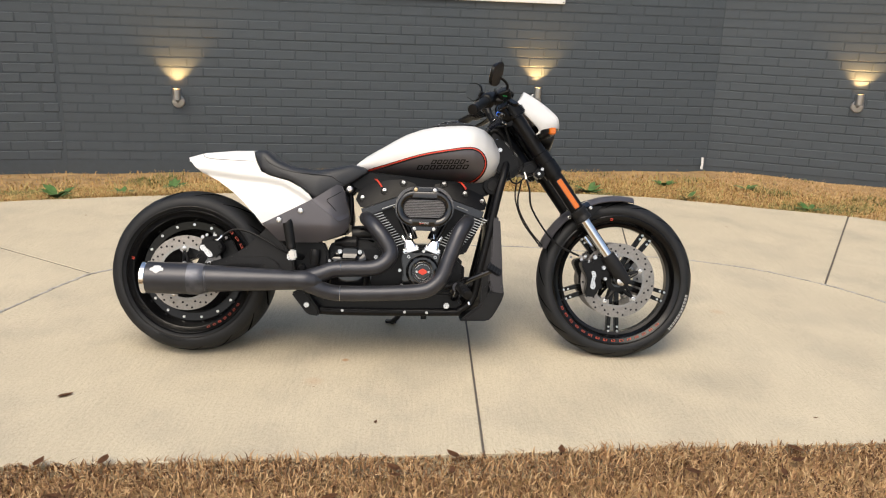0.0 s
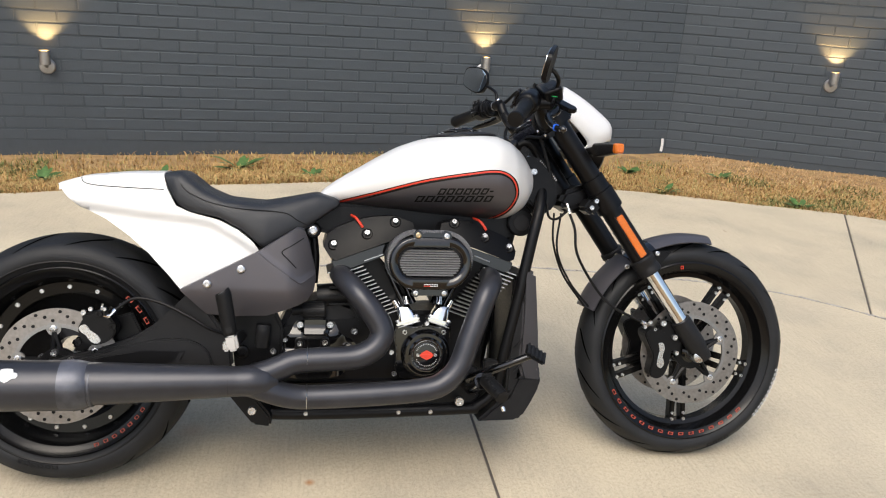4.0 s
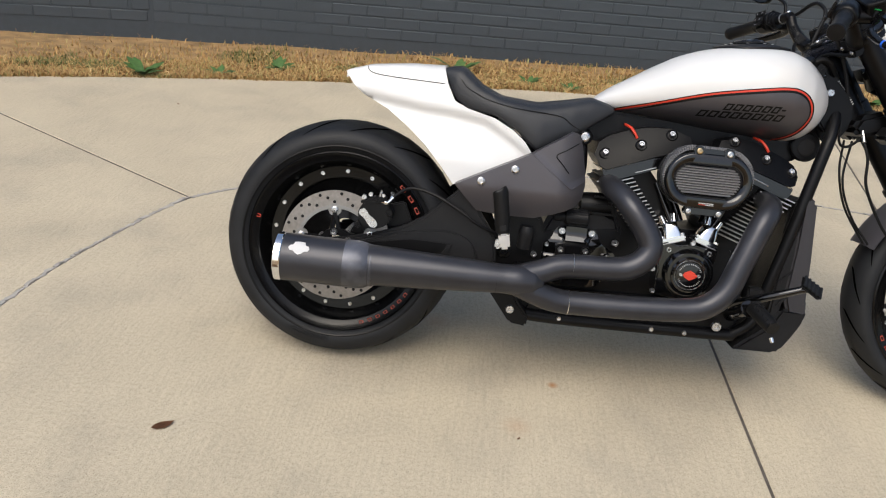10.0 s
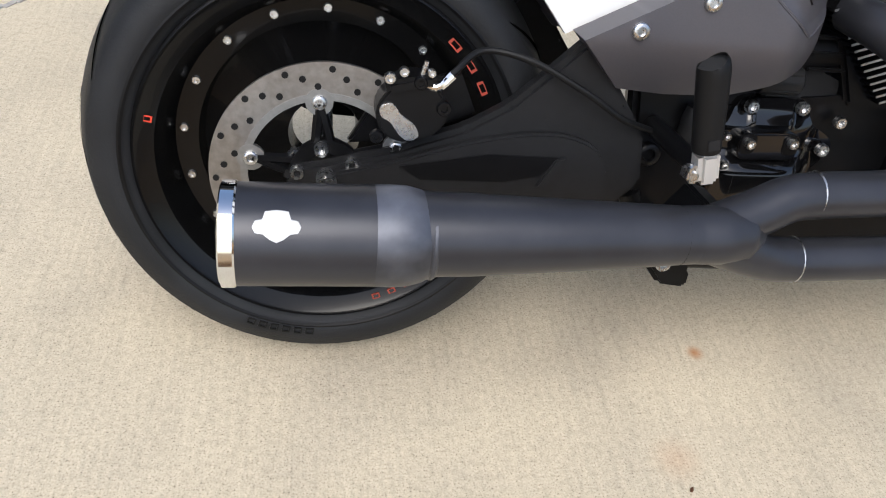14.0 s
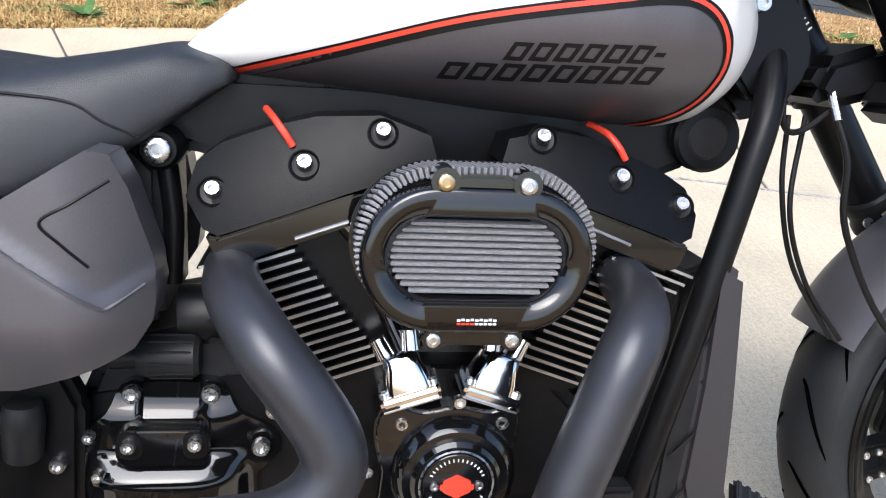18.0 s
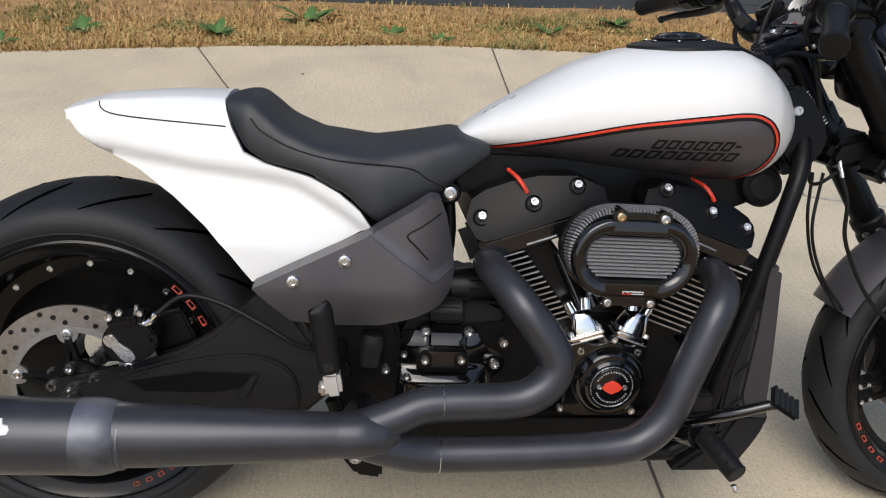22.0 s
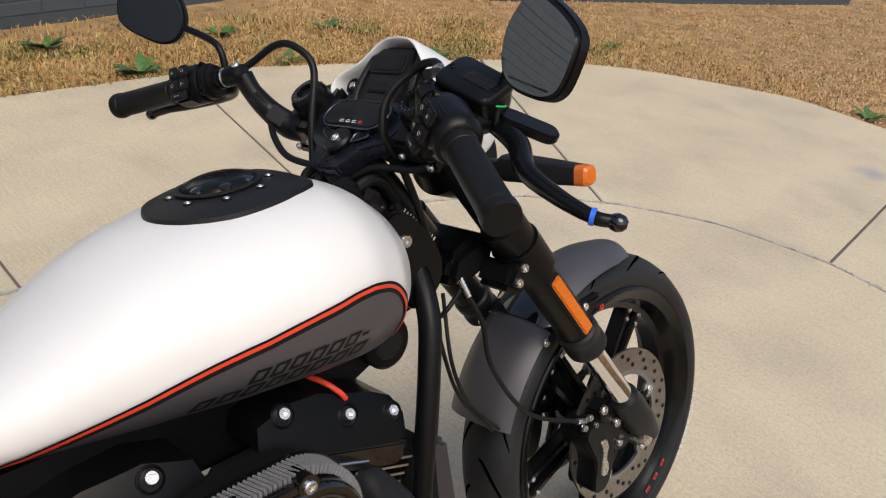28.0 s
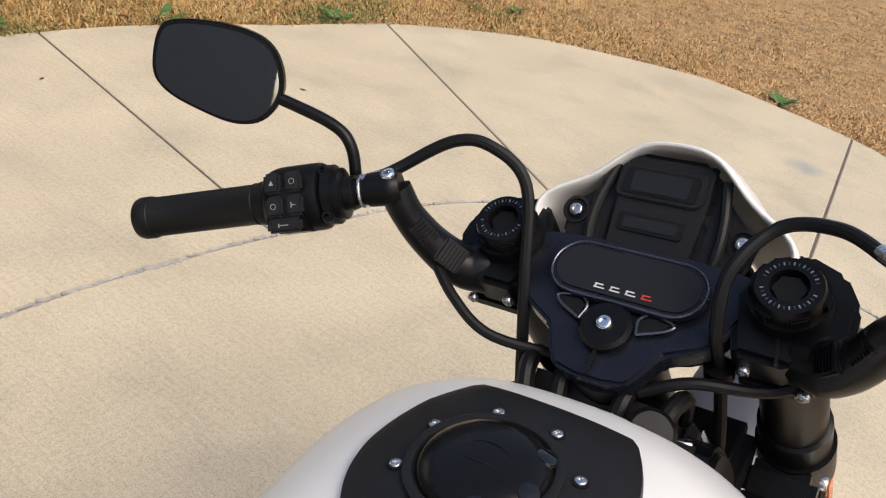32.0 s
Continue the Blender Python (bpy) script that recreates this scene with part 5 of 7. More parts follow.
gridc.append([bm.verts.new((x, -y, z)) for x, y, z in low[:0:-1]] + [bm.verts.new(v) for v in low])
for a, b in zip(gridc, gridc[1:]):
    for j in range(len(a) - 1):
        bm.faces.new((a[j], a[j + 1], b[j + 1], b[j]))
cowl = part("headlamp_cowl", bm, WHITE, bike, "white painted headlamp cowl", sharp=80)
sol = cowl.modifiers.new("thickness", "SOLIDIFY")
sol.thickness, sol.offset = 0.0058, -1
sub = cowl.modifiers.new("round", "SUBSURF")
sub.levels = sub.render_levels = 1
# dark panel inside the cowl, with its small display
PM = Matrix.Translation((1.2960, 0.004, 0.989)) @ Matrix.Rotation(radians(-54), 4, "Y") @ Matrix.Scale(1.15, 4)


def pm(bm):
    bmesh.ops.transform(bm, matrix=PM, verts=bm.verts)
    return bm


panel = part("dash_panel", pm(plate(both([(-0.030, 0.056), (-0.018, 0.068), (0.004, 0.070), (0.013, 0.060), (0.026, 0.046), (0.044, 0.034), (0.051, 0.024)]), -0.012, -0.001, 0.003)), PLASTIC, bike, "moulded black dash panel")
part("panel_step", pm(plate(both([(-0.024, 0.034), (0.012, 0.036), (0.046, 0.036), (0.052, 0.026)]), -0.004, 0.004, 0.004)), PLASTIC, panel)
part("display_bezel", pm(plate(rounded(0.0285, 0.003, 0.0130, 0.0325, 0.006), 0.003, 0.0065, 0.002)), PLASTIC, panel)
part("bezel_rim", pm(plate(rounded(0.0285, 0.003, 0.0100, 0.0275, 0.003), 0.006, 0.0072, 0.0006)), INK, panel)
part("display", pm(plate(rounded(0.0285, 0.003, 0.0078, 0.0215, 0.0015), 0.0068, 0.0078, 0.0003)), SCREEN, panel, "grey display glass")
part("indicator_bezel", pm(plate(rounded(-0.002, 0.002, 0.0066, 0.0235, 0.0015), 0.003, 0.0055, 0.001)), INK, panel)
part("indicator_strip", pm(plate(rounded(-0.002, 0.002, 0.0042, 0.0200, 0.001), 0.005, 0.0062, 0.0003)), SCREEN, panel)
for sy in (-1, 1):
    part("panel_rib", pm(tube([(0.040, sy * 0.040, 0.001), (0.012, sy * 0.046, 0.002), (-0.010, sy * 0.047, 0.001), (-0.028, sy * 0.044, -0.002)], 0.004, 5, 10)), PLASTIC, panel)
    part("screw_dimple", pm(lathe([(0.0105, -0.002), (0.0105, 0.001), (0.0085, 0.0015), (0.0075, -0.001)], (0, sy * 0.0615, 0), "z", 20)), PLASTIC, panel)
    bolt(PM @ Vector((0, sy * 0.0615, 0.0)), 0.0058, 0.003, panel, axis=PM.to_3x3() @ Vector((0, 0, 1)))
# headlamp
hl = part("headlamp", lathe([(0.03, -0.07), (0.055, -0.05), (0.060, -0.01), (0.060, 0.015), (0.054, 0.02)], (1.420, 0, 0.870), (0.97, 0, -0.22), 32), SATIN, bike, "round black headlamp under the cowl")
part("lens", lathe([(0.054, 0.016), (0.043, 0.024), (0.02, 0.028)], (1.420, 0, 0.870), (0.97, 0, -0.22), 32), SCREEN, hl)
for sy in (-1, 1):
    ts = part("turn_signal", loft([[(x + sx * 0.5 * w, sy * y, z + sz * 0.5 * h) for sx, sz in rounded(0, 0, 1, 1, 0.45, 3)] for x, y, z, w, h in
                                   ((1.388, 0.070, 0.874, 0.016, 0.018), (1.391, 0.108, 0.875, 0.018, 0.020), (1.393, 0.118, 0.875, 0.030, 0.036), (1.398, 0.160, 0.875, 0.029, 0.034), (1.403, 0.205, 0.875, 0.026, 0.029), (1.405, 0.232, 0.875, 0.024, 0.026))]), PLASTIC, bike, "black turn signal on a stalk")
    part("lens", loft([[(x + sx * 0.5 * w, sy * y, z + sz * 0.5 * h) for sx, sz in rounded(0, 0, 1, 1, 0.45, 3)] for x, y, z, w, h in
                       ((1.405, 0.231, 0.875, 0.0245, 0.0265), (1.406, 0.244, 0.875, 0.0235, 0.025), (1.407, 0.248, 0.875, 0.017, 0.018))]), ORANGE, ts, "amber lens")

# ---- tank ----
T_TOP = [(0.650, 0.730), (0.672, 0.752), (0.705, 0.776), (0.755, 0.806), (0.800, 0.834), (0.859, 0.867), (0.915, 0.888), (0.974, 0.901), (1.030, 0.909), (1.085, 0.911), (1.130, 0.907), (1.165, 0.894), (1.195, 0.870), (1.222, 0.834), (1.238, 0.795), (1.240, 0.765)]
T_BOT = [(0.650, 0.722), (0.672, 0.716), (0.705, 0.709), (0.800, 0.702), (0.950, 0.687), (1.085, 0.678), (1.146, 0.676), (1.180, 0.684), (1.210, 0.706), (1.232, 0.742), (1.240, 0.760)]
T_WID = [(0.650, 0.032), (0.672, 0.052), (0.705, 0.072), (0.755, 0.098), (0.859, 0.140), (0.974, 0.170), (1.060, 0.180), (1.120, 0.177), (1.165, 0.162), (1.200, 0.132), (1.225, 0.096), (1.238, 0.056), (1.240, 0.03)]


def tank_half(x, z):
    """Half the tank's width at a place on its side."""
    lo, hi, w = lerp(T_BOT, x), lerp(T_TOP, x), lerp(T_WID, x)
    zc = lo + (hi - lo) * 0.53
    t = (z - zc) / ((hi - zc) if z > zc else (zc - lo))
    t = max(-0.999, min(0.999, t))
    return w * (1 - abs(t) ** (2.4 if z > zc else 2.3)) ** (1 / 2.4 if z > zc else 1 / 2.2)


rings = []
for x in [0.650 + 0.590 * (1 - math.cos(math.pi * k / 56)) / 2 for k in range(57)]:
    lo, hi = lerp(T_BOT, x), lerp(T_TOP, x)
    zs = [lo + (hi - lo) * (1 - math.cos(math.pi * j / 22)) / 2 for j in range(23)]
    r = [(x, -tank_half(x, z), z) for z in zs]
    rings.append(r + [(a, -b, c) for a, b, c in r[::-1][1:-1]])
tank = part("tank", loft(rings), WHITE, bike, "white painted fuel tank", sharp=60)
bmod = tank.modifiers.new("round", "SUBSURF")
bmod.levels = bmod.render_levels = 1

P_UP = [(0.708, 0.713), (0.73, 0.720), (0.80, 0.740), (0.924, 0.776), (1.055, 0.800), (1.098, 0.805), (1.122, 0.803), (1.144, 0.793), (1.159, 0.775), (1.166, 0.752), (1.163, 0.732), (1.152, 0.709), (1.132, 0.690), (1.113, 0.680)]


def on_tank(x, z, sy, lift):
    y = tank_half(x, z)
    return Vector((x, sy * (y + lift), z))


def tank_ribbon(pts, w, sy, lift, name, material, parent, label=""):
    line = spline([(x, 0, z) for x, z in pts], 8)
    bm = bmesh.new()
    L = []
    for i, p in enumerate(line):
        d = (line[min(i + 1, len(line) - 1)] - line[max(0, i - 1)]).normalized()
        q = Vector((-d.z, 0, d.x)) * w / 2
        L.append((bm.verts.new(on_tank((p + q).x, (p + q).z, sy, lift)), bm.verts.new(on_tank((p - q).x, (p - q).z, sy, lift))))
    for a, b in zip(L, L[1:]):
        bm.faces.new((a[0], a[1], b[1], b[0]))
    return part(name, bm, material, parent, label)


for sy in (-1, 1):
    up = spline([(x, 0, z) for x, z in P_UP], 10)
    bm = bmesh.new()
    cols = []
    xs_p = np.linspace(0.709, max(p.x for p in up) - 0.0008, 70)
    hi_t = sorted({round(p.x, 5): p.z for p in up[:up.index(max(up, key=lambda q: q.x)) + 1]}.items())
    lo_t = sorted({round(p.x, 5): p.z for p in up[up.index(max(up, key=lambda q: q.x)):]}.items())
    for x in xs_p:
        h = lerp(hi_t, x)
        l = lerp(T_BOT, x) + 0.004 if x < lo_t[0][0] else max(lerp(lo_t, x), lerp(T_BOT, x) + 0.004)
        cols.append([bm.verts.new(on_tank(x, l + (max(h, l + 0.0005) - l) * j / 12, sy, 0.0022)) for j in range(13)])
    for a, b in zip(cols, cols[1:]):
        for j in range(12):
            bm.faces.new((a[j], a[j + 1], b[j + 1], b[j]))
    tpn = part("side_panel", bm, GREY, tank, "satin dark grey side panel")
    tank_ribbon(P_UP, 0.0125, sy, 0.0027, "panel_edge", INK, tank)
    tank_ribbon([(x - 0.001, z + 0.0015) for x, z in P_UP], 0.0044, sy, 0.0036, "pinstripe", RED, tank, "red pinstripe")
    for z0, xa, xb, n in ((0.7515, 0.958, 1.108, 7), (0.7305, 0.903, 1.100, 8)):
        for k in range(n):
            x0 = xa + (xb - xa) * k / n
            w = (xb - xa) / n * 0.80
            bm = bmesh.new()
            bars = [(0, 1, 0.28, 0.5), (0, 1, -0.5, -0.28), (0, 0.26, -0.28, 0.28), (0.74, 1, -0.28, 0.28)]
            if (k, n) == (6, 7):
                bars = [(0, 0.55, -0.12, 0.12)]
            for u0, u1, v0, v1 in bars:
                q = []
                for u, v in ((u0, v0), (u1, v0), (u1, v1), (u0, v1)):
                    z = z0 + v * 0.0165 + 0.035 * (x0 - xa)
                    q.append(bm.verts.new(on_tank(x0 + u * w + (z - z0) * 0.5, z, sy, 0.0030)))
                bm.faces.new(q)
            part("print_bar", bm, INK, tpn)
# fuel cap surround: dark oval pad with a ring of screws round a gloss cap
def tank_top(x, y):
    lo, hi, w = lerp(T_BOT, x), lerp(T_TOP, x), lerp(T_WID, x)
    zc = lo + (hi - lo) * 0.53
    return zc + (hi - zc) * max(0.0, 1 - (abs(y) / w) ** 2.4) ** (1 / 2.4)


CX = 1.036
bm = bmesh.new()
cen = bm.verts.new((CX, 0, tank_top(CX, 0) + 0.009))
rings = []
for f in (0.3, 0.6, 0.9, 1.0, 1.015):
    ring = []
    for k in range(64):
        a = math.tau * k / 64
        c_, s_ = math.cos(a), math.sin(a)
        # a round rear, and two straight flanks that meet a cut-off front
        if c_ < 0:
            x, y = c_ * 0.089, s_ * 0.089
        else:
            x, y = min(c_ * 0.13, 0.088), s_ * 0.089 * (1 - 0.16 * c_ * c_)
        x, y = CX + x * f, y * f
        ring.append(bm.verts.new((x, y, tank_top(x, y) + (0.009 - 0.003 * f if f < 0.95 else 0.0045 if f < 1.01 else -0.002))))
    rings.append(ring)
for k in range(64):
    bm.faces.new((cen, rings[0][k], rings[0][(k + 1) % 64]))
for a, b in zip(rings, rings[1:]):
    for k in range(64):
        bm.faces.new((a[k], a[(k + 1) % 64], b[(k + 1) % 64], b[k]))
cp = part("cap_surround", bm, PLASTIC, tank, "satin black fuel cap surround", sharp=50)
CAPM = Matrix.Translation((CX, 0.002, tank_top(CX, 0) + 0.0075)) @ Matrix.Rotation(math.atan2(tank_top(CX - 0.04, 0) - tank_top(CX + 0.04, 0), 0.08), 4, "Y") @ Matrix.Scale(1.1, 4)


def on_cap(bm):
    bmesh.ops.transform(bm, matrix=CAPM, verts=bm.verts)
    return bm


part("cap_ring", on_cap(lathe([(0.0455, 0.0), (0.0455, 0.0014), (0.043, 0.0024), (0.040, 0.0018), (0.0385, -0.001)], (0, 0, 0), "z", 56)), PLASTIC, cp)
fc_ = part("fuel_cap", on_cap(lathe([(0.0385, 0.0), (0.038, 0.002), (0.034, 0.006), (0.026, 0.0085), (0.014, 0.0095), (0.004, 0.0098)], (0, 0, 0), "z", 56)), CAPB, cp, "gloss black fuel cap")
for a in (205, 255, 305):
    c_, s_ = math.cos(radians(a)), math.sin(radians(a))
    part("finger_notch", on_cap(lathe([(0.0070, 0.0035), (0.0060, 0.0062), (0.003, 0.0070)], (c_ * 0.0335, s_ * 0.0335, 0), (c_ * 0.35, s_ * 0.35, 1), 20)), GLOSS, fc_)
part("cap_line", on_cap(tube([(-0.006, 0.017, 0.0082), (0.006, 0.012, 0.0092), (0.010, 0.0, 0.0097), (0.006, -0.014, 0.0090), (-0.004, -0.016, 0.0086), (-0.007, 0.0, 0.0097), (-0.006, 0.017, 0.0082)], 0.0007, 6, 6)), INK, fc_)
for k in range(8):
    a = math.tau * k / 8 + 0.42
    x, y = CX + math.cos(a) * 0.0568, math.sin(a) * 0.0568
    part("screw_well", lathe([(0.0056, -0.002), (0.0056, 0.0008), (0.0045, 0.001)], (x, y, tank_top(x, y) + 0.0072), "z", 16), INK, cp)
    bolt((x, y, tank_top(x, y) + 0.0072), 0.0042, 0.0022, cp, axis=(0, 0, 1))
# small maker's plate and front mount
for x, ln in ((0.700, 0.012), (0.722, 0.032), (0.745, 0.014)):
    for dy in ((-0.0035, 0.0035) if ln < 0.02 else (-0.0015, 0.0015)):
        y = -0.020 - 0.10 * (x - 0.70) + dy
        part("print_bar", box((x, y, tank_top(x, y) + 0.0008), (ln, 0.0022 if ln < 0.02 else 0.0012, 0.0008), 0, Matrix.Rotation(radians(-33), 4, "Y")), STEEL, tank)
tb = part("tank_bracket", prism(outline([(1.168, 0.826), (1.186, 0.860), (1.203, 0.871), (1.210, 0.856), (1.202, 0.828)], 3), -0.050, -0.044, 0.002), FIN, bike, "bright front tank bracket")
part("bracket_bolt", lathe([(0.009, 0.0), (0.009, 0.008), (0.007, 0.010), (0.006, 0.024), (0.003, 0.026)], (1.204, -0.049, 0.853), (0.45, -1, 0), 14), CHROME, tb)
# ---- seat and tail ----
S_TOP = [(0.266, 0.776), (0.287, 0.785), (0.315, 0.787), (0.340, 0.768), (0.365, 0.746), (0.420, 0.722), (0.515, 0.714), (0.590, 0.728), (0.650, 0.741), (0.700, 0.728), (0.712, 0.715)]
S_LOW = [(0.262, 0.768), (0.278, 0.742), (0.300, 0.702), (0.335, 0.680), (0.409, 0.668), (0.468, 0.636), (0.500, 0.605), (0.520, 0.590), (0.560, 0.608), (0.617, 0.640), (0.700, 0.700), (0.712, 0.707)]
S_WID = [(0.262, 0.082), (0.300, 0.112), (0.360, 0.125), (0.440, 0.138), (0.520, 0.140), (0.600, 0.120), (0.680, 0.092), (0.712, 0.075)]
rings = []
for k in range(46):
    x = 0.262 + 0.45 * k / 45
    lo, hi, w = lerp(S_LOW, x), lerp(S_TOP, x), lerp(S_WID, x)
    r = []
    sec = [(0.0, 0.0), (0.30, 0.0), (0.58, -0.02), (0.80, -0.07), (0.93, -0.18), (1.0, -0.40), (1.02, -0.70), (1.01, -0.93), (0.94, -1.0), (0.5, -1.0)]
    for u, v in sec:
        r.append((x, -u * w, hi + (hi - lo) * v))
    r += [(a, -b, c) for a, b, c in r[::-1][:-1]]
    rings.append(r)
seat = part("seat", loft(rings), SEATM, bike, "black vinyl solo seat", sharp=50)
SEC = [(0.0, 0.0), (-0.07, 0.80), (-0.18, 0.93), (-0.40, 1.0), (-0.70, 1.02), (-1.0, 1.0)]


def seat_skin(x, z, sy):
    """A place on the seat's side."""
    lo, hi = lerp(S_LOW, x), lerp(S_TOP, x)
    return x, sy * lerp(S_WID, x) * lerp([(-v, u) for v, u in SEC], (hi - z) / max(0.001, hi - lo)), z


sm = seat.modifiers.new("round", "SUBSURF")
sm.levels = sm.render_levels = 1
for sy in (-1, 1):
    part("seat_seam", tube([seat_skin(x, z, sy) for x, z in ((0.312, 0.752), (0.326, 0.735), (0.350, 0.722), (0.385, 0.708), (0.45, 0.695), (0.53, 0.690), (0.575, 0.684), (0.600, 0.668), (0.628, 0.654))], 0.0013, 5, 6), PLASTIC, seat)

TAIL = [(0.012, 0.744), (0.036, 0.712), (0.066, 0.688), (0.131, 0.658), (0.190, 0.618), (0.241, 0.576), (0.285, 0.530), (0.319, 0.489), (0.400, 0.531), (0.509, 0.586), (0.490, 0.612), (0.455, 0.640), (0.407, 0.664), (0.336, 0.681), (0.301, 0.697), (0.280, 0.736), (0.266, 0.778), (0.180, 0.775), (0.073, 0.763)]


T_RIM = [(0.012, 0.744), (0.073, 0.763), (0.180, 0.775), (0.266, 0.778), (0.5, 0.782)]
T_CREASE = [(0.0, 0.694), (0.068, 0.686), (0.215, 0.667), (0.315, 0.659), (0.385, 0.648), (0.467, 0.601), (0.509, 0.570)]


def tail_half(x, z):
    """Half the tail's width: it flares downwards, steps in under a crease and rounds off at the rim."""
    t = max(0.0, min(1.0, (0.772 - z) / 0.222))
    k = max(0.0, min(1.0, x / 0.30))
    y = (0.098 + 0.047 * k) * (0.66 + 0.34 * t ** 0.7)
    d = lerp(T_CREASE, x) - z
    if d > -0.012:
        y -= 0.016 * min(1.0, (d + 0.012) / 0.016) * max(0.0, 1 - max(0.0, d) / 0.11) * min(1.0, x / 0.08)
    e = max(0.0, z - (lerp(T_RIM, x) - 0.022)) / 0.022
    return y - 0.014 * e * e * k - 0.004 * e * e


def tail_flare(sy):
    return lambda x, y, z: (x, y + sy * tail_half(x, z), z)


tail = new("tail_section")
tail.parent = bike
for sy in (-1, 1):
    part("tail_side", sheet(TAIL, 0, -sy * 0.012, tail_flare(sy), 0.010), WHITE, tail, "white painted tail side panel", sharp=70)
rings = []
for k in range(20):
    t = k / 19
    x = 0.014 + 0.254 * t
    z = lerp(T_RIM, x)
    w = tail_half(x, z) - 0.001
    rings.append([(x, u * w, z - 0.001 + 0.007 * (1 - u * u) - (0.016 if v else 0.0)) for v, us in ((0, np.linspace(-1, 1, 15)), (1, np.linspace(1, -1, 15))) for u in us])
part("tail_top", loft(rings), WHITE, tail, "white painted tail cover", sharp=50)
for sy in (-1, 1):
    wp = tail_flare(sy)
    part("panel_gap", tube([wp(x, sy * 0.0004, z) for x, z in ((0.068, 0.761), (0.072, 0.752), (0.086, 0.745), (0.12, 0.741), (0.18, 0.7385), (0.272, 0.736))], 0.0011, 6, 6), INK, tail)
part("under_tail", prism([(0.17, 0.71), (0.24, 0.64), (0.30, 0.60), (0.40, 0.60), (0.42, 0.68), (0.26, 0.72)], -0.055, 0.055, 0.01), PLASTIC, tail)
part("tail_lamp", prism(outline([(0.022, 0.740), (0.042, 0.732), (0.066, 0.706), (0.051, 0.704), (0.028, 0.728)], 3), -0.036, 0.036, 0.003), PLASTIC, tail)

# ---- side covers, swingarm, frame ----
COVER = [(0.325, 0.497), (0.410, 0.541), (0.509, 0.592), (0.602, 0.652), (0.618, 0.648), (0.630, 0.618), (0.646, 0.552), (0.650, 0.522), (0.645, 0.492), (0.630, 0.468), (0.604, 0.456), (0.560, 0.440), (0.530, 0.430), (0.450, 0.428), (0.385, 0.434)]


def cover_bulge(sy):
    def warp(x, y, z):
        e = max(0.0, (x - 0.575) / 0.088)
        # the sunken panel at the front, bounded by two straight creases
        d = min(((x - 0.512) * 0.074 + (z - 0.590) * 0.094) / 0.1196, ((z - 0.516) * 0.048 - (x - 0.606) * 0.024) / 0.0537)
        y -= sy * 0.0055 * max(0.0, min(1.0, d / 0.006))
        return x, y + sy * (0.203 - 0.070 * e ** 1.8 - 0.03 * max(0, (0.50 - z) / 0.07) ** 1.5 - 0.012 * (x < 0.0)), z
    return warp


for sy in (-1, 1):
    cv = part("side_cover", sheet(COVER, 0, -sy * 0.05, cover_bulge(sy), 0.007), GREY, bike, "satin dark grey side cover", sharp=40)
    wp = cover_bulge(sy)
    # shade along the sunken panel's edge, drawn as a thin black tube
    part("moulded_line", tube([wp(x, sy * 0.0004, z) for x, z in ((0.618, 0.626), (0.590, 0.608), (0.566, 0.592), (0.582, 0.573), (0.601, 0.552))], 0.0015, 6, 6), SATIN, cv)
    part("moulded_ridge", tube([wp(x, -sy * 0.0010, z) for x, z in ((0.505, 0.592), (0.545, 0.560), (0.585, 0.531), (0.604, 0.517), (0.611, 0.513), (0.620, 0.517), (0.640, 0.529))], 0.0022, 6, 6), GREY, cv)
    for x, z in ((0.389, 0.512), (0.469, 0.549)):
        bolt(wp(x, 0, z), 0.0105, 0.006, cv, axis=(0, sy, 0))
    part("seat_bolt_boss", lathe([(0.021, 0.0), (0.021, 0.05), (0.017, 0.056)], (0.640, sy * 0.03, 0.640), (0, sy, 0), 24), SATIN, bike)
    bolt((0.640, sy * 0.086, 0.640), 0.0135, 0.008, bike, axis=(0, sy, 0))
part("seat_strut", tube([(0.640, -0.06, 0.64), (0.648, -0.06, 0.57), (0.645, -0.06, 0.50)], 0.011, 3, 12), SATIN, bike)
part("battery_box", prism([(0.40, 0.44), (0.44, 0.60), (0.60, 0.66), (0.64, 0.62), (0.64, 0.46)], -0.075, 0.075, 0.01), PLASTIC, bike)
part("backbone", prism([(0.52, 0.66), (0.66, 0.715), (0.80, 0.715), (1.16, 0.70), (1.24, 0.79), (1.262, 0.74), (1.20, 0.64), (1.10, 0.60), (0.78, 0.60), (0.66, 0.635)], -0.050, 0.050, 0.012), SATIN, bike)

SWING = [(-0.020, 0.290), (-0.012, 0.312), (0.035, 0.322), (0.120, 0.342), (0.205, 0.372), (0.258, 0.404), (0.305, 0.450), (0.345, 0.490), (0.378, 0.455), (0.410, 0.410), (0.440, 0.370), (0.450, 0.300), (0.410, 0.262), (0.200, 0.258), (0.02, 0.270)]
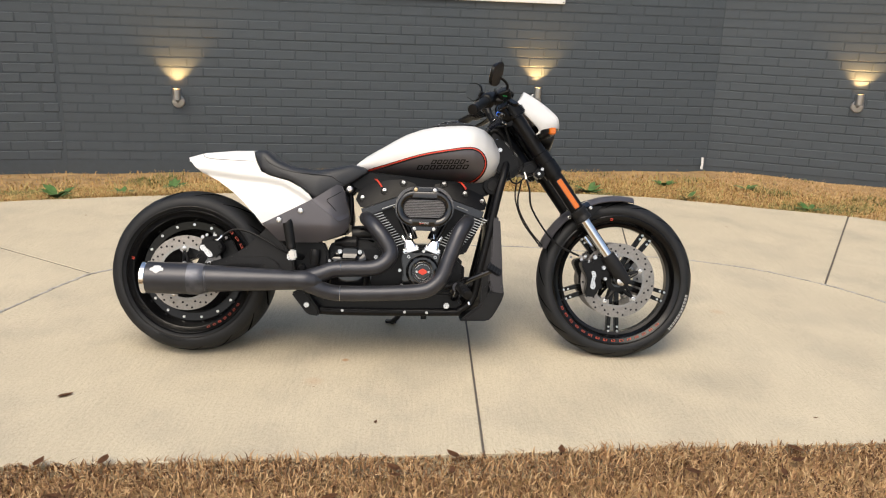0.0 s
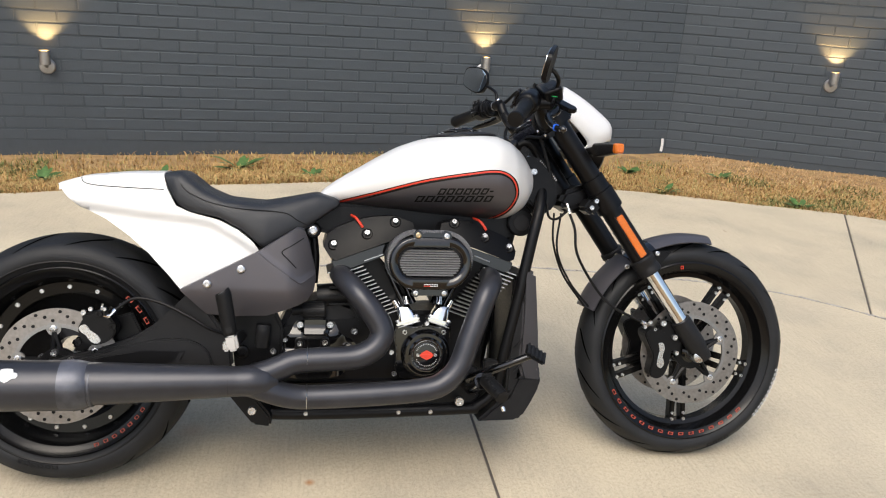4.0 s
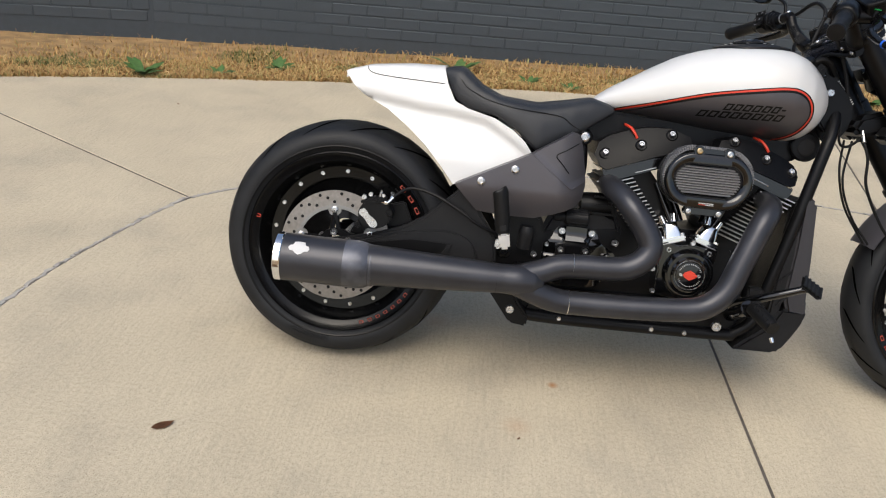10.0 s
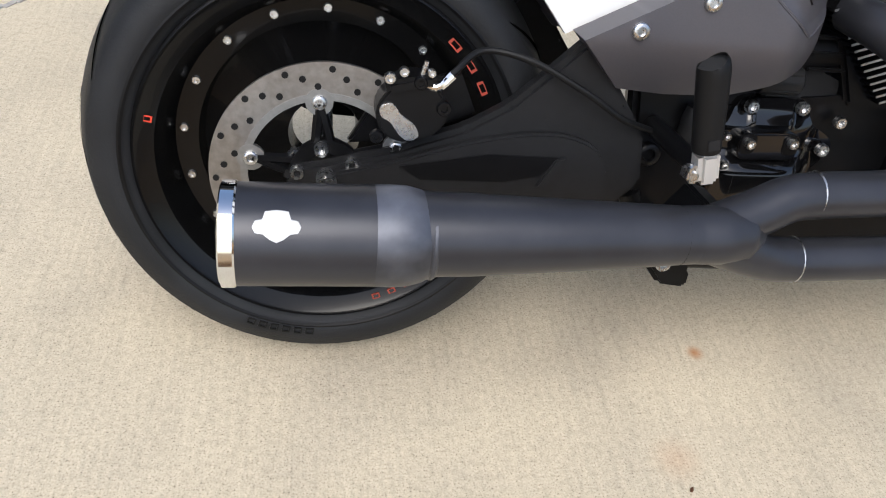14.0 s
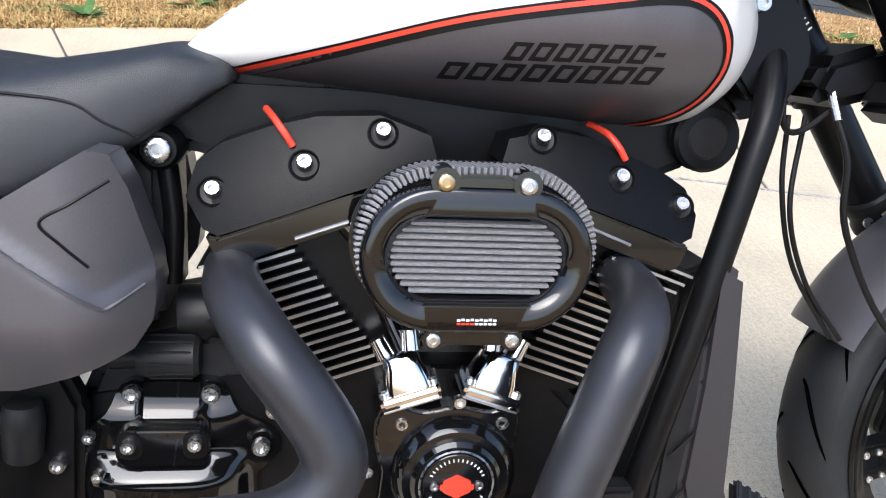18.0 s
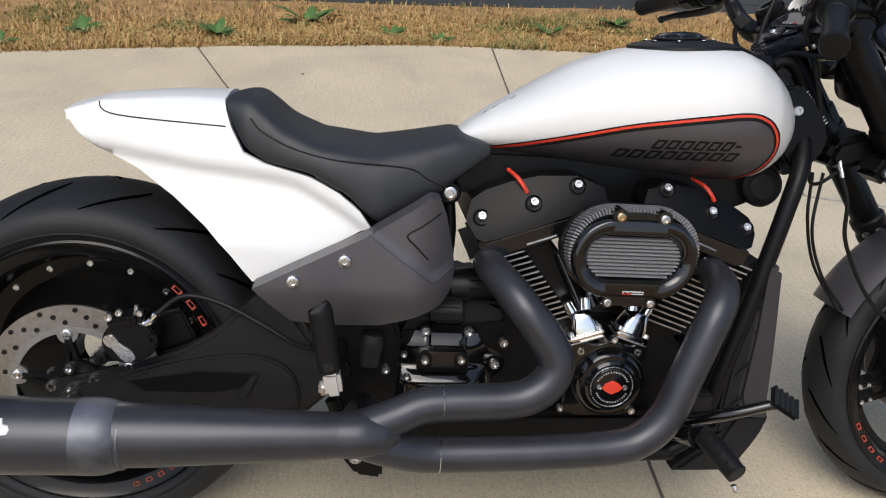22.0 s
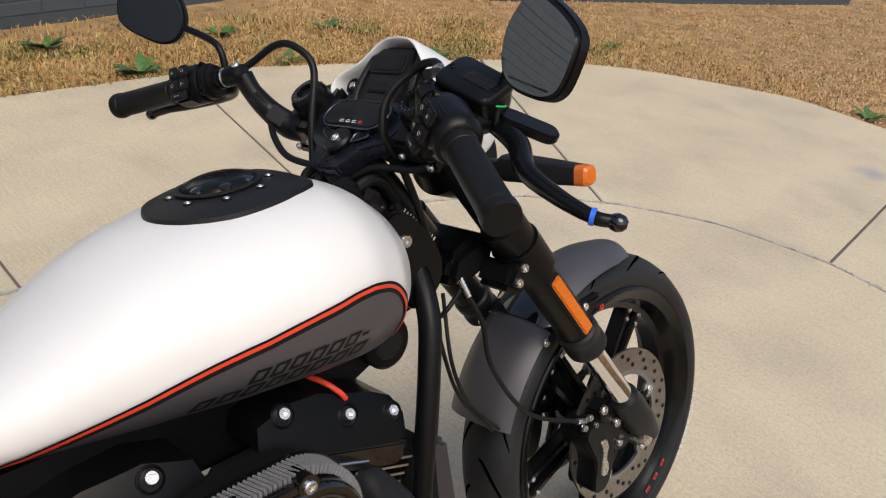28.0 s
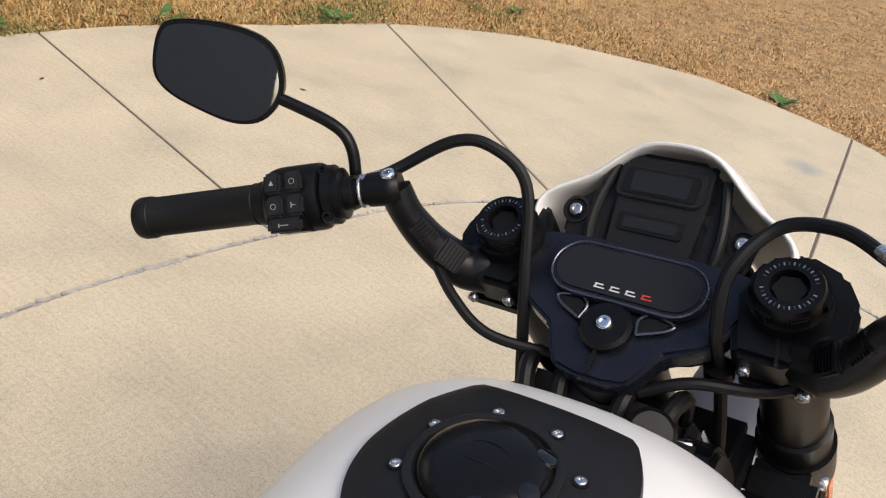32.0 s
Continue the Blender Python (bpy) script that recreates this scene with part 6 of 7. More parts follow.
for sy in (-1, 1):
    sa = part("swingarm", prism(SWING, sy * 0.138, sy * 0.168, 0.007), PLASTIC, bike, "satin black swingarm")
    part("swingarm_rib", prism(outline([(0.03, 0.300), (0.12, 0.330), (0.21, 0.358), (0.29, 0.372), (0.345, 0.368), (0.385, 0.345), (0.400, 0.300), (0.38, 0.275), (0.2, 0.272)], 4), sy * 0.160, sy * 0.180, 0.009), PLASTIC, sa)
    part("swingarm_recess", prism([(0.120, 0.325), (0.235, 0.345), (0.335, 0.343), (0.305, 0.315), (0.26, 0.305), (0.15, 0.305)], sy * 0.178, sy * 0.1815, 0.002), SATIN, sa)
    part("swingarm_rib", prism([(0.300, 0.300), (0.322, 0.340), (0.336, 0.343), (0.316, 0.300)], sy * 0.178, sy * 0.185, 0.002), PLASTIC, sa)
# rear caliper, its hose, axle adjuster
rc_ = part("rear_caliper", prism(outline([(0.098, 0.392), (0.115, 0.420), (0.145, 0.432), (0.172, 0.418), (0.185, 0.388), (0.168, 0.362), (0.135, 0.352), (0.108, 0.362)], 4), -0.166, -0.115, 0.006), SATIN, bike, "black rear brake caliper")
part("badge", prism(outline([(0.103, 0.398), (0.116, 0.402), (0.128, 0.388), (0.144, 0.376), (0.150, 0.362), (0.138, 0.356), (0.126, 0.364), (0.116, 0.378), (0.104, 0.386)], 4), -0.170, -0.165, 0.001), STEEL, rc_, "silver badge plate")
for x, z, r in ((0.112, 0.432, 0.007), (0.128, 0.440, 0.006), (0.148, 0.428, 0.008), (0.178, 0.398, 0.009), (0.10, 0.36, 0.008), (0.160, 0.440, 0.005)):
    bolt((x, -0.164, z), r, 0.008, rc_, SATIN if r > 0.0075 else STEEL)
part("caliper_bridge", box((0.138, -0.150, 0.424), (0.060, 0.040, 0.018), 0.005, Matrix.Rotation(radians(-12), 4, "Y")), SATIN, rc_)
part("bleed_nipple", tube([(0.150, -0.160, 0.432), (0.154, -0.162, 0.452)], [0.004, 0.0028], 1, 10), STEEL, rc_)
part("brake_hose", tube([(0.142, -0.186, 0.436), (0.160, -0.192, 0.430), (0.178, -0.192, 0.448), (0.215, -0.170, 0.470), (0.275, -0.178, 0.462), (0.345, -0.190, 0.430), (0.395, -0.190, 0.400), (0.45, -0.16, 0.375)], 0.0042, 6, 10), GRIPRUB, bike, "black rear brake hose")
part("hose_fitting", tube([(0.138, -0.186, 0.438), (0.160, -0.193, 0.430), (0.177, -0.192, 0.446)], [0.0055, 0.005, 0.0065], 4, 10), CHROME, bike)
part("caliper_bracket", prism([(0.06, 0.33), (0.10, 0.40), (0.20, 0.43), (0.225, 0.375), (0.12, 0.335)], -0.128, -0.112, 0.004), SATIN, bike)
bolt((0.043, -0.136, 0.332), 0.010, 0.01, bike)
bolt((-0.003, -0.146, 0.321), 0.010, 0.01, bike)

for o in [rc_] + list(rc_.children):
    o.data.transform(Matrix.Translation((-0.008, -0.028, 0.008)))

# frame rails
for sy in (-1, 1):
    dt = part("down_tube", tube([(1.262, sy * 0.050, 0.800), (1.243, sy * 0.105, 0.720), (1.222, sy * 0.122, 0.640), (1.188, sy * 0.126, 0.480), (1.150, sy * 0.126, 0.310), (1.130, sy * 0.126, 0.225), (1.085, sy * 0.126, 0.182), (1.03, sy * 0.126, 0.172), (0.560, sy * 0.126, 0.166), (0.49, sy * 0.126, 0.20), (0.455, sy * 0.122, 0.27)], 0.0155, 7, 16), SATIN, bike, "satin black frame tube")
    if sy < 0:
        d = Vector((1.150, 0, 0.310)) - Vector((1.188, 0, 0.480))
        for k in range(14):
            c = Vector((1.186, -0.1405, 0.470)) + d * (k / 14) * 0.72
            for q in (-0.005, 0.0005, 0.006):
                part("print_bar", box(c + Vector((q, 0.0008 * abs(q) * 300, 0)), (0.0012, 0.001, 0.0062), 0, Matrix.Rotation(math.atan2(d.x, d.z), 4, "Y")), PALE, dt)
part("frame_plate", prism([(0.437, 0.236), (0.500, 0.156), (0.545, 0.150), (0.545, 0.178), (0.515, 0.215), (0.49, 0.262)], -0.188, -0.110, 0.006), SATIN, bike)
bolt((0.498, -0.188, 0.193), 0.011, 0.008, bike)
bolt((1.030, -0.150, 0.200), 0.013, 0.010, bike)
for x in (0.63, 0.87, 0.955):
    bolt((x, -0.142, 0.170), 0.006, 0.006, bike)
part("skid_cover", prism([(0.52, 0.150), (1.06, 0.156), (1.10, 0.20), (1.06, 0.25), (0.56, 0.24)], -0.12, 0.12, 0.01), SATIN, bike)

# radiator with its shroud and chin piece
part("radiator", prism([(1.180, 0.530), (1.212, 0.545), (1.215, 0.22), (1.165, 0.22)], -0.095, 0.095, 0.004), PLASTIC, bike, "black radiator core")
for sy in (-1, 1):
    sh_ = part("radiator_shroud", prism([(1.196, 0.545), (1.207, 0.556), (1.231, 0.540), (1.243, 0.390), (1.249, 0.280), (1.256, 0.262), (1.254, 0.245), (1.205, 0.250), (1.190, 0.300), (1.196, 0.42)], sy * 0.098, sy * 0.140, 0.008), SHROUD, bike, "dark grey radiator shroud")
    part("shroud_inner", prism([(1.183, 0.520), (1.204, 0.548), (1.203, 0.40), (1.196, 0.30), (1.185, 0.225), (1.160, 0.215), (1.166, 0.33)], sy * 0.095, sy * 0.134, 0.005), PLASTIC, sh_)
    for z in (0.44, 0.335, 0.27):
        part("shroud_clip", prism([(1.172, z), (1.204, z + 0.035), (1.204, z + 0.028), (1.180, z - 0.008)], sy * 0.134, sy * 0.138, 0.002), PLASTIC, sh_)
part("chin_spoiler", prism([(1.190, 0.262), (1.256, 0.262), (1.252, 0.235), (1.236, 0.200), (1.206, 0.150), (1.192, 0.142), (1.080, 0.140), (1.120, 0.175), (1.165, 0.21)], -0.142, 0.142, 0.012), PLASTIC, bike, "matt black chin spoiler")
part("horn", lathe([(0.02, -0.02), (0.034, -0.01), (0.036, 0.01), (0.02, 0.02)], (1.202, -0.05, 0.672), "y", 26), PLASTIC, bike)
for sy in (0.0, 0.016):
    part("horn_ring", lathe([(0.033, -0.003), (0.037, 0), (0.033, 0.003)], (1.202, -0.065 + sy, 0.672), "y", 26), SATIN, bike)

# ---- engine ----
eng = new("engine")
eng.parent = bike
part("crankcase", prism([(0.80, 0.430), (1.03, 0.430), (1.10, 0.36), (1.10, 0.22), (1.06, 0.19), (0.56, 0.19), (0.52, 0.28), (0.56, 0.40), (0.70, 0.42)], -0.090, 0.125, 0.014), SATIN, eng, "black engine crankcase")
part("gearbox", prism([(0.545, 0.36), (0.58, 0.44), (0.70, 0.465), (0.76, 0.44), (0.78, 0.30), (0.56, 0.26)], -0.085, 0.12, 0.014), PLASTIC, eng)


def cylinder(sx, name):
    """Cooling fins across a leaning cylinder: thin plates with bright machined rims, in front of its dark barrel."""
    X = lambda x: 0.931 + sx * (x - 0.931)
    cy = part(name, prism([(X(0.69), 0.550), (X(0.80), 0.592), (X(0.905), 0.470), (X(0.86), 0.385), (X(0.76), 0.400)], -0.100, 0.095, 0.006), SATIN, eng, "finned black cylinder")
    d = Vector((sx * math.cos(radians(19)), 0, math.sin(radians(19))))
    m = Matrix((d, Vector((0, 1, 0)), d.cross(Vector((0, 1, 0))))).transposed().to_4x4()
    for k in range(15):
        t = k / 14
        right = Vector((X(0.766 + 0.100 * t), 0, 0.562 - 0.124 * t))
        ln = 0.092 - 0.012 * t
        c = right - d * ln * 0.5
        fin = part("fin", box(c + Vector((0, -0.022, 0)), (ln, 0.196, 0.0036), 0.001, m), SATIN, cy)
        part("fin_edge", box(c + Vector((0, -0.1206, 0)), (ln - 0.004, 0.0012, 0.0030), 0.0, m), FIN, fin, "bright machined fin edge")
    return cy


cylinder(1, "rear_cylinder")
cylinder(-1, "front_cylinder")
HEADS = ((1, [(0.668, 0.600), (0.677, 0.632), (0.700, 0.650), (0.745, 0.668), (0.790, 0.680), (0.850, 0.684), (0.898, 0.668), (0.905, 0.645), (0.872, 0.630), (0.819, 0.612), (0.748, 0.585), (0.700, 0.567), (0.686, 0.572)]),
         (2, [(1.178, 0.598), (1.166, 0.624), (1.140, 0.640), (1.095, 0.658), (1.060, 0.672), (1.015, 0.678), (0.975, 0.668), (0.968, 0.645), (1.000, 0.626), (1.051, 0.608), (1.106, 0.589), (1.158, 0.571), (1.172, 0.576)]))


def rocker(k):
    """The cover's outer face: upright below a crease, leaning back above it and swelling a little between its ends."""
    (x0, z0), (x1, z1) = ((0.688, 0.562), (0.819, 0.611)) if k == 1 else ((1.165, 0.567), (1.051, 0.607))
    mid = 0.785 if k == 1 else 1.075

    def warp(x, y, z):
        d = (z - z0 - (z1 - z0) * (x - x0) / (x1 - x0)) * 0.935
        lean = 0.30 * d + 2.2 * d * d if d > 0 else -0.10 * d
        return x, -0.136 + lean + 0.9 * (x - mid) ** 2 + y, z
    return warp


for k, pts in HEADS:
    hd = part("rocker_cover", sheet(pts, 0.0, 0.19, rocker(k), 0.005), ROCKER, eng, "satin black rocker cover", sharp=24)
    lo = [(0.688, 0.568), (0.700, 0.541), (0.712, 0.537), (0.760, 0.556), (0.850, 0.590), (0.850, 0.620), (0.748, 0.583), (0.700, 0.565)] if k == 1 else [(1.168, 0.570), (1.160, 0.545), (1.148, 0.541), (1.100, 0.558), (1.020, 0.588), (1.020, 0.616), (1.106, 0.587), (1.158, 0.569)]
    part("head_band", prism(lo, -0.131, 0.09, 0.003), GLOSS, hd)
    edge = [(0.772, 0.567), (0.822, 0.585)] if k == 1 else [(1.104, 0.569), (1.062, 0.585)]
    part("machined_edge", tube([(edge[0][0], -0.1322, edge[0][1]), (edge[1][0], -0.1322, edge[1][1])], 0.0018, 1, 8), FIN, hd)
    for x, z in (((0.694, 0.606), (0.779, 0.636), (0.852, 0.668)) if k == 1 else ((1.158, 0.607), (1.090, 0.634), (1.008, 0.669))):
        c = Vector(rocker(k)(x, 0, z))
        part("bolt_pocket", lathe([(0.0150, -0.004), (0.0150, 0.0015), (0.0132, 0.0030), (0.0118, 0.0005), (0.004, -0.0005)], c, (0, -0.93, 0.36), 22), SATIN, hd)
        bolt(c + Vector((0, 0.002, 0)), 0.0078, 0.010, hd, axis=(0, -0.85, 0.53))
for x in (0.762, 1.090):
    part("spark_lead", tube([(x + 0.006, -0.112, 0.652), (x - 0.002, -0.112, 0.664), (x - 0.012, -0.102, 0.676), (x - 0.022, -0.070, 0.682)], 0.0036, 5, 10), RED, eng, "red spark plug lead")
for p, q in (((0.86, -0.09, 0.56), (0.905, -0.115, 0.455)), ((0.835, -0.10, 0.545), (0.882, -0.125, 0.45)), ((1.00, -0.09, 0.56), (0.958, -0.115, 0.455)), ((1.035, -0.10, 0.545), (0.985, -0.125, 0.45))):
    part("pushrod_tube", tube([p, q], 0.0088, 1, 14), GLOSS, eng)
for sx, cx in ((-1, 0.888), (1, 0.970)):
    m = Matrix.Rotation(radians(sx * 18), 4, "Y")
    U3, X3 = m.to_3x3() @ Vector((0, 0, 1)), m.to_3x3() @ Vector((1, 0, 0))
    c = Vector((cx, -0.128, 0.412))
    lb_ = part("lifter_block", loft([[tuple(c + U3 * h + X3 * a + Vector((0, b, 0))) for a, b in rounded(0, 0, hx, hy, 0.009, 4)] for h, hx, hy in
                                     ((0.006, 0.024, 0.024), (0.016, 0.023, 0.023), (0.030, 0.019, 0.021), (0.040, 0.017, 0.018), (0.043, 0.014, 0.015))]), CHROME, eng, "chromed lifter block", sharp=50)
    part("flange", box(c, (0.062, 0.058, 0.012), 0.004, m), CHROME, lb_)
    part("gasket", box(c - U3 * 0.0072, (0.060, 0.056, 0.0024), 0.0006, m), FIN, lb_)
    for f in (-0.0125, 0.0125):
        b0 = c + U3 * 0.040 + X3 * f
        part("collar", tube([b0, b0 + U3 * 0.020 + X3 * f * 0.35 + Vector((0, 0.004, 0))], [0.0105, 0.0092], 1, 18), CHROME, lb_)
    for q in (-0.0255, 0.0255):
        bolt(c + X3 * q + U3 * 0.005 + Vector((0, -0.018, 0)), 0.0050, 0.006, lb_, axis=U3)
# cam cover and round timer cover
CAM = outline([(0.852, 0.380), (0.868, 0.408), (0.900, 0.398), (0.935, 0.404), (0.970, 0.398), (0.998, 0.405), (1.000, 0.370), (0.990, 0.33), (0.985, 0.272), (0.935, 0.262), (0.862, 0.268), (0.860, 0.33)], 3)
cam_ = part("cam_cover", prism(CAM, -0.155, -0.085, 0.010, segs=3), GLOSS, eng, "gloss black cam cover")
part("cam_dome", lathe([(0.066, -0.150), (0.062, -0.165), (0.054, -0.172), (0.045, -0.172)], (0.935, 0, 0.330), "y", 40), GLOSS, cam_)
tmr = part("timer_cover", lathe([(0.046, -0.168), (0.046, -0.176), (0.042, -0.180), (0.034, -0.179), (0.033, -0.180), (0.010, -0.181)], (0.935, 0, 0.330), "y", 48), GLOSS, cam_, "round gloss black timer cover")
part("trim_ring", lathe([(0.036, -0.1795), (0.0372, -0.1812), (0.0384, -0.1795)], (0.935, 0, 0.330), "y", 48, closed=True), STEEL, tmr)
for pts in ([(-0.014, 0.006), (0.0, 0.013), (0.014, 0.006), (0.014, 0.001), (-0.014, 0.001)], [(-0.014, -0.006), (0.0, -0.013), (0.014, -0.006), (0.014, -0.001), (-0.014, -0.001)]):
    part("emblem", prism([(0.935 + a, 0.330 + b) for a, b in pts], -0.1835, -0.180, 0.0008), RED, tmr, "red emblem")
part("emblem_bar", prism([(0.918, 0.3270), (0.952, 0.3270), (0.952, 0.3330), (0.918, 0.3330)], -0.1845, -0.1815, 0.0006), RED, tmr)
for k in range(30):
    a = radians(25 + 130 * (k % 15) / 14) * (1 if k < 15 else -1)
    part("print_bar", box((0.935 + math.cos(a) * 0.0285, -0.1815, 0.330 + math.sin(a) * 0.0285), (0.0012, 0.001, 0.0030), 0, Matrix.Rotation(math.pi / 2 - a, 4, "Y")), PALE, tmr)
for a in (0, math.pi):
    bolt((0.935 + math.cos(a) * 0.0225, -0.181, 0.330), 0.0045, 0.003, tmr)
for x, z in ((0.880, 0.385), (0.982, 0.385), (0.937, 0.408), (0.847, 0.332), (0.855, 0.275), (0.992, 0.325), (0.985, 0.272)):
    bolt((x, -0.150, z), 0.0068, 0.008, cam_)
# oval air cleaner: pleated element behind a black frame with a slatted window
AC = (0.935, 0.571)
ac = new("air_cleaner")
ac.parent = bike
part("backplate", prism(capsule(AC[0], AC[1] + 0.001, 0.106, 0.071, 14), -0.192, -0.110, 0.004), INK, ac)
per = capsule(AC[0], AC[1] + 0.008, 0.1085, 0.0725, 60)
dist = [0.0]
for a, b in zip(per, per[1:] + per[:1]):
    dist.append(dist[-1] + math.hypot(b[0] - a[0], b[1] - a[1]))
for k in range(104):
    d = dist[-1] * k / 104
    i = max(j for j in range(len(per)) if dist[j] <= d)
    a, b = Vector(per[i]), Vector(per[(i + 1) % len(per)])
    p = a + (b - a) * ((d - dist[i]) / max(1e-6, dist[i + 1] - dist[i]))
    e = (b - a).normalized()
    nx, nz = (e.y, -e.x)
    if nx * (p.x - AC[0]) + nz * (p.y - AC[1]) < 0:
        nx, nz = -nx, -nz
    m = Matrix(((nx, 0, -nz, 0), (0, 1, 0, 0), (nz, 0, nx, 0), (0, 0, 0, 1)))
    part("pleat", box((p.x - nx * 0.004, -0.184, p.y - nz * 0.004), (0.011, 0.034, 0.0034), 0.0010, m @ Matrix.Rotation(radians(12), 4, "X")), FILTER, ac)
part("rear_rim", prism(capsule(AC[0], AC[1] + 0.006, 0.114, 0.076, 14), -0.168, -0.160, 0.002), GLOSS, ac)
frame_o, frame_i = capsule(AC[0], AC[1] - 0.001, 0.1055, 0.067, 30), capsule(AC[0], AC[1], 0.0755, 0.0355, 30)
bm = bmesh.new()
n = len(frame_o)
L = []
for pts, y, f in ((frame_o, -0.196, 1.0), (frame_o, -0.206, 1.0), (frame_o, -0.213, 0.972), (frame_o, -0.215, 0.93), (frame_i, -0.2135, 1.17), (frame_i, -0.205, 1.07), (frame_i, -0.198, 1.0), (frame_i, -0.190, 1.0)):
    L.append([bm.verts.new((AC[0] + (x - AC[0]) * f, y, AC[1] + (z - AC[1]) * f)) for x, z in pts])
for a, b in zip(L, L[1:] + L[:1]):
    for j in range(n):
        bm.faces.new((a[j], a[(j + 1) % n], b[(j + 1) % n], b[j]))
part("cover_ring", bm, GLOSS, ac, "gloss black oval cover", sharp=60)
part("screen_back", prism(capsule(AC[0], AC[1], 0.073, 0.035, 12), -0.192, -0.186, 0.0), INK, ac)
for k in range(11):
    z = AC[1] - 0.031 + 0.0062 * k
    dz = abs(z - AC[1])
    w = 0.0755 - 0.0355 + math.sqrt(max(0, 0.0365 ** 2 - dz * dz)) + 0.002
    part("slat", box((AC[0], -0.198, z), (2 * w, 0.009, 0.0033), 0.001, Matrix.Rotation(radians(14), 4, "X")), FILTER, ac)
for x, z in ((0.901, 0.641), (0.973, 0.640)):
    part("bolt_lug", prism(capsule(x, z, 0.013, 0.0128, 8), -0.214, -0.185, 0.002), GLOSS, ac)
    bolt((x, -0.214, z), 0.0078, 0.004, ac, mat("brass_bolt", (0.55, 0.42, 0.25), 0.3, 1.0) if x < 0.95 else STEEL)
part("lug_bridge", prism([(0.903, 0.634), (0.912, 0.646), (0.922, 0.648), (0.952, 0.648), (0.962, 0.646), (0.971, 0.634)], -0.212, -0.200, 0.003), GLOSS, ac)
part("lower_bracket", prism([(0.886, 0.487), (0.985, 0.487), (0.978, 0.512), (0.895, 0.512)], -0.203, -0.182, 0.004), GLOSS, ac)
for x, z in ((0.899, 0.494), (0.972, 0.494)):
    part("bolt_lug", prism(capsule(x, z, 0.010, 0.0098, 8), -0.205, -0.180, 0.002), GLOSS, ac)
    bolt((x, -0.205, z), 0.0066, 0.003, ac)
for k in range(9):
    part("print_bar", box((0.9195 + k * 0.0041, -0.2152, 0.5170 + 0.0006 * (k % 2)), (0.0031, 0.001, 0.0021), 0), PALE, ac)
    part("print_bar", box((0.9195 + k * 0.0041, -0.2152, 0.5136), (0.0031, 0.001, 0.0018), 0), RED if k < 4 else PALE, ac)
# gearbox side: cover plate, actuator, filler and bolts
GEAR = outline([(0.545, 0.325), (0.556, 0.350), (0.585, 0.372), (0.600, 0.402), (0.628, 0.408), (0.671, 0.408), (0.700, 0.402), (0.716, 0.372), (0.752, 0.350), (0.758, 0.326), (0.735, 0.300), (0.720, 0.262), (0.570, 0.262), (0.552, 0.295)], 3)


def gear_relief(x, y, z):
    """Bolt ears on a thin flange; inside it the cover swells out towards its lower edge."""
    ex = max(0.0, 1 - (abs(x - 0.640) / 0.088) ** 4)
    up = max(0.0, min(1.0, (0.388 - z) / 0.020))
    o = -0.098 - 0.010 * ex * up - 0.024 * ex * max(0.0, min(1.0, (0.330 - z) / 0.022))
    if abs(x - 0.650) < 0.030 and z > 0.366:
        o -= 0.008
    return x, o + y, z


gb = part("gearbox_cover", sheet(GEAR, 0.0, 0.03, gear_relief, 0.006), GLOSS, eng, "gloss black gearbox side cover", sharp=50)
act = part("actuator", prism(rounded(0.644, 0.344, 0.046, 0.020, 0.013), -0.126, -0.10, 0.009, segs=4), GLOSS, gb)
for x in (0.612, 0.676):
    part("bolt_seat", prism(rounded(x, 0.348, 0.0125, 0.015, 0.009), -0.1275, -0.120, 0.002), SATIN, act)
for x, z, r in ((0.612, 0.396, 0.0095), (0.689, 0.396, 0.0095), (0.739, 0.336, 0.0095), (0.560, 0.335, 0.0085), (0.612, 0.350, 0.0075), (0.676, 0.352, 0.0075), (0.752, 0.378, 0.009), (0.582, 0.318, 0.006)):
    bolt((x, -0.104 if r > 0.008 else -0.126, z), r, 0.010, gb)
fil = part("filler_cap", lathe([(0.020, -0.01), (0.022, 0.0), (0.022, 0.045), (0.018, 0.05)], (0.628, -0.095, 0.432), (1, 0, 0.0), 20), PLASTIC, eng)
for k in range(12):
    a = math.tau * k / 12
    part("knurl", box((0.650, -0.095 + math.cos(a) * 0.022, 0.432 + math.sin(a) * 0.022), (0.042, 0.003, 0.003), 0.001), PLASTIC, fil)
part("threaded_stub", tube([(0.590, -0.095, 0.430), (0.628, -0.095, 0.432)], 0.012, 1, 14), PLASTIC, eng)
part("starter", tube([(0.655, -0.06, 0.462), (0.76, -0.06, 0.470)], 0.034, 1, 22), SATIN, eng)
for z in (0.448, 0.470, 0.492):
    part("rib", box((0.72, -0.092, z), (0.07, 0.01, 0.006), 0.002), SATIN, eng)
part("pivot_plate", prism([(0.430, 0.44), (0.55, 0.435), (0.57, 0.39), (0.56, 0.20), (0.50, 0.18), (0.455, 0.24), (0.44, 0.36)], -0.125, -0.09, 0.008), SATIN, bike)
for x, z, r in ((0.468, 0.330, 0.017), (0.545, 0.330, 0.008), (0.575, 0.36, 0.006)):
    bolt((x, -0.125, z), r, 0.01, bike, SATIN if r > 0.01 else STEEL)
part("brake_reservoir", tube([(0.516, -0.135, 0.345), (0.520, -0.140, 0.385), (0.521, -0.140, 0.402)], [0.018, 0.020, 0.017], 3, 18), PLASTIC, bike)

# ---- exhaust ----
ex = new("exhaust")
ex.parent = bike
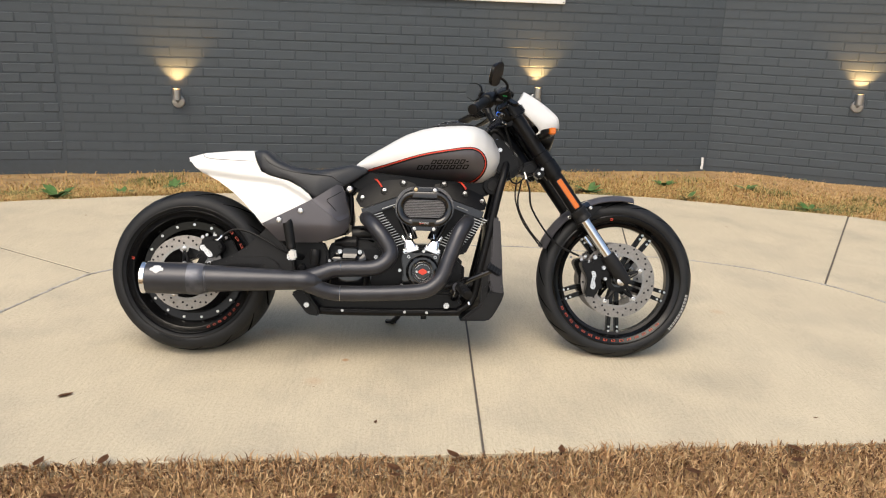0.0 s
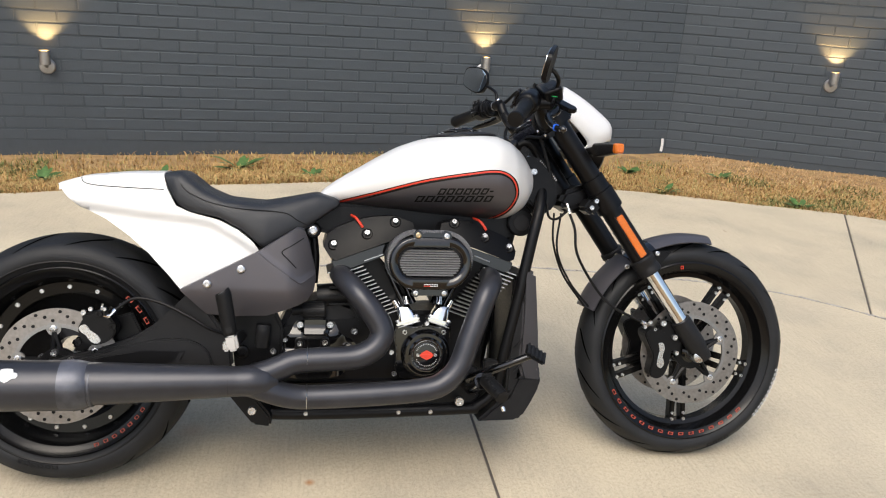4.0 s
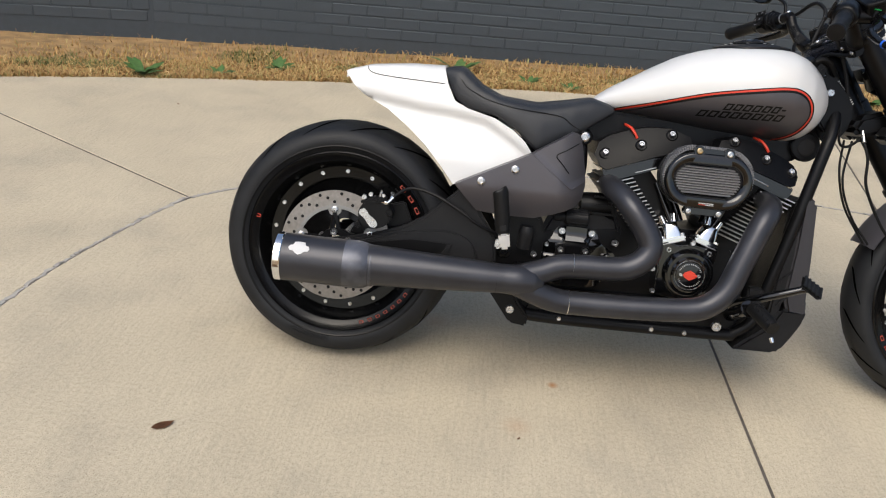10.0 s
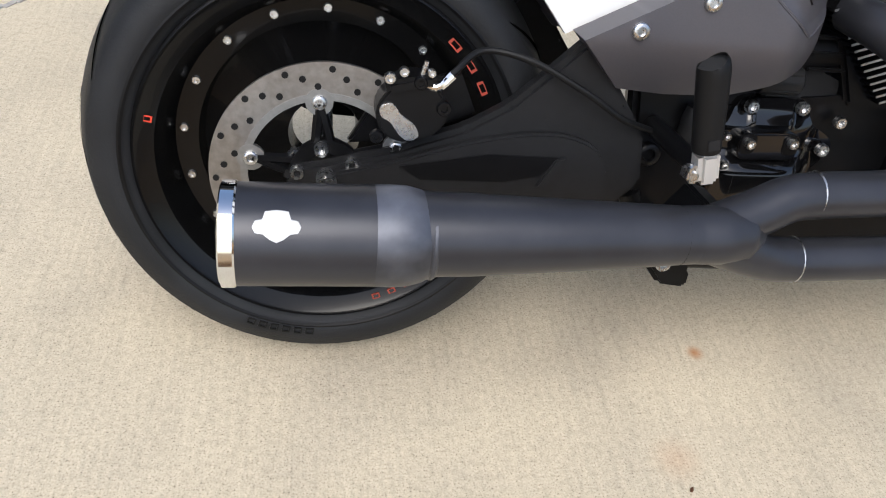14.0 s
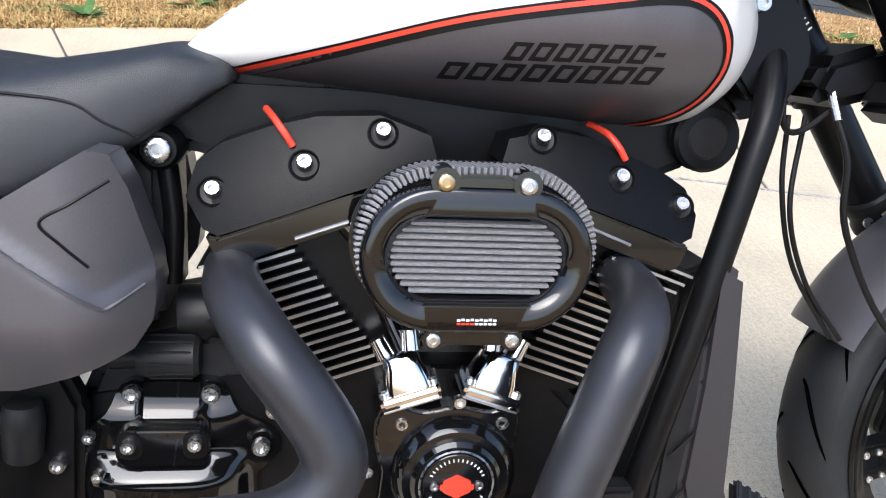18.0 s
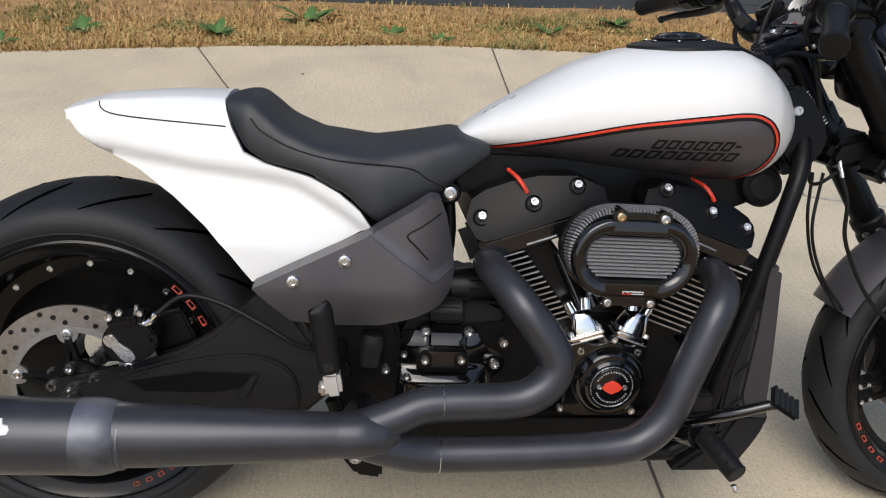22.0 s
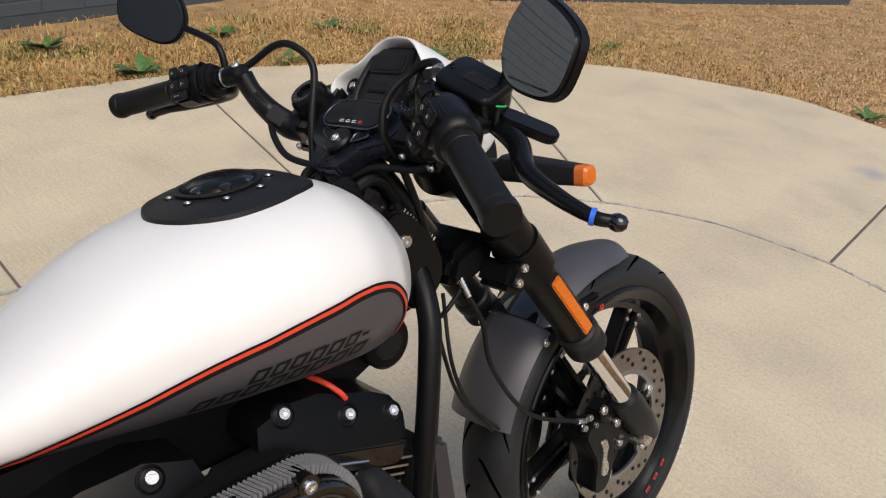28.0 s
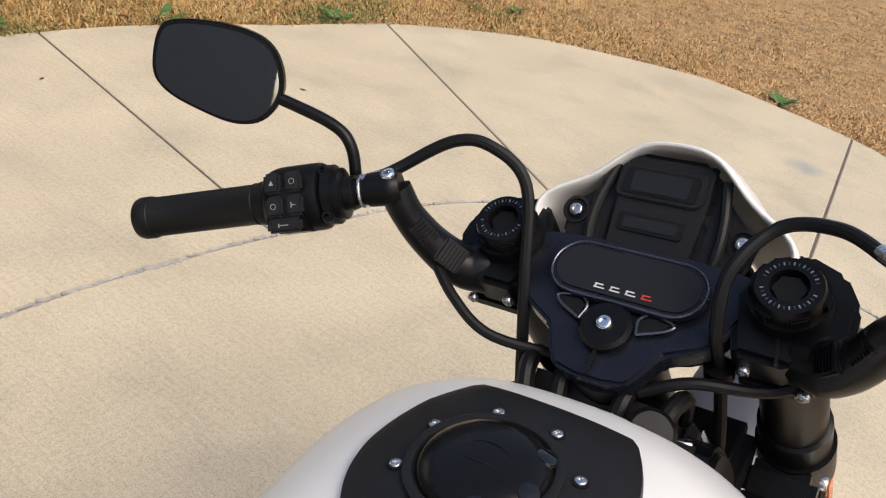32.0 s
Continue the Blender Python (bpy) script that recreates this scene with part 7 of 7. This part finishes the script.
part("rear_header", tube([(0.505, -0.285, 0.300), (0.560, -0.275, 0.318), (0.600, -0.268, 0.333), (0.650, -0.265, 0.338), (0.745, -0.262, 0.343), (0.790, -0.260, 0.362), (0.811, -0.255, 0.392), (0.808, -0.251, 0.420), (0.784, -0.245, 0.458), (0.757, -0.233, 0.490), (0.737, -0.207, 0.511), (0.718, -0.162, 0.525), (0.710, -0.11, 0.530)], [0.031, 0.030, 0.0295, 0.0295, 0.0295, 0.0295, 0.0295, 0.0295, 0.0295, 0.0290, 0.0285, 0.0275, 0.026], 6, 24), EXH, ex, "satin black rear exhaust header")
part("front_header", tube([(0.505, -0.290, 0.285), (0.560, -0.280, 0.262), (0.600, -0.272, 0.250), (0.650, -0.268, 0.247), (0.800, -0.266, 0.252), (0.925, -0.264, 0.262), (0.975, -0.262, 0.282), (1.008, -0.258, 0.320), (1.030, -0.252, 0.380), (1.052, -0.245, 0.440), (1.071, -0.236, 0.487), (1.087, -0.217, 0.511), (1.100, -0.180, 0.525), (1.106, -0.11, 0.530)], [0.031, 0.030, 0.0295, 0.029, 0.029, 0.029, 0.029, 0.029, 0.029, 0.029, 0.0288, 0.0280, 0.0270, 0.026], 6, 24), EXH, ex, "satin black front exhaust header")
part("collector", tube([(0.440, -0.294, 0.294), (0.480, -0.293, 0.294), (0.505, -0.291, 0.294), (0.535, -0.284, 0.292), (0.56, -0.278, 0.290)], [0.035, 0.036, 0.037, 0.036, 0.022], 5, 26), EXH, ex)
part("mid_pipe", tube([(0.130, -0.297, 0.292), (0.20, -0.297, 0.292), (0.35, -0.296, 0.293), (0.47, -0.294, 0.294)], [0.0495, 0.048, 0.041, 0.0352], 5, 32), EXH, ex, "tapered satin black pipe")
muf = part("muffler", lathe([(0.048, 0.150), (0.052, 0.140), (0.0565, 0.120), (0.0575, 0.10), (0.0575, -0.064), (0.052, -0.064)], (0.0, -0.297, 0.289), "x", 44), EXH, ex, "satin black muffler can")
part("weld_band", lathe([(0.0495, 0.146), (0.0532, 0.139), (0.0574, 0.122), (0.0581, 0.108), (0.0579, 0.086), (0.0570, 0.086)], (0.0, -0.297, 0.289), "x", 44), WELD, muf, "heat-tinted weld band")
part("end_cap", lathe([(0.0578, -0.062), (0.0595, -0.064), (0.0595, -0.078), (0.056, -0.080), (0.050, -0.076), (0.049, -0.026)], (0.0, -0.297, 0.289), "x", 44), CHROME, muf, "chrome end ring")
part("weld_bead", lathe([(0.048, 0.146), (0.0505, 0.149), (0.0505, 0.152), (0.048, 0.155)], (0.0, -0.297, 0.2895), "x", 44), WELD, muf)
EM = [(-0.019 + x * 1.0, 0.323 + z) for x, z in ((-0.025, 0.0), (-0.022, 0.005), (-0.015, 0.006), (-0.012, 0.012), (0.0, 0.013), (0.012, 0.012), (0.015, 0.006), (0.022, 0.005), (0.025, 0.0), (0.022, -0.005), (0.014, -0.006), (0.007, -0.011), (0.0, -0.014), (-0.007, -0.011), (-0.014, -0.006), (-0.022, -0.005))]
part("badge", sheet(EM, 0.0, 0.003, lambda x, y, z: (x, -0.2985 + y - math.sqrt(max(0, 0.0577 ** 2 - (z - 0.289) ** 2)), z), 0.006), PALE, muf, "pale metal badge plate")
for x, y, z in ((0.632, -0.265, 0.338), (0.632, -0.268, 0.247)):
    part("joint_seam", lathe([(0.0295, -0.0012), (0.0305, 0), (0.0295, 0.0012)], (x, y, z), "x", 30, closed=False), STEEL, ex)
part("joint_seam", lathe([(0.0358, -0.001), (0.0366, 0), (0.0358, 0.001)], (0.452, -0.294, 0.2935), "x", 30), INK, ex)
part("muffler_bracket", prism([(0.455, 0.26), (0.50, 0.32), (0.53, 0.31), (0.50, 0.24)], -0.262, -0.19, 0.004), SATIN, ex)

# ---- foot controls ----
pp = new("passenger_peg")
pp.parent = bike
part("peg_rubber", tube([(0.436, -0.302, 0.506), (0.438, -0.302, 0.500), (0.446, -0.302, 0.455), (0.453, -0.302, 0.412), (0.454, -0.302, 0.406)], [0.0165, 0.0185, 0.0180, 0.0165, 0.0145], 4, 22), GRIPRUB, pp, "folded black rubber passenger peg")
part("peg_print", prism([(0.444, 0.425), (0.458, 0.428), (0.461, 0.414), (0.447, 0.412)], -0.3195, -0.317, 0.001), PLASTIC, pp)
part("peg_clevis", box((0.459, -0.300, 0.388), (0.026, 0.030, 0.040), 0.006, Matrix.Rotation(radians(-10), 4, "Y")), mat("cast_aluminium", (0.6, 0.59, 0.57), 0.45, 0.7), pp, "cast aluminium clevis")
part("clevis_ear", box((0.446, -0.296, 0.376), (0.016, 0.026, 0.018), 0.004), STEEL, pp)
part("peg_mount", tube([(0.465, -0.13, 0.372), (0.463, -0.20, 0.375), (0.462, -0.285, 0.378)], 0.013, 3, 14), SATIN, pp)
bolt((0.444, -0.30, 0.384), 0.007, 0.008, pp)
fp = new("footpeg")
fp.parent = bike
part("peg_arm", tube([(1.060, -0.150, 0.235), (1.064, -0.22, 0.262), (1.068, -0.258, 0.280)], [0.018, 0.017, 0.021], 4, 16), GLOSS, fp)
pg = part("peg_body", tube([(1.074, -0.262, 0.284), (1.088, -0.300, 0.273), (1.102, -0.338, 0.258)], [0.017, 0.019, 0.017], 4, 16), GRIPRUB, fp, "ribbed black rider peg")
for k in range(6):
    p = Vector((1.076, -0.270, 0.299)) + Vector((0.025, -0.070, -0.030)) * (k / 5)
    part("peg_rib", box(p, (0.030, 0.006, 0.008), 0.002, Matrix.Rotation(radians(20), 4, "Z")), PLASTIC, pg)
bolt((1.104, -0.330, 0.234), 0.005, 0.012, fp, CHROME, axis=(0.3, -0.3, -0.9))
bp_ = new("brake_pedal")
bp_.parent = bike
part("pedal_arm", tube([(1.050, -0.165, 0.262), (1.095, -0.222, 0.298), (1.135, -0.246, 0.320), (1.182, -0.260, 0.342)], [0.013, 0.012, 0.010, 0.009], 5, 14), GLOSS, bp_, "gloss black brake pedal arm")
PADM = Matrix.Rotation(radians(31), 4, "Y") @ Matrix.Rotation(radians(38), 4, "X")
PADC = Vector((1.200, -0.268, 0.350))
pad = part("pedal_pad", box(PADC, (0.060, 0.042, 0.012), 0.0055, PADM), GRIPRUB, bp_, "ribbed pedal pad")
for k in range(5):
    part("pad_rib", box(PADC + PADM @ Vector((-0.024 + k * 0.012, 0, 0.0058)), (0.0065, 0.038, 0.004), 0.0015, PADM), RUBBER, pad)
part("pad_stem", tube([(1.178, -0.259, 0.340), (1.192, -0.264, 0.344)], 0.008, 1, 12), GLOSS, bp_)
part("brake_spring", tube([(1.02, -0.15, 0.27), (1.075, -0.16, 0.285)], 0.010, 1, 12), PLASTIC, bp_)
for k in range(7):
    part("coil", lathe([(0.0095, -0.002), (0.012, 0), (0.0095, 0.002)], (1.024 + k * 0.008, -0.150 - k * 0.0015, 0.2712 + k * 0.0022), (0.96, -0.1, 0.2), 14), PLASTIC, bp_)
part("switch_box", box((1.110, -0.150, 0.295), (0.04, 0.03, 0.035), 0.005), PLASTIC, bp_)
# side stand on the far side
ss = new("side_stand")
ss.parent = bike
part("stand_leg", tube([(0.86, 0.12, 0.17), (0.84, 0.20, 0.115), (0.81, 0.277, 0.078)], 0.011, 3, 14), SATIN, ss, "black side stand leg")
part("stand_foot", box((0.805, 0.285, 0.0795), (0.05, 0.03, 0.009), 0.003, Matrix.Rotation(radians(14.5), 4, "X")), SATIN, ss)
part("left_case", prism(outline([(0.55, 0.30), (0.58, 0.40), (0.70, 0.42), (0.90, 0.41), (1.0, 0.36), (1.01, 0.27), (0.95, 0.22), (0.62, 0.22)], 4), 0.12, 0.19, 0.012), GLOSS, bike, "gloss black primary cover")
part("drain_plug", lathe([(0.012, -0.02), (0.012, 0.0)], (0.945, -0.02, 0.150), "z", 12), SATIN, bike)
